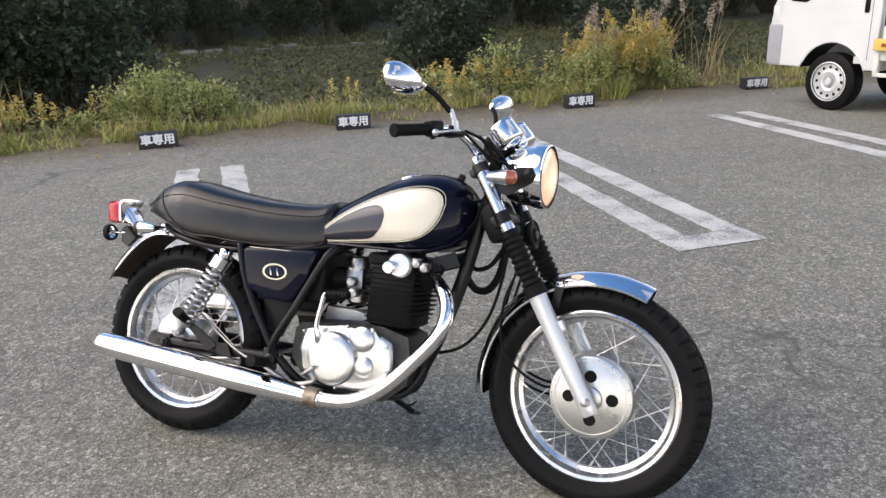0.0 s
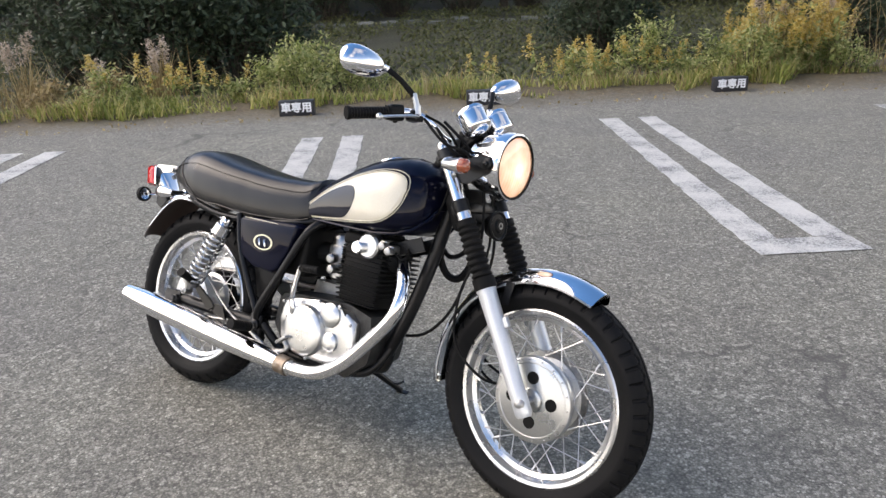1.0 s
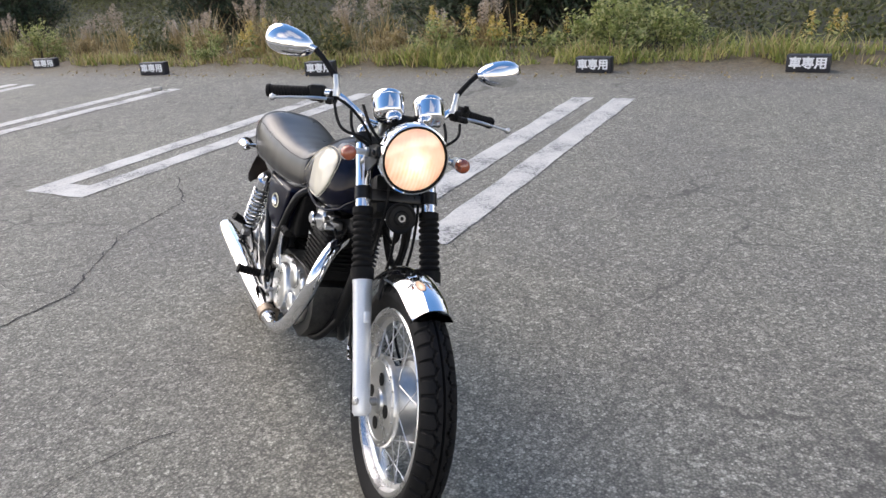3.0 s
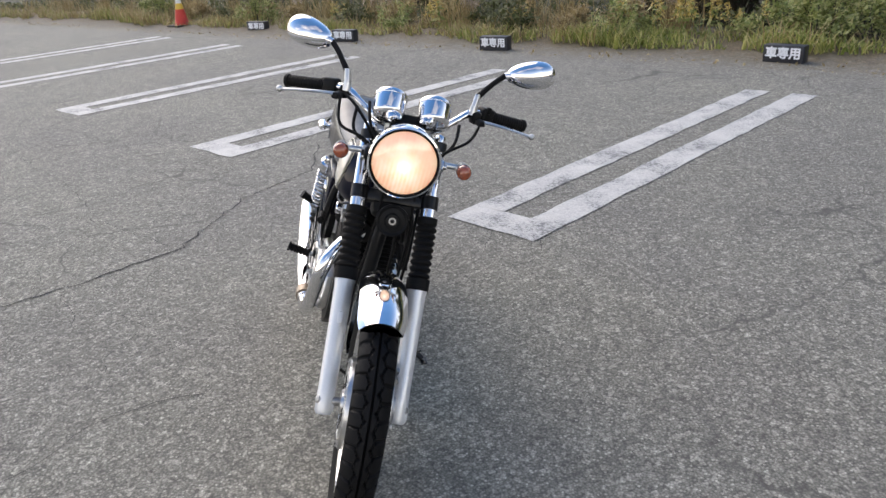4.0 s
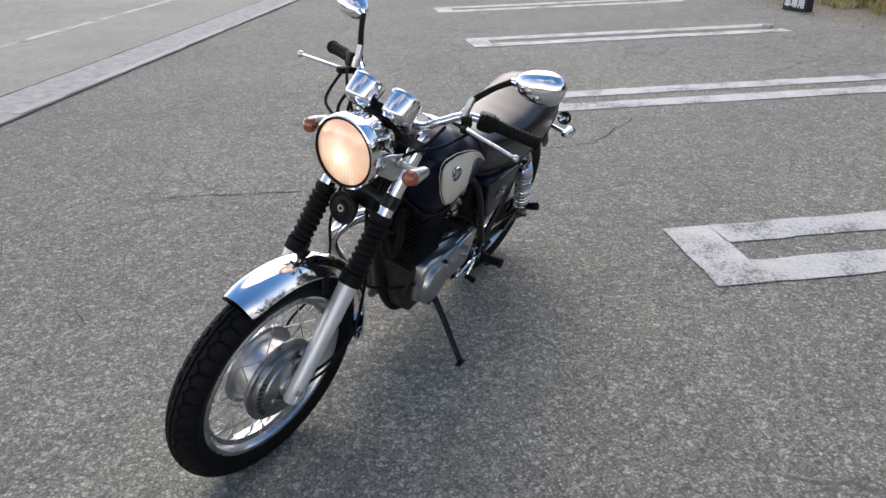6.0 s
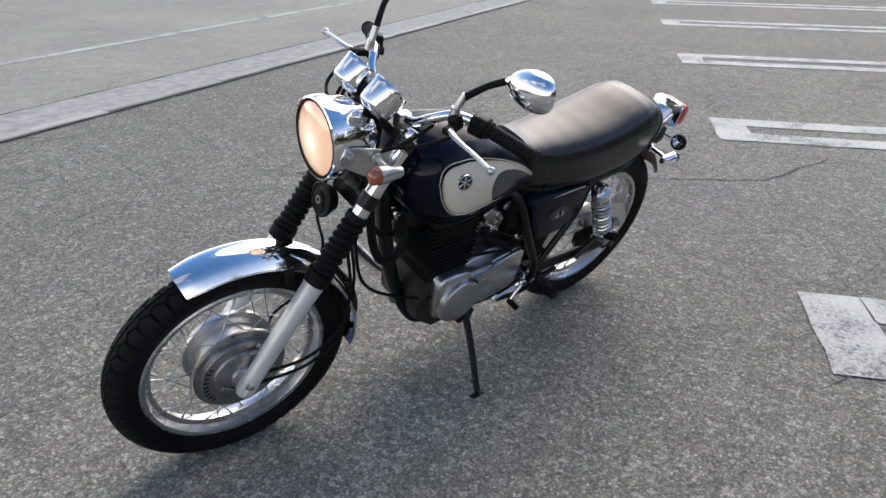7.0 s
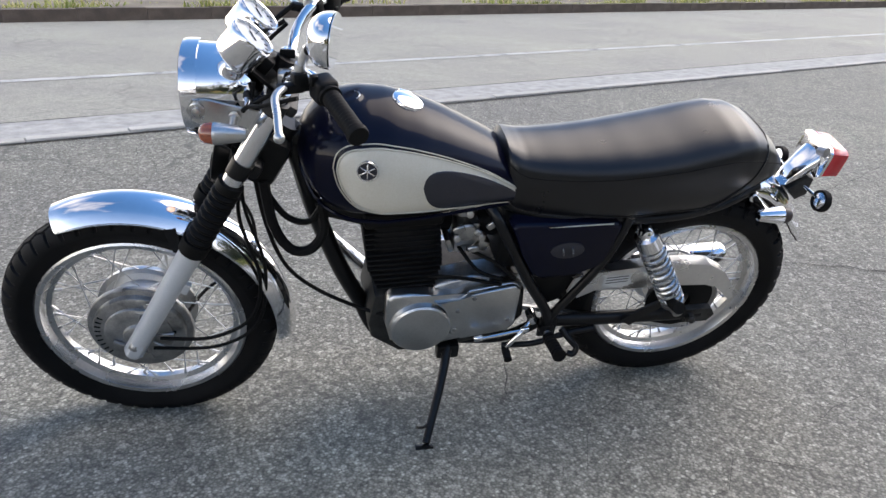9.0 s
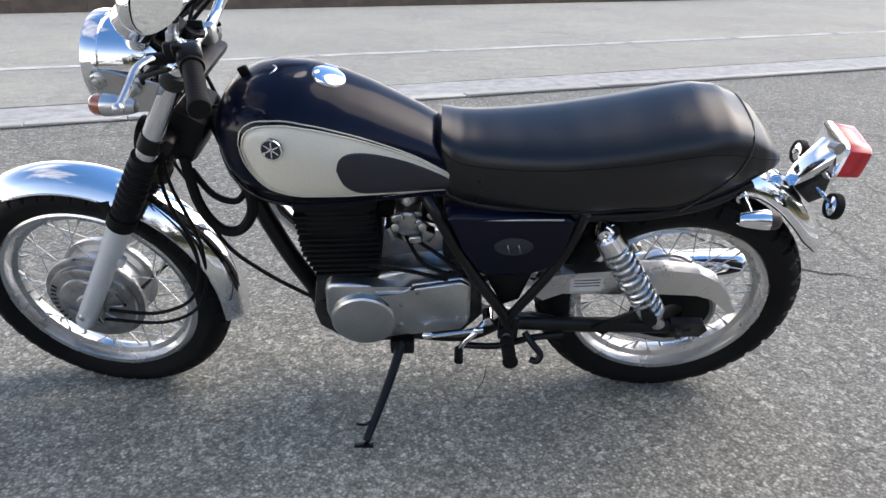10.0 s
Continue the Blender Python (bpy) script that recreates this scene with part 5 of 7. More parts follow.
def tank_wide(x):
    return float(np.interp(x, [-0.235, -0.20, -0.12, -0.03, 0.06, 0.14, 0.20, 0.25, 0.290, 0.312, 0.320], [0.070, 0.083, 0.100, 0.122, 0.142, 0.152, 0.150, 0.136, 0.108, 0.070, 0.030]))


def tank_side(x, z):
    """Half breadth of the tank at a length and height."""
    t, b = tank_top(x), tank_low(x)
    c = b + 0.42 * (t - b)
    if z >= c:
        q, p = min(1.0, (z - c) / (t - c)), 2.3
    else:
        q, p = min(1.0, (c - z) / (c - b)), 3.4
    return tank_wide(x) * max(0.0, 1 - q ** p) ** (1 / p)


xs = [-0.235 + 0.555 * (0.5 - 0.5 * math.cos(math.pi * i / 46)) for i in range(47)]
rings = []
for x in xs:
    t, b = tank_top(x), tank_low(x)
    ring = []
    for j in range(44):
        a = 2 * math.pi * j / 44
        c = b + 0.42 * (t - b)
        sn, cs = math.sin(a), math.cos(a)
        p = 2.3 if sn >= 0 else 3.4
        k = (abs(cs) ** p + abs(sn) ** p) ** (-1 / p)
        ring.append(Vector((x, tank_wide(x) * cs * k, c + sn * k * ((t - c) if sn >= 0 else (c - b)))))
    rings.append(ring)
bm = bmesh.new()
skin(bm, rings)
tank = part("fuel_tank", bm, NAVY, bike, "glossy navy teardrop fuel tank", 60)
PANEL = [(0.246, 0.835), (0.240, 0.858), (0.222, 0.873), (0.190, 0.880), (0.14, 0.878), (0.07, 0.861), (0.0, 0.835), (-0.08, 0.797), (-0.135, 0.762), (-0.165, 0.740), (-0.180, 0.722), (-0.180, 0.707), (-0.165, 0.702), (-0.10, 0.706), (0.0, 0.714), (0.10, 0.722), (0.160, 0.732), (0.205, 0.755), (0.235, 0.795)]
DARK = [(0.066, 0.790), (0.060, 0.812), (0.040, 0.823), (-0.006, 0.816), (-0.07, 0.791), (-0.125, 0.760), (-0.155, 0.739), (-0.168, 0.722), (-0.166, 0.712), (-0.150, 0.708), (-0.09, 0.711), (0.0, 0.719), (0.032, 0.731), (0.054, 0.755)]



def on_tank(bm, outline, side, lift, rows=14):
    """A painted panel that hugs the tank: rings shrinking from the outline to its middle."""
    line = [q for q in smooth_line([(*p, 0) for p in outline] + [(*outline[0], 0)], 4)][:-1]
    cx, cz = sum(p.x for p in line) / len(line), sum(p.y for p in line) / len(line)
    rings = []
    for k in range(rows + 1):
        s = 1 - k / rows * 0.985
        ring = []
        for p in line:
            x, z = cx + (p.x - cx) * s, cz + (p.y - cz) * s
            ring.append(Vector((x, side * (tank_side(x, z) + lift), z)))
        rings.append(ring)
    first = [Vector((v.x, v.y - side * (lift + 0.001), v.z)) for v in rings[0]]
    skin(bm, [first] + rings)
    return [rings[0][i] for i in range(len(rings[0]))]


for side in (-1, 1):
    bm = bmesh.new()
    edge = on_tank(bm, PANEL, side, 0.0016)
    part("tank_panel", bm, CREAM, tank, "cream painted tank side panel", 80)
    bm = bmesh.new()
    on_tank(bm, DARK, side, 0.0028)
    part("tank_patch", bm, SMOKE, tank, "dark smoke grey painted patch", 80)
    bm = bmesh.new()
    tube(bm, [v + Vector((0, side * 0.0006, 0)) for v in edge], 0.0022, 6, closed=True)
    part("pinstripe", bm, SILVER_LINE, tank, "pale gold pinstripe")
    bm = bmesh.new()
    cx, cz = sum(v.x for v in edge) / len(edge), sum(v.z for v in edge) / len(edge)
    line = []
    for v in edge:
        x, z = v.x + (v.x - cx) * 0.035, v.z + (v.z - cz) * 0.075
        line.append(Vector((x, side * (tank_side(x, z) + 0.0012), z)))
    tube(bm, line, 0.0014, 6, closed=True)
    part("outer_pinstripe", bm, SILVER_LINE, tank)
    if side > 0:
        n = Vector((0.18, 1, 0.12)).normalized()
        c = Vector((0.185, tank_side(0.185, 0.840) + 0.001, 0.840))
        bm = bmesh.new()
        lathe(bm, [(-0.004, 0.0215), (0.0028, 0.0215), (0.0034, 0.0195), (0.0028, 0.003)], along(c, c + n), 32)
        badge = part("tank_badge", bm, SMOKE, tank, "round black and silver tank badge")
        bm = bmesh.new()
        lathe(bm, [(0.0025, 0.0225), (0.0044, 0.0220), (0.0044, 0.0195), (0.0025, 0.0195)], along(c, c + n), 32, closed=True)
        for k in range(3):
            box(bm, (0.0032, 0.034, 0.0012), along(c, c + n) @ move(0, 0, 0.0038) @ rot("Z", 60 * k), 0.0004, 1)
        part("badge_ring", bm, CHROME, tank, "silver badge ring")
# lower seam and cap
bm = bmesh.new()
line = [Vector((x, tank_wide(x) * 0.86, tank_low(x) + 0.004)) for x in xs[2:-3]]
line += [Vector((v.x, -v.y, v.z)) for v in line[::-1]]
tube(bm, line, 0.0045, 8, closed=True)
part("tank_seam", bm, NAVY, tank)
CAP = along((0.088, 0, 0.911), (0.070, 0, 0.967))
bm = bmesh.new()
lathe(bm, [(-0.006, 0.036), (0.002, 0.037), (0.010, 0.034), (0.014, 0.026), (0.0155, 0.003)], CAP, 36)
box(bm, (0.020, 0.030, 0.010), CAP @ move(0.036, 0, 0.004), 0.003)
cap = part("filler_cap", bm, CHROME, tank, "chrome fuel filler cap with a latch")
bm = bmesh.new()
lathe(bm, [(-0.004, 0.043), (0.000, 0.043), (0.001, 0.038)], CAP, 36)
part("cap_seal", bm, RUBBER, tank)

# black dish and rim added for the dark dip and reflection in the tank
dish = along((0.232, 0, 0.908), (0.254, 0, 0.966)) @ Matrix.Diagonal((0.72, 1.25, 1, 1))
bm = bmesh.new()
lathe(bm, [(0.004, 0.040), (0.010, 0.039), (0.011, 0.036), (0.004, 0.030), (0.002, 0.003)], dish, 32)
box(bm, (0.009, 0.022, 0.026), along((0.250, 0, 0.918), (0.270, 0, 0.968)) @ move(0, 0, 0.008), 0.004)
part("front_recess", bm, PLASTIC, tank, "black oval dish for the dark dip and reflection at the tank front", 40)
bm = bmesh.new()
lathe(bm, [(0.006, 0.0412), (0.0105, 0.0405), (0.0105, 0.0390), (0.006, 0.0390)], dish, 36, closed=True)
part("recess_rim", bm, GUARD_CHROME, tank, "thin bright rim added round the black dish")

# seat
SEAT = [  # station: x, half breadth, top, crown shoulder drop, bottom
    (-0.128, 0.050, 0.815, 0.016, 0.735), (-0.140, 0.082, 0.832, 0.020, 0.706), (-0.158, 0.096, 0.826, 0.024, 0.692), (-0.182, 0.102, 0.820, 0.026, 0.684), (-0.22, 0.108, 0.817, 0.026, 0.678), (-0.30, 0.120, 0.818, 0.026, 0.674), (-0.38, 0.129, 0.824, 0.026, 0.673),
    (-0.46, 0.135, 0.835, 0.026, 0.677), (-0.54, 0.138, 0.850, 0.028, 0.688), (-0.61, 0.138, 0.867, 0.030, 0.691), (-0.67, 0.136, 0.879, 0.032, 0.707), (-0.72, 0.130, 0.879, 0.034, 0.727), (-0.765, 0.119, 0.861, 0.030, 0.746), (-0.800, 0.105, 0.836, 0.022, 0.758), (-0.830, 0.084, 0.803, 0.012, 0.762), (-0.848, 0.060, 0.779, 0.005, 0.760)]


def seat_at(x):
    cols = list(zip(*SEAT[::-1]))
    return [float(np.interp(x, cols[0], c)) for c in cols[1:]]


def seat_ring(x, grow=0.0):
    w, t, d, b = seat_at(x)
    w += grow
    ring = []
    half = [(0.0, t), (0.25, t - 0.03 * d), (0.5, t - 0.15 * d), (0.72, t - 0.45 * d), (0.86, t - 0.9 * d), (0.95, t - 1.6 * d), (1.0, t - 2.6 * d), (0.995, (t - 2.6 * d) * 0.45 + b * 0.55), (0.975, b + 0.012), (0.94, b)]
    for k, z in half:
        ring.append(Vector((x, w * k, max(z, b))))
    ring.append(Vector((x, 0, b)))
    return [Vector((v.x, -v.y, v.z)) for v in ring[1:-1]][::-1] + ring


bm = bmesh.new()
stations = [v.x for v in smooth_line([(s[0], 0, 0) for s in SEAT], 4)]
skin(bm, [seat_ring(x) for x in stations])
seat = part("seat", bm, VINYL, bike, "black vinyl dual seat with a raised back", 70)
bm = bmesh.new()
for side in (-1, 1):
    pts = []
    for x in stations[4:-2]:
        w, t, d, b = seat_at(x)
        pts.append((x, side * (w * 0.955 + 0.001), t - 1.65 * d))
    tube(bm, pts, 0.0010, 6)
part("seat_piping", bm, ENGINE_BLACK, seat)
bm = bmesh.new()
pts = []
for x in stations[6:]:
    w, t, d, b = seat_at(x)
    pts.append((x, w * 0.955, b + 0.003))
pts = pts + [(-0.852, 0, 0.762)] + [(x, -y, z) for x, y, z in pts[::-1]]
tube(bm, pts, 0.0018, 6)
part("seat_trim", bm, VINYL, seat, "bead along the seat edge")
bm = bmesh.new()
rim = []
for z in np.linspace(0.690, 0.842, 12):
    x = float(np.interp(z, [0.686, 0.739, 0.778, 0.822, 0.850], [-0.630, -0.698, -0.735, -0.758, -0.766]))
    section = [v for v in seat_ring(x) if v.y >= 0 and v.z > seat_at(x)[3]][::-1]
    rim.append((x, float(np.interp(z, [v.z for v in section], [v.y for v in section])) + 0.0006, z))
over = [v + Vector((0, 0, 0.0008)) for v in seat_ring(-0.768) if v.z > 0.846]
tube(bm, rim + [tuple(v) for v in over[::-1]] + [(x, -y, z) for x, y, z in rim[::-1]], 0.0026, 6)
part("seat_welt", bm, VINYL, seat)

# frame
bm = bmesh.new()
tube(bm, [(0.335, 0, 0.86), (0.29, 0, 0.65), (0.225, 0, 0.45), (0.165, 0, 0.318)], 0.0215, 16, 4)
frame_ob = part("frame", bm, FRAME_BLACK, bike, "black painted tubular frame", 60)
bm = bmesh.new()
tube(bm, [(0.33, 0, 0.84), (0.1, 0, 0.78), (-0.12, 0, 0.70), (-0.20, 0, 0.66)], 0.024, 14, 3)
part("backbone", bm, FRAME_BLACK, frame_ob)
for side in (-1, 1):
    bm = bmesh.new()
    tube(bm, [(0.185, 0.0, 0.35), (0.150, 0.030 * side, 0.275), (0.10, 0.050 * side, 0.240), (-0.05, 0.056 * side, 0.230), (-0.20, 0.075 * side, 0.240), (-0.285, 0.105 * side, 0.32)], 0.0145, 12, 5)
    part("cradle_tube", bm, FRAME_BLACK, frame_ob)
    bm = bmesh.new()
    tube(bm, [(-0.105, 0.070 * side, 0.690), (-0.135, 0.112 * side, 0.650), (-0.215, 0.128 * side, 0.500), (-0.292, 0.128 * side, 0.370), (-0.300, 0.112 * side, 0.30)], 0.0135, 12, 5)
    part("seat_post", bm, FRAME_BLACK, frame_ob)
    bm = bmesh.new()
    tube(bm, [(-0.445, 0.118 * side, 0.670), (-0.400, 0.130 * side, 0.540), (-0.300, 0.128 * side, 0.36)], 0.0115, 12, 4)
    part("rear_stay", bm, FRAME_BLACK, frame_ob)
    bm = bmesh.new()
    tube(bm, [(-0.12, 0.060 * side, 0.695), (-0.25, 0.100 * side, 0.668), (-0.50, 0.104 * side, 0.652), (-0.68, 0.092 * side, 0.672), (-0.80, 0.055 * side, 0.705)], 0.0125, 12, 5)
    part("seat_rail", bm, FRAME_BLACK, frame_ob)
    bm = bmesh.new()
    box(bm, (0.05, 0.012, 0.07), move(-0.305, 0.118 * side, 0.315), 0.006)
    lathe(bm, [(0.100, 0.020), (0.134, 0.020), (0.138, 0.014), (0.138, 0.004)], move(-0.30, 0, 0.315) @ rot("X", -90 * side), 18)
    part("pivot_plate", bm, FRAME_BLACK, frame_ob)
    # swing arm
    bm = bmesh.new()
    tube(bm, [(-0.30, 0.095 * side, 0.315), (-0.50, 0.105 * side, 0.318), (-0.74, 0.112 * side, 0.326)], 0.0175, 14, 3, flat=1.15)
    arm = part("swing_arm", bm, FRAME_BLACK, bike, "black tubular swing arm")
    bm = bmesh.new()
    plate(bm, [(-0.69, 0.303), (-0.765, 0.303), (-0.78, 0.326), (-0.765, 0.350), (-0.69, 0.350)], 0.108 * side, 0.128 * side)
    lathe(bm, [(0.125, 0.014), (0.140, 0.014), (0.142, 0.010), (0.150, 0.008), (0.152, 0.003)], move(*REAR_C) @ rot("X", -90 * side), 6)
    part("axle_adjuster", bm, DARK_ALU, arm)
    # side covers
    bm = bmesh.new()
    out = [(-0.152, 0.662), (-0.164, 0.673), (-0.408, 0.667), (-0.424, 0.655), (-0.408, 0.556), (-0.392, 0.532), (-0.338, 0.506), (-0.250, 0.500), (-0.222, 0.513), (-0.185, 0.588)]
    plate(bm, out, 0.094 * side, 0.138 * side, Matrix(), 0.012, 3)
    cover = part("side_cover", bm, NAVY, bike, "glossy navy side cover with an oval badge", 50)
    bm = bmesh.new()
    box(bm, (0.22, 0.004, 0.0030), move(-0.288, 0.135 * side, 0.6635) @ rot("Y", 1.0), 0.001, 1)
    part("cover_trim", bm, SILVER_LINE, cover)
    c = Vector((-0.297, 0.1385 * side, 0.594))
    bm = bmesh.new()
    sq = Matrix.Diagonal((1, 0.58, 1, 1))
    m = move(*c) @ rot("X", -90 * side) @ sq
    lathe(bm, [(-0.003, 0.042), (0.0016, 0.042), (0.0022, 0.040), (0.002, 0.003)], m, 40)
    part("cover_badge", bm, NAVY if side < 0 else SMOKE, cover, "dark oval badge")
    if side < 0:
        bm = bmesh.new()
        lathe(bm, [(0.001, 0.0445), (0.003, 0.044), (0.003, 0.0370), (0.001, 0.0365)], m, 40, closed=True)
        part("badge_rim", bm, GOLD, cover, "pale gold oval badge rim")
    for k in (-1, 1):
        bm = bmesh.new()
        tube(bm, [(c.x + k * 0.0120 + side * 0.003, c.y + 0.0028 * side, c.z + 0.0115), (c.x + k * 0.0120, c.y + 0.0028 * side, c.z), (c.x + k * 0.0120 - side * 0.003, c.y + 0.0028 * side, c.z - 0.0115)], [0.0062, 0.0086, 0.0062], 8, 3, flat=0.4)
        part("badge_mark", bm, CHROME, cover, "silver badge mark")
    # shock absorber
    a, b = Vector((-0.484, 0.135 * side, 0.638)), Vector((-0.650, 0.135 * side, 0.366))
    m = along(a, b)
    L = (b - a).length
    bm = bmesh.new()
    lathe(bm, [(-0.012, 0.012), (-0.004, 0.018), (0.010, 0.020), (0.014, 0.030), (0.050, 0.0325), (0.056, 0.028), (0.056, 0.010)], m, 28)
    lathe(bm, [(-0.016, 0.014), (0.018, 0.014), (0.020, 0.009), (0.024, 0.004)], move(*a) @ rot("X", -90 * side), 12)
    shock = part("shock_absorber", bm, CHROME, bike, "chrome topped twin shock absorber")
    bm = bmesh.new()
    turns, n = 10.5, 210
    tube(bm, [m @ Vector((0.0285 * math.cos(2 * math.pi * turns * k / n), 0.0285 * math.sin(2 * math.pi * turns * k / n), 0.054 + (L - 0.100) * k / n)) for k in range(n + 1)], 0.0048, 8)
    part("spring", bm, BLUE_COIL, shock, "bright coil spring")
    bm = bmesh.new()
    lathe(bm, [(0.05, 0.0150), (L - 0.05, 0.0150), (L - 0.048, 0.032), (L - 0.036, 0.032), (L - 0.03, 0.016), (L - 0.012, 0.016), (L - 0.01, 0.004)], m, 20)
    lathe(bm, [(-0.016, 0.015), (0.016, 0.015), (0.018, 0.009), (0.022, 0.004)], move(*b) @ rot("X", -90 * side), 14)
    part("damper", bm, STEEL, shock)
    # foot pegs
    bm = bmesh.new()
    tube(bm, [(-0.300, 0.115 * side, 0.315), (-0.300, 0.150 * side, 0.308)], 0.010, 10)
    bm2 = bmesh.new()
    a2, b2 = Vector((-0.300, 0.150 * side, 0.308)), Vector((-0.303, 0.236 * side, 0.325))
    lathe(bm2, [(0, 0.010), (0.0, 0.0155)] + [q for k in range(6) for q in ((0.004 + k * 0.012, 0.0165), (0.009 + k * 0.012, 0.0165), (0.0105 + k * 0.012, 0.0135), (0.0145 + k * 0.012, 0.0135))] + [(0.078, 0.0185), (0.084, 0.018), (0.085, 0.004)], along(a2, b2), 14)
    peg = part("foot_peg", bm, STEEL, bike, "folding foot peg")
    part("peg_rubber", bm2, RUBBER, peg, "black peg rubber")
    bm = bmesh.new()
    plate(bm, [(-0.50, 0.335), (-0.52, 0.352), (-0.62, 0.412), (-0.63, 0.398), (-0.53, 0.315)], 0.128 * side, 0.136 * side)
    bm2 = bmesh.new()
    tube(bm2, [(-0.615, 0.134 * side, 0.402), (-0.605, 0.205 * side, 0.440)], [0.012, 0.0165, 0.0165], 12)
    rp = part("passenger_peg", bm, FRAME_BLACK, bike, "folded passenger foot peg")
    part("peg_rubber", bm2, RUBBER, rp, "black peg rubber")

# lower side panels
for side in (-1, 1):
    bm = bmesh.new()
    plate(bm, [(-0.230, 0.505), (-0.355, 0.505), (-0.325, 0.405), (-0.285, 0.385)], 0.085 * side, 0.110 * side, Matrix(), 0.006)
    part("lower_panel", bm, PLASTIC, bike, "black lower side panel")
# engine
bm = bmesh.new()
plate(bm, [(0.155, 0.285), (0.165, 0.335), (0.150, 0.430), (0.06, 0.455), (-0.02, 0.452), (-0.10, 0.448), (-0.215, 0.440), (-0.235, 0.420), (-0.245, 0.330), (-0.20, 0.270), (-0.08, 0.235), (0.08, 0.225)], -0.090, 0.090, Matrix(), 0.012)
engine = part("engine", bm, DARK_ALU, bike, "cast aluminium single cylinder engine", 45)
DOWN = move(0.010, 0, -0.024)
bm = bmesh.new()
plate(bm, [(0.100, 0.325), (0.116, 0.39), (0.114, 0.462), (0.10, 0.480), (0.06, 0.484), (0.008, 0.476), (-0.06, 0.468), (-0.085, 0.486), (-0.200, 0.506), (-0.222, 0.495), (-0.222, 0.372), (-0.206, 0.352), (-0.12, 0.330), (-0.04, 0.306), (0.03, 0.300)], 0.085, 0.122, DOWN, 0.010, 3)
part("left_case_cover", bm, COVER_ALU, engine, "cast aluminium left engine cover", 45)
bm = bmesh.new()
plate(bm, [(0.03, 0.44), (-0.01, 0.485), (-0.10, 0.505), (-0.20, 0.510), (-0.215, 0.44)], 0.030, 0.092, DOWN, 0.012)
part("crankcase_top", bm, CARB_ALU, engine, "dull grey upper crankcase", 45)
bm = bmesh.new()
plate(bm, [(-0.048, 0.350), (-0.036, 0.436), (-0.002, 0.462), (-0.066, 0.463), (-0.092, 0.482), (-0.198, 0.502), (-0.216, 0.490), (-0.218, 0.372), (-0.200, 0.348), (-0.08, 0.327)], 0.119, 0.132, DOWN, 0.005, 2)
part("sprocket_cover", bm, COVER_ALU, engine, "smooth aluminium sprocket cover", 45)
bm = bmesh.new()
lathe(bm, [(0.080, 0.083), (0.110, 0.082), (0.126, 0.0775), (0.136, 0.076), (0.140, 0.072), (0.141, 0.065), (0.142, 0.004)], move(0.038, 0, 0.354) @ rot("X", -90), 48)
part("generator_cover", bm, COVER_ALU, engine, "round polished generator cover", 30)
for x, z in ((-0.100, 0.470), (-0.195, 0.390), (-0.060, 0.365), (-0.062, 0.430)):
    bm = bmesh.new()
    lathe(bm, [(0.128, 0.006), (0.135, 0.006), (0.136, 0.003)], DOWN @ move(x, 0, z) @ rot("X", -90), 6)
    part("cover_screw", bm, STEEL, engine)
BACK = move(-0.040, 0, -0.008)
bm = bmesh.new()
plate(bm, [(0.140, 0.300), (0.155, 0.340), (0.150, 0.415), (0.115, 0.440), (0.08, 0.445), (0.05, 0.455), (-0.02, 0.455), (-0.10, 0.452), (-0.150, 0.435), (-0.168, 0.37), (-0.155, 0.305), (-0.12, 0.275), (-0.02, 0.262), (0.07, 0.255)], -0.085, -0.116, BACK, 0.014, 3)
part("right_case_cover", bm, COVER_ALU, engine, "polished aluminium clutch side cover", 45)
bm = bmesh.new()
lathe(bm, [(0.106, 0.085), (0.124, 0.084), (0.134, 0.080), (0.138, 0.073), (0.1395, 0.061), (0.140, 0.004)], move(-0.085, 0, 0.343) @ rot("X", 90), 48)
for k in range(8):
    box(bm, (0.0065, 0.0022, 0.009), move(-0.117 + k * 0.0092, -0.1402, 0.343), 0.0006, 1)
part("clutch_cover", bm, COVER_ALU, engine, "round polished clutch cover with raised lettering bars", 30)
for x, z, rr, y in ((0.012, 0.412, 0.036, 0.126), (0.022, 0.328, 0.028, 0.128)):
    bm = bmesh.new()
    lathe(bm, [(0.10, rr + 0.006), (y - 0.004, rr + 0.003), (y, rr - 0.003), (y + 0.002, rr * 0.5), (y + 0.002, 0.003)], move(x, 0, z) @ rot("X", 90), 30)
    part("filter_cover", bm, COVER_ALU, engine, "small round polished cover")
for x, z in ((0.140, 0.33), (0.135, 0.405), (0.06, 0.262), (-0.03, 0.262), (0.085, 0.448), (-0.15, 0.425), (0.0, 0.455)):
    bm = bmesh.new()
    lathe(bm, [(0.111, 0.0055), (0.120, 0.0055), (0.121, 0.003)], BACK @ move(x, 0, z) @ rot("X", 90), 6)
    part("cover_screw", bm, STEEL, engine)
# barrel and head with fins, leaning a little forward
BAR_M = move(0.074, 0, 0.452) @ rot("Y", 3)
bm = bmesh.new()
box(bm, (0.155, 0.174, 0.20), BAR_M @ move(0, 0, 0.10), 0.02)
barrel = part("cylinder", bm, ENGINE_BLACK, engine, "black finned cylinder")
for k in range(12):
    w = 0.145 + min(k, 4) * 0.0085
    h = 0.012 + k * 0.0152
    bm = bmesh.new()
    box(bm, (w, 0.192 if k < 8 else 0.182, 0.0042), BAR_M @ move(0.0 + 0.0008 * k, 0, h), 0.0018, 1)
    part("fin", bm, ENGINE_BLACK, barrel)
bm = bmesh.new()
box(bm, (0.185, 0.175, 0.040), BAR_M @ move(0.004, 0, 0.205), 0.012, 3)
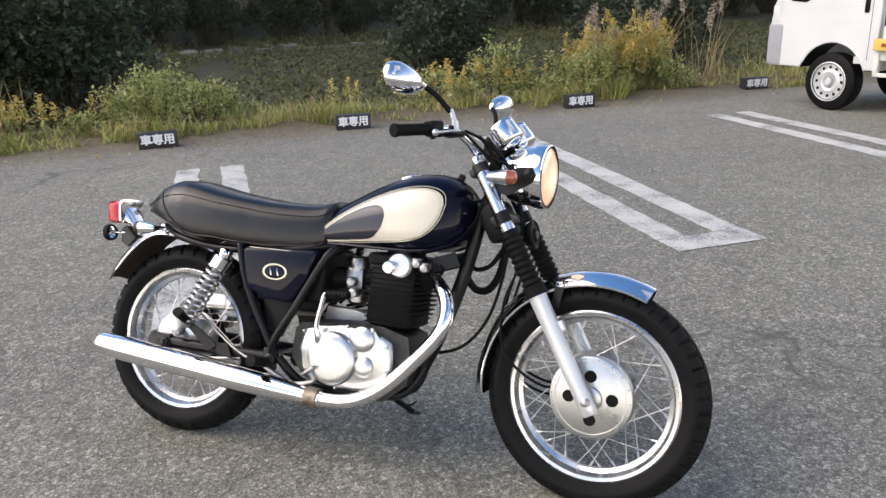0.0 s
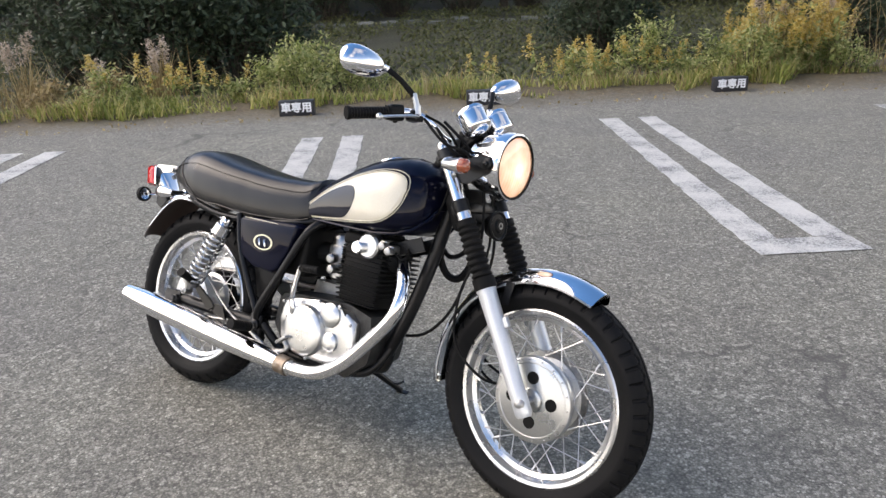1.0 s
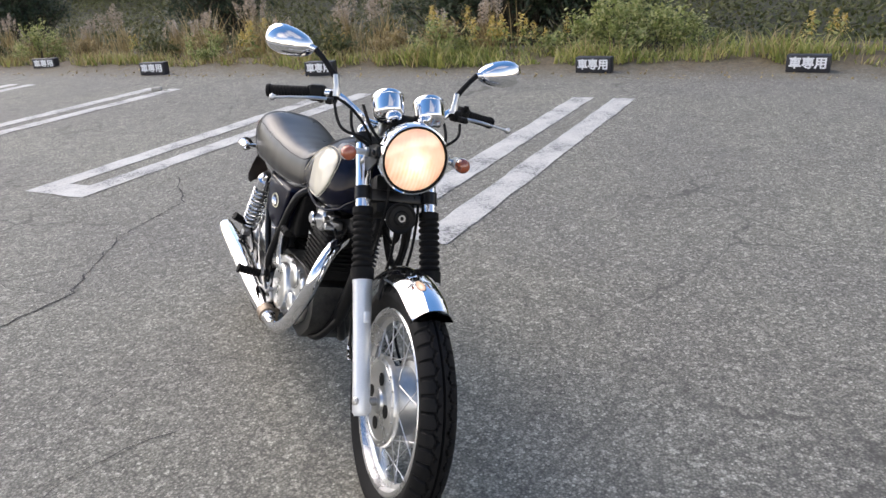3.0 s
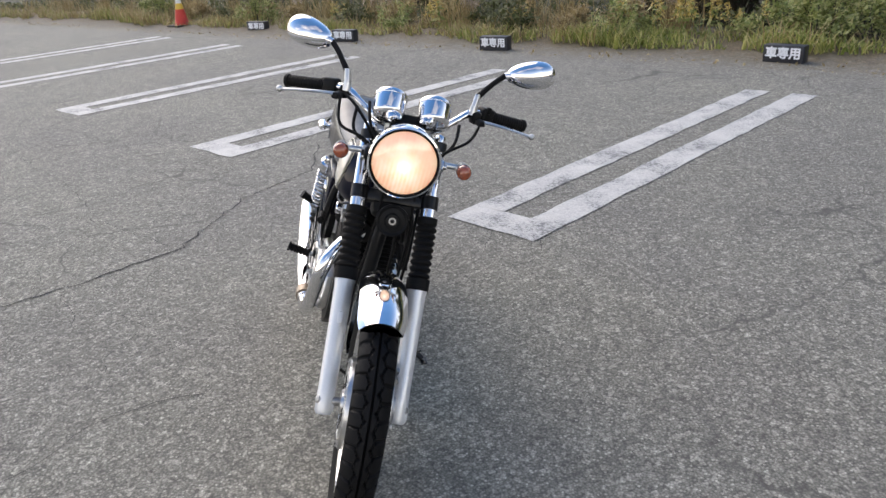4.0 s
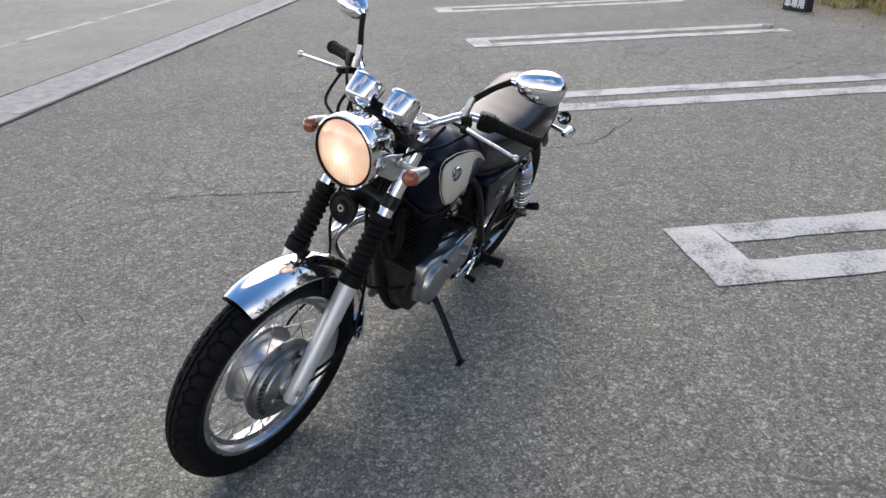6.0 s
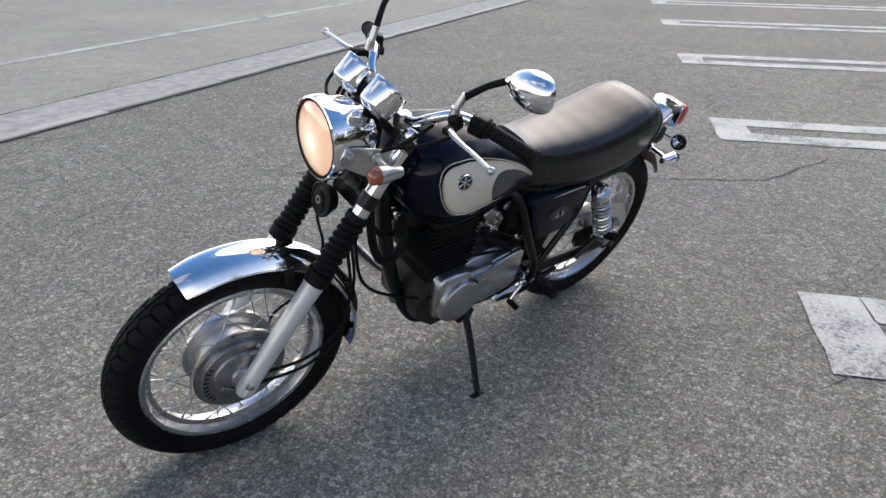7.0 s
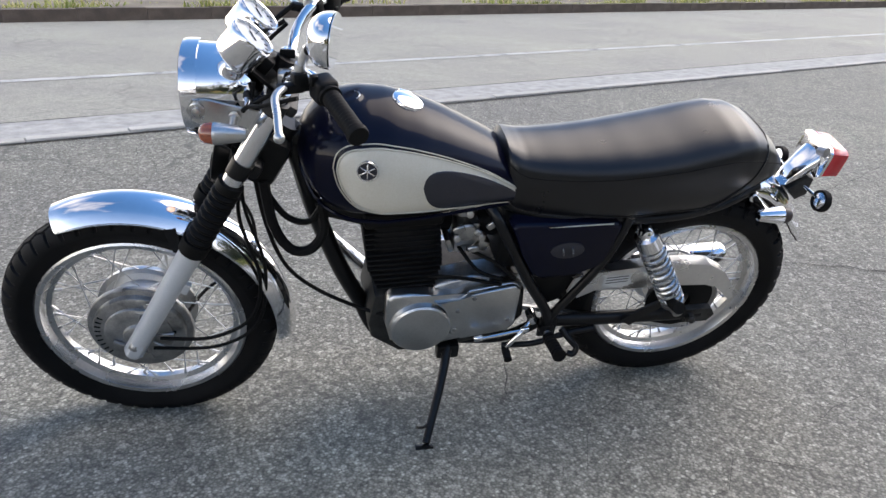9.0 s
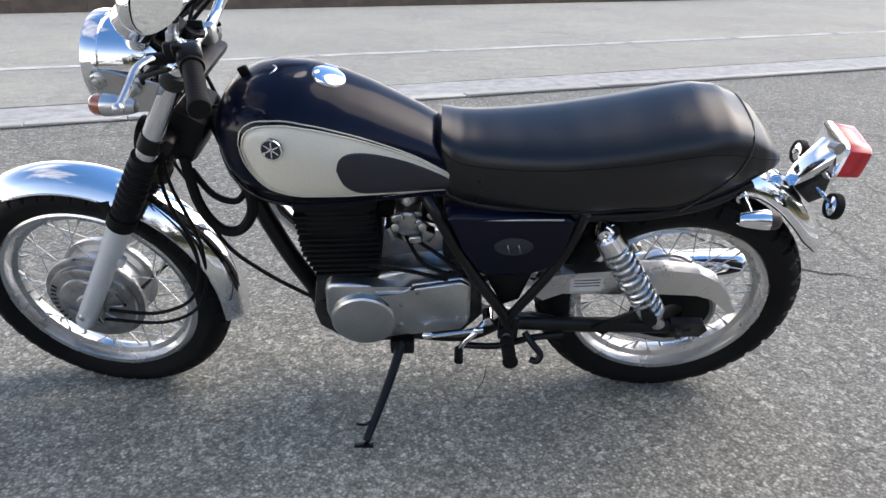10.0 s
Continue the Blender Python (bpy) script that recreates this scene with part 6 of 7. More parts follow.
box(bm, (0.10, 0.10, 0.022), BAR_M @ move(0.004, 0, 0.226), 0.008, 2)
part("cylinder_head", bm, ENGINE_BLACK, engine, "black cylinder head")
bm = bmesh.new()
lathe(bm, [(0.070, 0.040), (0.098, 0.040), (0.104, 0.034), (0.105, 0.004)], move(0.108, 0, 0.648) @ rot("X", 90), 32)
part("cam_cover", bm, COVER_ALU, engine, "chromed round cam end cover")
bm = bmesh.new()
lathe(bm, [(0.10, 0.020), (0.122, 0.020), (0.125, 0.017), (0.126, 0.003)], move(0.082, 0, 0.640) @ rot("X", 90), 24)
part("inspection_cap", bm, CHROME, engine, "bright round inspection cap")
for x, z in ((0.185, 0.648), (0.160, 0.660)):
    bm = bmesh.new()
    box(bm, (0.030, 0.040, 0.026), move(x, -0.075, z), 0.006)
    lathe(bm, [(0, 0.012), (0.022, 0.012), (0.024, 0.008)], move(x + 0.006, -0.09, z - 0.004) @ rot("X", 90), 12)
    part("valve_cap", bm, STEEL, engine)
bm = bmesh.new()
for side in (-1, 1):
    plate(bm, [(0.165, 0.665), (0.265, 0.70), (0.285, 0.66), (0.18, 0.625)], 0.045 * side, 0.050 * side)
part("engine_mount", bm, FRAME_BLACK, frame_ob)
# carburettor and air filter
bm = bmesh.new()
tube(bm, [(0.0, 0.0, 0.60), (-0.035, 0.0, 0.592)], [0.030, 0.028], 18)
part("intake_rubber", bm, RUBBER, engine)
bm = bmesh.new()
box(bm, (0.062, 0.100, 0.070), move(-0.070, 0.012, 0.590), 0.012)
lathe(bm, [(0.03, 0.026), (0.066, 0.026), (0.070, 0.022), (0.071, 0.004)], move(-0.066, 0, 0.600) @ rot("X", -90), 20)
box(bm, (0.014, 0.050, 0.040), move(-0.028, 0.040, 0.560) @ rot("Y", 20), 0.004)
box(bm, (0.030, 0.030, 0.030), move(-0.110, 0.055, 0.560) @ rot("Y", -25), 0.006)
lathe(bm, [(-0.05, 0.024), (-0.04, 0.034), (0.0, 0.036), (0.004, 0.030)], move(-0.068, 0, 0.555), 24)
lathe(bm, [(0.0, 0.036), (0.030, 0.036), (0.038, 0.030), (0.040, 0.004)], move(-0.068, 0, 0.622), 24)
for x, y, z, a in ((-0.045, 0.070, 0.615, 20), (-0.098, 0.072, 0.600, -35), (-0.085, 0.078, 0.560, 10), (-0.125, 0.070, 0.625, 40)):
    box(bm, (0.030, 0.010, 0.018), move(x, y, z) @ rot("Y", a), 0.003, 1)
for x, y, z in ((-0.068, 0.046, 0.648), (-0.040, 0.060, 0.588), (-0.100, 0.060, 0.588)):
    lathe(bm, [(0, 0.006), (0.016, 0.006), (0.018, 0.009), (0.024, 0.009), (0.026, 0.003)], move(x, y, z) @ rot("X", -70), 10)
carb = part("carburettor", bm, CARB_ALU, engine, "cast aluminium carburettor")
bm = bmesh.new()
lathe(bm, [(0.03, 0.016), (0.062, 0.016), (0.066, 0.012), (0.067, 0.003)], move(-0.068, 0, 0.580) @ rot("X", 90), 18)
lathe(bm, [(0.03, 0.014), (0.070, 0.014), (0.072, 0.010), (0.073, 0.003)], move(-0.058, 0, 0.545) @ rot("X", 90), 18)
part("carb_cap", bm, CARB_ALU, engine)
bm = bmesh.new()
tube(bm, [(-0.10, 0, 0.588), (-0.15, 0, 0.585)], [0.030, 0.040], 18)
box(bm, (0.11, 0.19, 0.17), move(-0.20, 0.0, 0.585), 0.02, 3)
part("air_box", bm, PLASTIC, bike, "black plastic air filter box")
bm = bmesh.new()
box(bm, (0.13, 0.17, 0.10), move(-0.33, 0.0, 0.545), 0.012)
part("battery_box", bm, PLASTIC, bike)
for pts in ([(-0.06, 0.03, 0.53), (-0.10, 0.09, 0.50), (-0.16, 0.11, 0.485)], [(-0.08, 0.04, 0.53), (-0.14, 0.10, 0.53), (-0.19, 0.115, 0.49)], [(0.02, 0.09, 0.49), (-0.06, 0.115, 0.50), (-0.16, 0.115, 0.47)]):
    bm = bmesh.new()
    tube(bm, pts, 0.005, 8, 5)
    part("hose", bm, RUBBER, engine)
# exhaust
HEADER = [(0.165, -0.030, 0.612), (0.205, -0.050, 0.610), (0.248, -0.095, 0.588), (0.279, -0.130, 0.545), (0.282, -0.147, 0.495), (0.258, -0.150, 0.445), (0.200, -0.150, 0.376), (0.140, -0.150, 0.312), (0.085, -0.150, 0.268), (0.030, -0.150, 0.238), (-0.030, -0.150, 0.222), (-0.110, -0.150, 0.220)]
bm = bmesh.new()
tube(bm, HEADER, 0.0215, 20, 6)
pipe = part("exhaust_pipe", bm, CHROME, bike, "bright chrome exhaust pipe", 60)
bm = bmesh.new()
lathe(bm, [(-0.004, 0.024), (0.0, 0.036), (0.012, 0.036), (0.014, 0.024)], along((0.178, -0.036, 0.612), (0.205, -0.050, 0.610)), 20)
part("exhaust_flange", bm, ENGINE_BLACK, pipe)
bm = bmesh.new()
a, b = Vector((-0.095, -0.150, 0.219)), Vector((-0.953, -0.152, 0.295))
L = (b - a).length
prof = [(0.0, 0.023), (0.002, 0.0255), (0.05, 0.0260), (0.16, 0.034), (0.30, 0.041), (0.55, 0.0425), (0.75, 0.0420), (L - 0.012, 0.038), (L - 0.004, 0.0365), (L, 0.0335), (L - 0.002, 0.029), (L - 0.03, 0.026), (L - 0.03, 0.004)]
lathe(bm, prof, along(a, b), 36)
muffler = part("muffler", bm, CHROME, bike, "long tapered chrome muffler", 50)
bm = bmesh.new()
lathe(bm, [(0.010, 0.0262), (0.010, 0.0305), (0.052, 0.0310), (0.052, 0.0262)], along(a, b), 30, closed=True)
box(bm, (0.012, 0.030, 0.030), along(a, b) @ move(0.0, 0, 0.033) @ move(-0.036, 0, 0), 0.003)
part("muffler_clamp", bm, RUSTY, muffler, "rusty worn pipe clamp")
bm = bmesh.new()
plate(bm, [(-0.44, 0.30), (-0.50, 0.31), (-0.505, 0.345), (-0.46, 0.345)], -0.126, -0.132)
part("muffler_bracket", bm, FRAME_BLACK, muffler)
# kick starter, pedals, levers
bm = bmesh.new()
tube(bm, [(-0.138, -0.118, 0.375), (-0.130, -0.135, 0.400), (-0.135, -0.142, 0.440), (-0.122, -0.146, 0.500), (-0.112, -0.148, 0.538), (-0.100, -0.150, 0.543)], [0.012, 0.010, 0.0085, 0.0075, 0.0075, 0.0075], 12, 5)
lathe(bm, [(0.10, 0.020), (0.135, 0.020), (0.138, 0.014)], move(-0.138, 0, 0.372) @ rot("X", 90), 20)
kick = part("kick_starter", bm, CHROME, bike, "chrome kick starter lever")
bm = bmesh.new()
lathe(bm, [(0.0, 0.007)] + [q for k in range(7) for q in ((0.002 + k * 0.011, 0.0125), (0.009 + k * 0.011, 0.0125), (0.0105 + k * 0.011, 0.0105))] + [(0.080, 0.012), (0.081, 0.003)], along((-0.105, -0.150, 0.543), (-0.005, -0.156, 0.548)), 14)
part("kick_rubber", bm, RUBBER, kick)
bm = bmesh.new()
tube(bm, [(-0.315, -0.130, 0.290), (-0.27, -0.130, 0.270), (-0.215, -0.135, 0.250), (-0.135, -0.138, 0.268), (-0.145, -0.142, 0.295)], 0.0075, 10, 5)
box(bm, (0.050, 0.030, 0.010), move(-0.150, -0.142, 0.300) @ rot("Y", -35), 0.003)
part("brake_pedal", bm, STEEL, bike, "steel rear brake pedal")
bm = bmesh.new()
tube(bm, [(-0.252, 0.125, 0.352), (-0.225, 0.150, 0.335), (-0.200, 0.155, 0.305), (-0.188, 0.156, 0.283)], 0.0065, 10, 5)
lathe(bm, [(0.10, 0.013), (0.135, 0.013), (0.137, 0.006)], move(-0.255, 0, 0.355) @ rot("X", -90), 14)
gear = part("gear_lever", bm, CHROME, bike, "chrome gear lever")
bm = bmesh.new()
tube(bm, [(-0.187, 0.152, 0.280), (-0.186, 0.192, 0.278)], 0.0105, 12)
part("lever_rubber", bm, RUBBER, gear)
bm = bmesh.new()
tube(bm, [(-0.238, 0.146, 0.338), (-0.105, 0.150, 0.316)], 0.0042, 8)
for x, z in ((-0.232, 0.339), (-0.112, 0.318)):
    box(bm, (0.024, 0.012, 0.016), move(x, 0.148, z) @ rot("Y", 9), 0.003, 1)
part("gear_linkage", bm, CHROME, bike, "bright gear change linkage")
bm = bmesh.new()
tube(bm, [(-0.345, 0.120, 0.305), (-0.366, 0.142, 0.284), (-0.384, 0.156, 0.266), (-0.376, 0.164, 0.250), (-0.360, 0.158, 0.250)], 0.0085, 10, 5)
part("stand_tang", bm, FRAME_BLACK, bike, "black looped stand tang")
bm = bmesh.new()
tube(bm, [(-0.20, 0.095, 0.228), (-0.28, 0.118, 0.252), (-0.36, 0.122, 0.286), (-0.44, 0.118, 0.296)], 0.0085, 10, 4)
part("lower_brace", bm, FRAME_BLACK, frame_ob)
# side stand
bm = bmesh.new()
box(bm, (0.06, 0.030, 0.045), move(-0.048, 0.098, 0.232), 0.006)
part("stand_bracket", bm, FRAME_BLACK, frame_ob)
bm = bmesh.new()
tube(bm, [(-0.048, 0.100, 0.245), (-0.022, 0.175, 0.196), (0.018, 0.268, 0.134), (0.033, 0.302, 0.113)], [0.013, 0.0115, 0.0105, 0.010], 12, 4)
box(bm, (0.046, 0.022, 0.007), move(0.038, 0.309, 0.1060) @ rot("X", 18.5), 0.002)
tube(bm, [(0.012, 0.256, 0.144), (0.034, 0.273, 0.140), (0.054, 0.283, 0.154)], 0.004, 8, 3)
stand = part("side_stand", bm, FRAME_BLACK, bike, "black side stand, folded out")
bm = bmesh.new()
n = 70
a, b = Vector((-0.050, 0.090, 0.212)), Vector((-0.004, 0.225, 0.150))
m = along(a, b)
tube(bm, [m @ Vector((0.006 * math.cos(k * 1.1), 0.006 * math.sin(k * 1.1), (b - a).length * k / n)) for k in range(n + 1)], 0.0014, 5)
part("stand_spring", bm, STEEL, stand)
# chain, sprocket and guard
bm = bmesh.new()
lathe(bm, [(0.058, 0.082), (0.062, 0.100), (0.066, 0.100), (0.070, 0.082), (0.072, 0.030), (0.058, 0.03)], move(*REAR_C) @ rot("X", -90), 60, closed=True)
part("sprocket", bm, ENGINE_BLACK, rwheel, "dark rear sprocket")
bm = bmesh.new()
pts = [(-0.19, 0.064, 0.452), (-0.705, 0.064, 0.428)] + [(-0.705 + 0.102 * math.cos(a), 0.064, 0.326 + 0.102 * math.sin(a)) for a in np.linspace(math.pi / 2, 1.5 * math.pi, 14)] + [(-0.705, 0.064, 0.224), (-0.19, 0.064, 0.352)]
tube(bm, pts, 0.0085, 6, closed=True)
part("chain", bm, STEEL, bike, "dark roller chain")
bm = bmesh.new()
top = [(-0.365, 0.448), (-0.42, 0.463), (-0.56, 0.478), (-0.66, 0.480), (-0.74, 0.470), (-0.79, 0.442), (-0.825, 0.398), (-0.850, 0.345)]
low = [(-0.838, 0.338), (-0.812, 0.364), (-0.785, 0.387), (-0.748, 0.400), (-0.66, 0.404), (-0.54, 0.402), (-0.43, 0.403), (-0.385, 0.380), (-0.352, 0.402)]
plate(bm, top + low, 0.080, 0.086)
for p, q in zip(top, top[1:]):
    d = Vector((q[0] - p[0], 0, q[1] - p[1]))
    box(bm, (d.length + 0.002, 0.036, 0.003), move((p[0] + q[0]) / 2, 0.069, (p[1] + q[1]) / 2) @ rot("Y", -math.degrees(math.atan2(d.z, d.x))))
guard = part("chain_guard", bm, GUARD_CHROME, bike, "chrome chain guard")
bm = bmesh.new()
plate(bm, [(-0.445, 0.452), (-0.520, 0.458), (-0.520, 0.414), (-0.445, 0.410)], 0.0865, 0.0872)
part("guard_label", bm, LABEL_WHITE, guard, "white warning label")
for k in range(3):
    bm = bmesh.new()
    plate(bm, [(-0.452, 0.4475 - k * 0.009), (-0.513, 0.4520 - k * 0.009), (-0.513, 0.4490 - k * 0.009), (-0.452, 0.4445 - k * 0.009)], 0.0874, 0.0878)
    part("label_bar", bm, SMOKE, guard)
# rear drum on the right
bm = bmesh.new()
disc(bm, REAR_C, 0.094, -0.040, -0.070, 48, 0.014)
part("brake_plate", bm, ALUMINIUM, rwheel, "cast aluminium rear brake plate")
bm = bmesh.new()
disc(bm, REAR_C, 0.045, -0.066, -0.092, 32, 0.008)
part("plate_boss", bm, ALUMINIUM, rwheel)
bm = bmesh.new()
tube(bm, [(-0.64, -0.085, 0.39), (-0.61, -0.088, 0.43), (-0.60, -0.090, 0.45)], 0.006, 8)
tube(bm, [(-0.605, -0.10, 0.44), (-0.45, -0.125, 0.34), (-0.32, -0.135, 0.29)], 0.0035, 8, 3)
part("brake_rod", bm, STEEL, bike)
bm = bmesh.new()
tube(bm, [(-0.70, -0.085, 0.25), (-0.55, -0.105, 0.285), (-0.42, -0.11, 0.30)], 0.006, 8)
part("torque_arm", bm, STEEL, bike)

# tail lamp and bracket
TM = move(-1.008, 0, 0.768) @ rot("Y", -6)
bm = bmesh.new()
rings = []
for dx, h, w in ((0.026, 0.038, 0.054), (0.020, 0.041, 0.058), (-0.026, 0.039, 0.055), (-0.032, 0.035, 0.051)):
    ring = []
    for j in range(28):
        a = 2 * math.pi * j / 28
        k = (abs(math.cos(a)) ** 8 + abs(math.sin(a)) ** 8) ** (-1 / 8)
        ring.append(TM @ Vector((dx, w * math.cos(a) * k, h * math.sin(a) * k)))
    rings.append(ring)
skin(bm, rings)
tail = part("tail_lamp", bm, RED_LENS, bike, "large red rectangular tail lamp")
bm = bmesh.new()
rings = []
for dx, h, w in ((0.026, 0.036, 0.052), (0.025, 0.043, 0.060), (0.017, 0.043, 0.060), (0.015, 0.037, 0.053)):
    ring = []
    for j in range(28):
        a = 2 * math.pi * j / 28
        k = (abs(math.cos(a)) ** 8 + abs(math.sin(a)) ** 8) ** (-1 / 8)
        ring.append(TM @ Vector((dx + 0.006, w * math.cos(a) * k, h * math.sin(a) * k)))
    rings.append(ring)
skin(bm, rings)
part("lamp_frame", bm, CHROME, tail, "chrome tail lamp frame")
bm = bmesh.new()
rings = []
for x, z, h, w in ((-0.918, 0.694, 0.010, 0.018), (-0.926, 0.706, 0.022, 0.026), (-0.946, 0.730, 0.028, 0.032), (-0.966, 0.752, 0.032, 0.038), (-0.980, 0.764, 0.034, 0.040)):
    ring = []
    for j in range(20):
        a = 2 * math.pi * j / 20
        k = (abs(math.cos(a)) ** 4 + abs(math.sin(a)) ** 4) ** (-1 / 4)
        ring.append(Vector((x - 0.3 * h * math.sin(a) * k, w * math.cos(a) * k, z + h * math.sin(a) * k)))
    rings.append(ring)
skin(bm, rings)
part("lamp_bracket", bm, CHROME, tail, "chrome tail lamp bracket")
bm = bmesh.new()
plate(bm, [(-0.926, 0.682), (-0.972, 0.720), (-0.990, 0.712), (-0.990, 0.664), (-0.962, 0.648)], -0.034, 0.034, Matrix(), 0.004)
part("plate_holder", bm, DARK_ALU, tail, "grey number plate holder, no plate")
for side in (-1, 1):
    bm = bmesh.new()
    c = (-0.975, 0.103 * side, 0.695)
    m = move(*c) @ rot("Y", -100)
    lathe(bm, [(-0.004, 0.020), (-0.009, 0.022), (-0.008, 0.027), (0.002, 0.029), (0.008, 0.028), (0.010, 0.024), (0.006, 0.021), (-0.004, 0.020)], m, 28, closed=False)
    ref = part("reflector", bm, RUBBER, tail, "round black rimmed reflector")
    bm = bmesh.new()
    lathe(bm, [(0.004, 0.0235), (0.0085, 0.022), (0.011, 0.012), (0.0115, 0.003)], m, 24)
    tube(bm, [c, (c[0] + 0.015, 0.045 * side, c[2] + 0.005)], 0.004, 8)
    lathe(bm, [(-0.014, 0.003), (-0.014, 0.006), (-0.008, 0.007), (-0.006, 0.0205), (0.002, 0.0205)], m, 24)
    part("reflector_lens", bm, LAMP_GREY, tail, "silver backed reflector lens")
bm = bmesh.new()
tube(bm, [(-0.955, 0.040, 0.806), (-0.962, 0.062, 0.812)], [0.010, 0.013], 12)
part("lamp_screw", bm, STEEL, tail)

# the seat's end, the rear guard and the lamp sit a little low and over to the right
for ob in [seat, *seat.children, guard_rear, *guard_rear.children, tail, *tail.children]:
    sink = 0.022 if ob in (tail, *tail.children) else 0.009
    for v in ob.data.vertices:
        k = min(1.0, max(0.0, (-0.42 - v.co.x) / 0.35))
        v.co += Vector((0, -0.016 * k, -sink * k))

# cables, hoses and wiring
CABLES = [
    (0.0042, [(0.315, -0.190, 1.045), (0.360, -0.150, 1.020), (0.380, -0.100, 0.960), (0.345, -0.060, 0.860), (0.300, -0.050, 0.760), (0.20, -0.040, 0.70), (0.0, -0.02, 0.655)]),
    (0.0042, [(0.320, -0.200, 1.035), (0.390, -0.190, 0.975), (0.430, -0.120, 0.955), (0.450, -0.050, 0.88), (0.470, -0.052, 0.70), (0.430, -0.058, 0.56), (0.445, -0.068, 0.42), (0.56, -0.070, 0.34), (0.63, 0.07, 0.33)]),
    (0.0042, [(0.320, 0.200, 1.035), (0.385, 0.165, 1.000), (0.420, 0.090, 0.950), (0.430, 0.050, 0.85), (0.440, 0.056, 0.70), (0.405, 0.062, 0.52), (0.430, 0.080, 0.36), (0.53, 0.085, 0.290), (0.68, 0.085, 0.298)]),
    (0.0045, [(0.400, 0.045, 0.985), (0.425, 0.062, 0.85), (0.452, 0.066, 0.68), (0.418, 0.070, 0.50), (0.445, 0.084, 0.38), (0.54, 0.088, 0.325), (0.66, 0.085, 0.330)]),
    (0.0050, [(0.420, 0.010, 0.80), (0.400, 0.030, 0.64), (0.360, 0.030, 0.50), (0.290, 0.025, 0.410), (0.190, 0.060, 0.372), (0.12, 0.10, 0.375)]),
    (0.0120, [(0.395, 0.055, 0.760), (0.380, 0.075, 0.655), (0.345, 0.082, 0.590), (0.300, 0.080, 0.585), (0.270, 0.070, 0.630), (0.275, 0.050, 0.690)]),
    (0.0075, [(0.390, 0.045, 0.720), (0.350, 0.060, 0.665), (0.300, 0.060, 0.650), (0.265, 0.045, 0.700)]),
    (0.0045, [(0.335, -0.120, 1.040), (0.400, -0.110, 0.990), (0.425, -0.070, 0.945), (0.420, -0.035, 0.90)]),
    (0.0045, [(0.330, -0.150, 1.020), (0.385, -0.150, 0.965), (0.415, -0.090, 0.930), (0.42, -0.03, 0.87)]),
    (0.0045, [(0.335, 0.140, 1.030), (0.395, 0.125, 0.985), (0.425, 0.080, 0.94), (0.42, 0.035, 0.89)]),
    (0.0042, [(0.20, -0.030, 0.680), (0.235, -0.060, 0.640), (0.225, -0.080, 0.625), (0.200, -0.080, 0.640)]),
]
for rr, pts in CABLES:
    bm = bmesh.new()
    tube(bm, pts, rr, 8, 7)
    part("cable", bm, RUBBER, bike, "black rubber sheathed cable")
bm = bmesh.new()
box(bm, (0.08, 0.12, 0.12), move(0.385, 0, 0.80) @ rot("Y", -28), 0.02)
front("yoke_cover", bm, PLASTIC, None)
bm = bmesh.new()
lathe(bm, [(0, 0.020), (0.030, 0.020), (0.032, 0.014), (0.032, 0.003)], along((0.348, 0.0, 0.985), (0.335, 0, 1.01)), 18)
box(bm, (0.030, 0.006, 0.018), move(0.333, 0, 1.020), 0.002)
front("ignition_switch", bm, PLASTIC, None, "black ignition switch with key")
for side in (-1, 1):
    bm = bmesh.new()
    box(bm, (0.036, 0.030, 0.040), move(0.332, 0.045 * side, 0.985), 0.006)
    front("bar_clamp", bm, COVER_ALU, None)


# ---- signs along the verge ----
word = letters("車専用", 0.118, 0.001)
first = None
for x, y, turn in ((-3.36, 7.90, 22), (-1.43, 8.86, 19), (1.29, 10.17, 24), (3.90, 11.60, 22), (-6.43, 6.21, 34), (-9.05, 4.98, 36), (-11.90, 4.18, 42)):
    m = move(x, y, 0) @ rot("Z", turn)
    if first is None:
        sign = tagged(new("sign_block"), "low black block sign with white characters, standing on the asphalt", "sign", "bay signs")
        bm = bmesh.new()
        box(bm, (0.40, 0.13, 0.178), move(0, 0.065, 0.089), 0.006)
        part("block", bm, SIGN_BLACK, sign, "black painted block")
        ob = new("lettering", word)
        word.materials.append(SIGN_WHITE)
        ob.parent = sign
        ob.matrix_basis = move(0, -0.001, 0.096)
        tagged(ob, "white painted characters")
        sign.matrix_basis = m
        first = sign
    else:
        copy_thing(first, m)

# ---- traffic cone ----
cone = tagged(new("traffic_cone"), "red traffic cone with yellow band and white pole", "traffic cone")
bm = bmesh.new()
box(bm, (0.46, 0.46, 0.05), move(0, 0, 0.025), 0.012)
part("cone_base", bm, RUBBER, cone, "black rubber base")
bm = bmesh.new()
lathe(bm, [(0.05, 0.155), (0.06, 0.145), (0.36, 0.082), (0.36, 0.07)], Matrix(), 32)
part("cone_body", bm, CONE_RED, cone)
bm = bmesh.new()
lathe(bm, [(0.355, 0.083), (0.355, 0.085), (0.47, 0.062), (0.47, 0.056)], Matrix(), 32)
part("cone_band", bm, CONE_YELLOW, cone, "yellow reflective band")
bm = bmesh.new()
lathe(bm, [(0.465, 0.060), (0.70, 0.026), (0.715, 0.018), (0.715, 0.004)], Matrix(), 32)
tube(bm, [(0, 0, 0.70), (-0.02, 0.0, 1.25)], 0.018, 12)
part("cone_top", bm, CONE_WHITE, cone, "white cone top and pole")
cone.matrix_basis = move(-14.42, 3.12, 0) @ rot("Z", 25)


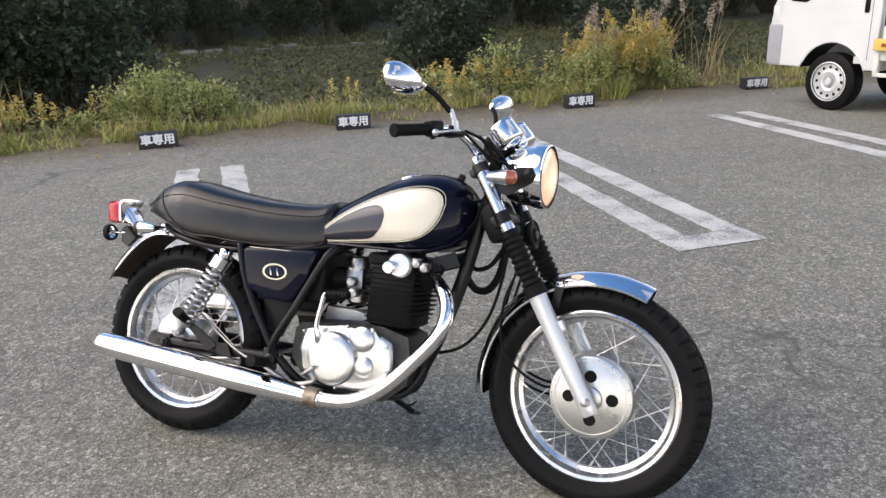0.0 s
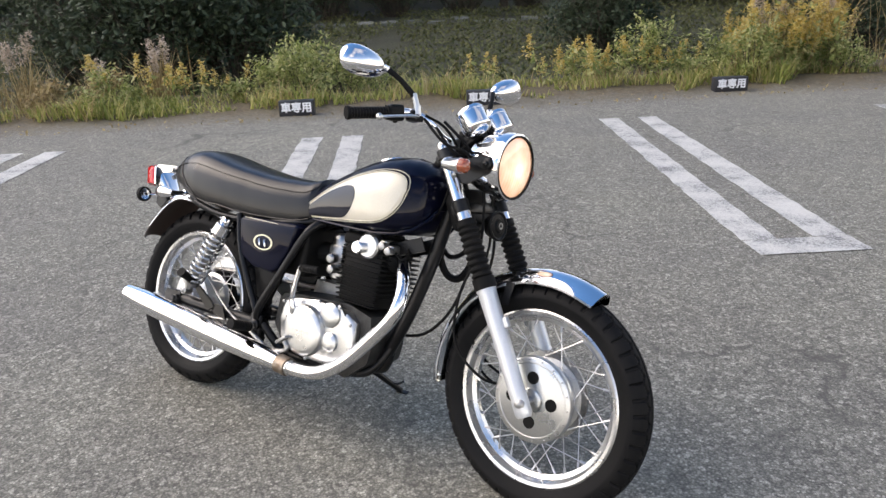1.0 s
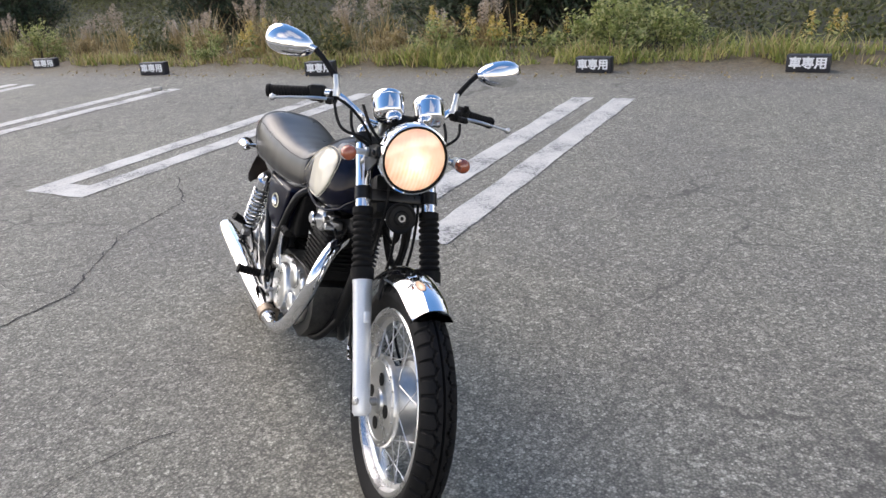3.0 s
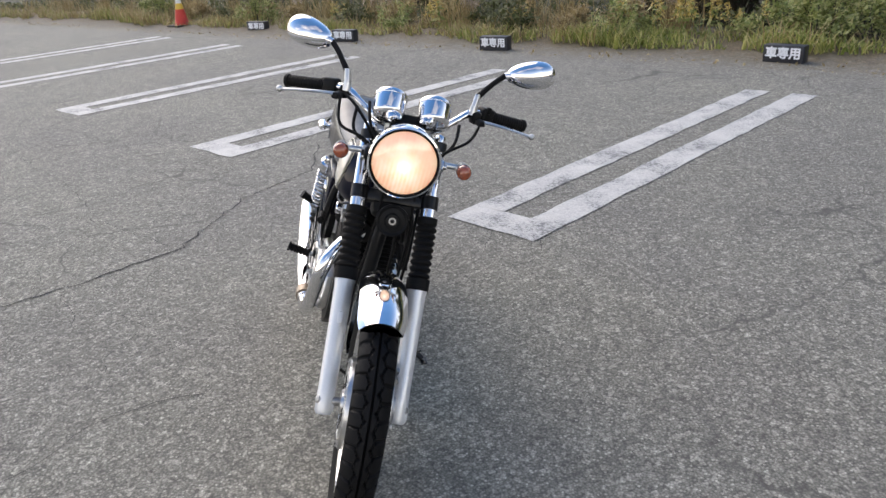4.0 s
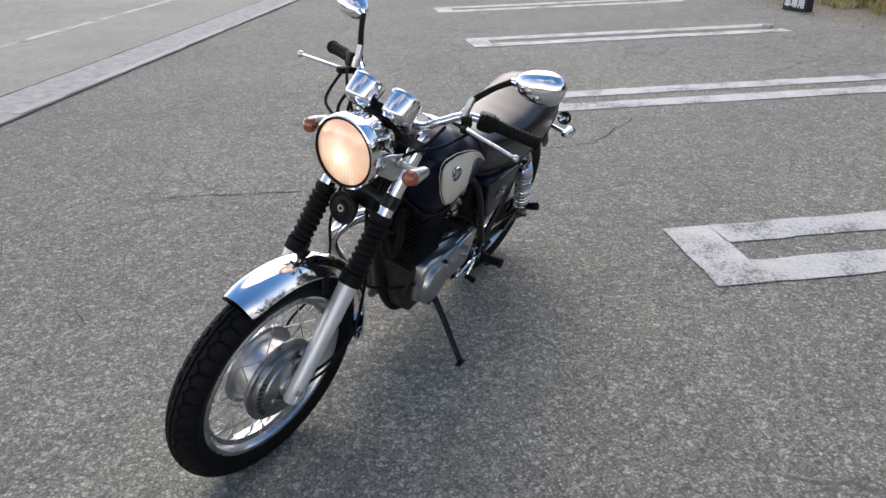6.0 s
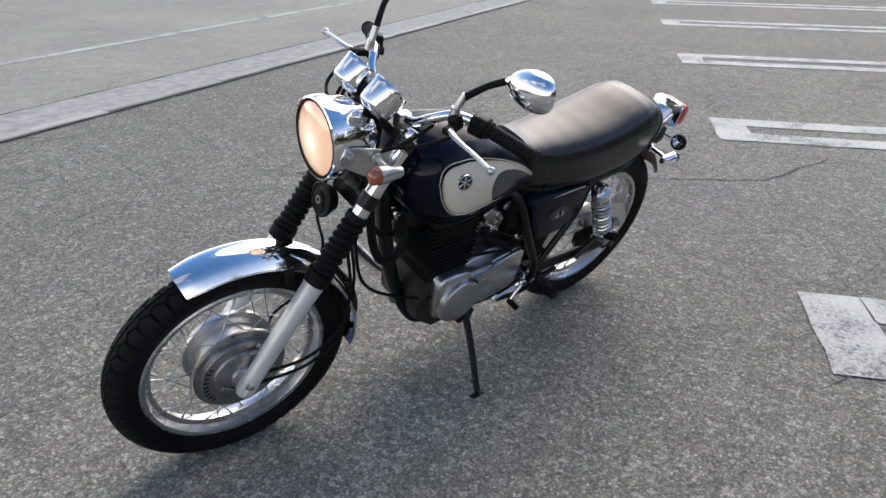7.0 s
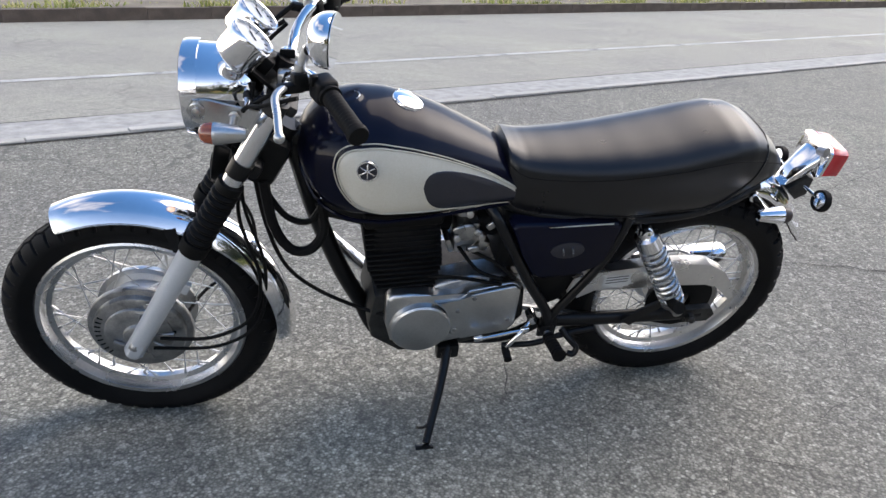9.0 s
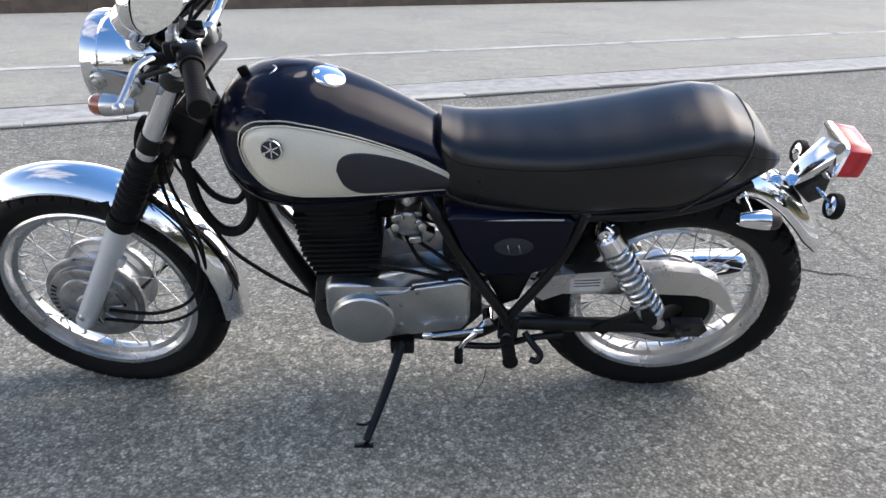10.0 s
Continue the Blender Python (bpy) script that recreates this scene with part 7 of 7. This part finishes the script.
# ---- small flat-bed truck ----
def road_wheel(parent, x, y, r, w, out):
    """Truck wheel: tyre, steel rim with holes, hub."""
    m = move(x, y, r) @ rot("X", -90 * out)
    bm = bmesh.new()
    lathe(bm, [(-w / 2, r * 0.62), (-w / 2, r * 0.90), (-w * 0.40, r * 0.98), (-w * 0.25, r), (w * 0.25, r), (w * 0.40, r * 0.98), (w / 2, r * 0.90), (w / 2, r * 0.62)], m, 40, closed=True)
    wheel_ob = part("wheel", bm, TYRE, parent, "black tyre on a silver steel rim")
    bm = bmesh.new()
    lathe(bm, [(w * 0.40, r * 0.70), (w * 0.52, r * 0.69), (w * 0.54, r * 0.66), (w * 0.46, r * 0.62), (w * 0.30, r * 0.60), (w * 0.26, r * 0.56), (w * 0.40, r * 0.44), (w * 0.46, r * 0.34), (w * 0.40, r * 0.24), (w * 0.40, r * 0.15), (w * 0.56, r * 0.13), (w * 0.58, r * 0.08), (w * 0.58, 0.01)], m, 36)
    part("rim", bm, WHEEL_SILVER, wheel_ob)
    for k in range(12):
        a = math.radians(30 * k)
        bm = bmesh.new()
        lathe(bm, [(w * 0.30, r * 0.058), (w * 0.425, r * 0.056), (w * 0.420, 0.003)], m @ move(r * 0.50 * math.cos(a), r * 0.50 * math.sin(a), 0), 10)
        part("rim_hole", bm, RUBBER, wheel_ob)


truck = tagged(new("small_truck"), "small white flat-bed truck parked nose to the verge", "truck")
# x forward, y to its left; origin on the ground under the front axle
side_line = [(0.74, 0.42), (0.79, 0.52), (0.79, 0.90), (0.755, 1.08), (0.56, 1.52), (0.52, 1.72), (0.42, 1.78), (-0.40, 1.80), (-0.46, 1.72), (-0.48, 0.95), (-0.48, 0.42)] + arc(0, 0.31, 0.388, 163.5, 16.5, 15)
bm = bmesh.new()
plate(bm, side_line, -0.66, 0.66, Matrix(), 0.016, 3)
cab = part("cab", bm, TRUCK_WHITE, truck, "white painted cab", 45)
for s in (-1, 1):
    bm = bmesh.new()
    plate(bm, [(0.60, 1.17), (0.54, 1.09), (0.36, 1.075), (0.27, 1.12), (0.20, 1.20), (-0.32, 1.22), (-0.30, 1.56), (0.40, 1.52)], 0.661 * s, 0.668 * s, Matrix(), 0.003, 1)
    part("side_window", bm, DARK_GLASS, cab, "dark glass side window")
    bm = bmesh.new()
    tube(bm, [(x, 0.659 * s, z) for x, z in arc(0, 0.31, 0.390, 163, 17, 20)], 0.008, 8)
    part("wheel_arch", bm, TRUCK_WHITE, cab)
    bm = bmesh.new()
    plate(bm, arc(0, 0.31, 0.386, 163, 17, 15) + arc(0, 0.31, 0.374, 17, 163, 15), 0.36 * s, 0.652 * s)
    part("arch_lining", bm, PLASTIC, cab, "black wheel arch lining")
    # upright door joint; the flat grey strip draws the body crease's shade
    for x0, x1, z0, z1 in ((-0.392, -0.386, 0.52, 1.20), (-0.386, 0.30, 0.866, 0.870)):
        bm = bmesh.new()
        box(bm, (x1 - x0, 0.004, z1 - z0), move((x0 + x1) / 2, 0.6595 * s, (z0 + z1) / 2), 0.001, 1)
        part("door_gap", bm, SMOKE if z1 - z0 > 0.1 else WHEEL_SILVER, cab, "thin strip drawn for the door joint and the body crease")
    bm = bmesh.new()
    box(bm, (0.045, 0.03, 0.135), move(-0.335, 0.668 * s, 1.035), 0.012, 3)
    part("door_handle", bm, PLASTIC, cab, "black door handle")
    bm = bmesh.new()
    box(bm, (0.10, 0.004, 0.07), move(-0.30, 0.6595 * s, 0.52), 0.001, 1)
    part("fuel_label", bm, WHEEL_SILVER, cab, "grey label on the cab's sill")
    bm = bmesh.new()
    box(bm, (0.03, 0.12, 0.20), move(0.62, 0.78 * s, 1.48), 0.02)
    tube(bm, [(0.58, 0.64 * s, 1.36), (0.62, 0.76 * s, 1.42)], 0.012, 8)
    part("door_mirror", bm, PLASTIC, cab, "black door mirror")
    bm = bmesh.new()
    box(bm, (0.12, 0.24, 0.19), move(0.722, 0.546 * s, 0.965), 0.03, 3)
    part("headlamp", bm, DIAL, cab, "clear headlamp")
    for x in (0.0, -1.90):
        road_wheel(truck, x, 0.58 * s, 0.29, 0.17, s)
bm = bmesh.new()
plate(bm, [(0.70, 1.14), (0.738, 1.15), (0.575, 1.53), (0.53, 1.52)], -0.56, 0.56)
part("windscreen", bm, DARK_GLASS, cab, "dark windscreen")
bm = bmesh.new()
box(bm, (0.20, 1.336, 0.44), move(0.715, 0, 0.640), 0.03, 4)
part("bumper", bm, BUMPER_GREY, truck, "pale grey plastic bumper")
bm = bmesh.new()
box(bm, (2.2, 1.40, 0.06), move(-1.62, 0, 0.56), 0.01)
bed = part("load_bed", bm, TRUCK_WHITE, truck, "white load bed")
for s in (-1, 1):
    bm = bmesh.new()
    box(bm, (2.16, 0.03, 0.26), move(-1.64, 0.70 * s, 0.72), 0.008)
    part("side_board", bm, TRUCK_WHITE, bed)
    for x in (-1.0, -1.7, -2.4):
        bm = bmesh.new()
        box(bm, (0.05, 0.02, 0.22), move(x, 0.724 * s, 0.72), 0.006)
        part("board_rib", bm, TRUCK_WHITE, bed)
    bm = bmesh.new()
    tube(bm, [(-0.555, 0.69 * s, 0.60), (-0.555, 0.69 * s, 0.98), (-0.60, 0.69 * s, 1.04)], 0.012, 8)
    part("board_latch", bm, SMOKE, bed, "dark latch of the side board")
bm = bmesh.new()
box(bm, (0.06, 1.30, 0.80), move(-0.535, 0, 1.02), 0.01)
part("headboard", bm, TRUCK_WHITE, bed)
bm = bmesh.new()
box(bm, (2.5, 0.7, 0.12), move(-1.2, 0, 0.44), 0.01)
part("chassis", bm, PLASTIC, truck, "black chassis")
bm = bmesh.new()
box(bm, (0.30, 0.05, 0.11), move(-0.66, 0.742, 0.68), 0.01)
marker = part("side_marker", bm, TRUCK_YELLOW, truck, "yellow marker plate on the truck's side")
bm = bmesh.new()
box(bm, (0.12, 0.012, 0.035), move(-0.66, 0.770, 0.68), 0.004)
part("marker_bar", bm, AMBER, marker)
bm = bmesh.new()
for x in (-0.53, -0.78):
    box(bm, (0.05, 0.04, 0.24), move(x, 0.700, 0.50), 0.006)
for z in (0.395, 0.61):
    box(bm, (0.30, 0.04, 0.035), move(-0.655, 0.700, z), 0.006)
part("side_guard", bm, CONE_WHITE, truck, "cream frame under the load bed")
truck.matrix_basis = move(4.72, 9.96, 0) @ rot("Z", 121.8) @ Matrix.Scale(1.13, 4)


# ---- dark car parked far along the road ----
car = tagged(new("parked_car"), "dark hatchback car parked far off at the road's edge", "car")
bm = bmesh.new()
low = [(1.95, 0.28), (2.00, 0.55), (1.90, 0.80), (1.05, 0.98), (0.55, 1.42), (-1.20, 1.48), (-1.62, 1.02), (-1.72, 0.80), (-1.70, 0.28)]
plate(bm, low, -0.80, 0.80, Matrix(), 0.07, 3)
shell = part("body", bm, CAR_DARK, car, "dark glossy body", 45)
for s in (-1, 1):
    bm = bmesh.new()
    plate(bm, [(0.85, 1.02), (0.45, 1.36), (-1.05, 1.40), (-1.35, 1.02)], 0.798 * s, 0.806 * s)
    part("side_window", bm, DARK_GLASS, shell)
    bm = bmesh.new()
    box(bm, (0.05, 0.30, 0.14), move(-1.71, 0.58 * s, 0.86), 0.02)
    part("tail_light", bm, RED_LENS, shell, "red tail light")
    for x in (1.25, -1.15):
        road_wheel(car, x, 0.70 * s, 0.31, 0.19, s)
bm = bmesh.new()
plate(bm, [(-1.30, 1.40), (-1.26, 1.42), (-1.62, 1.06), (-1.66, 1.04)], -0.66, 0.66)
part("rear_window", bm, DARK_GLASS, shell)
bm = bmesh.new()
box(bm, (3.2, 1.3, 0.16), move(0.1, 0, 0.26), 0.02)
part("underbody", bm, PLASTIC, car)
car.matrix_basis = move(-21.55, -2.60, 0) @ rot("Z", 184)


# ---- loose stones lying on the bays ----
pebble = None
rr = random.Random(5)
for x, y, k in ((-7.50, 4.48, 0.6), (-7.38, 4.55, 0.35), (-1.1, 9.7, 0.45), (1.9, 11.3, 0.4), (-5.0, 7.5, 0.5), (-3.0, 8.7, 0.35)):
    m = move(x, y, 0.0) @ rot("Z", rr.uniform(0, 360)) @ Matrix.Scale(k, 4)
    if pebble is None:
        bm = bmesh.new()
        box(bm, (0.20, 0.12, 0.09), move(0, 0, 0.04), 0.03, 2)
        for v in bm.verts:
            v.co += Vector((rr.gauss(0, 0.006), rr.gauss(0, 0.006), rr.gauss(0, 0.004)))
        pebble = tagged(link("loose_stone", bm, EDGE_STONE), "pale broken stone lying on the asphalt", "stone", "loose stones")
        pebble.matrix_basis = m
    else:
        copy_thing(pebble, m)
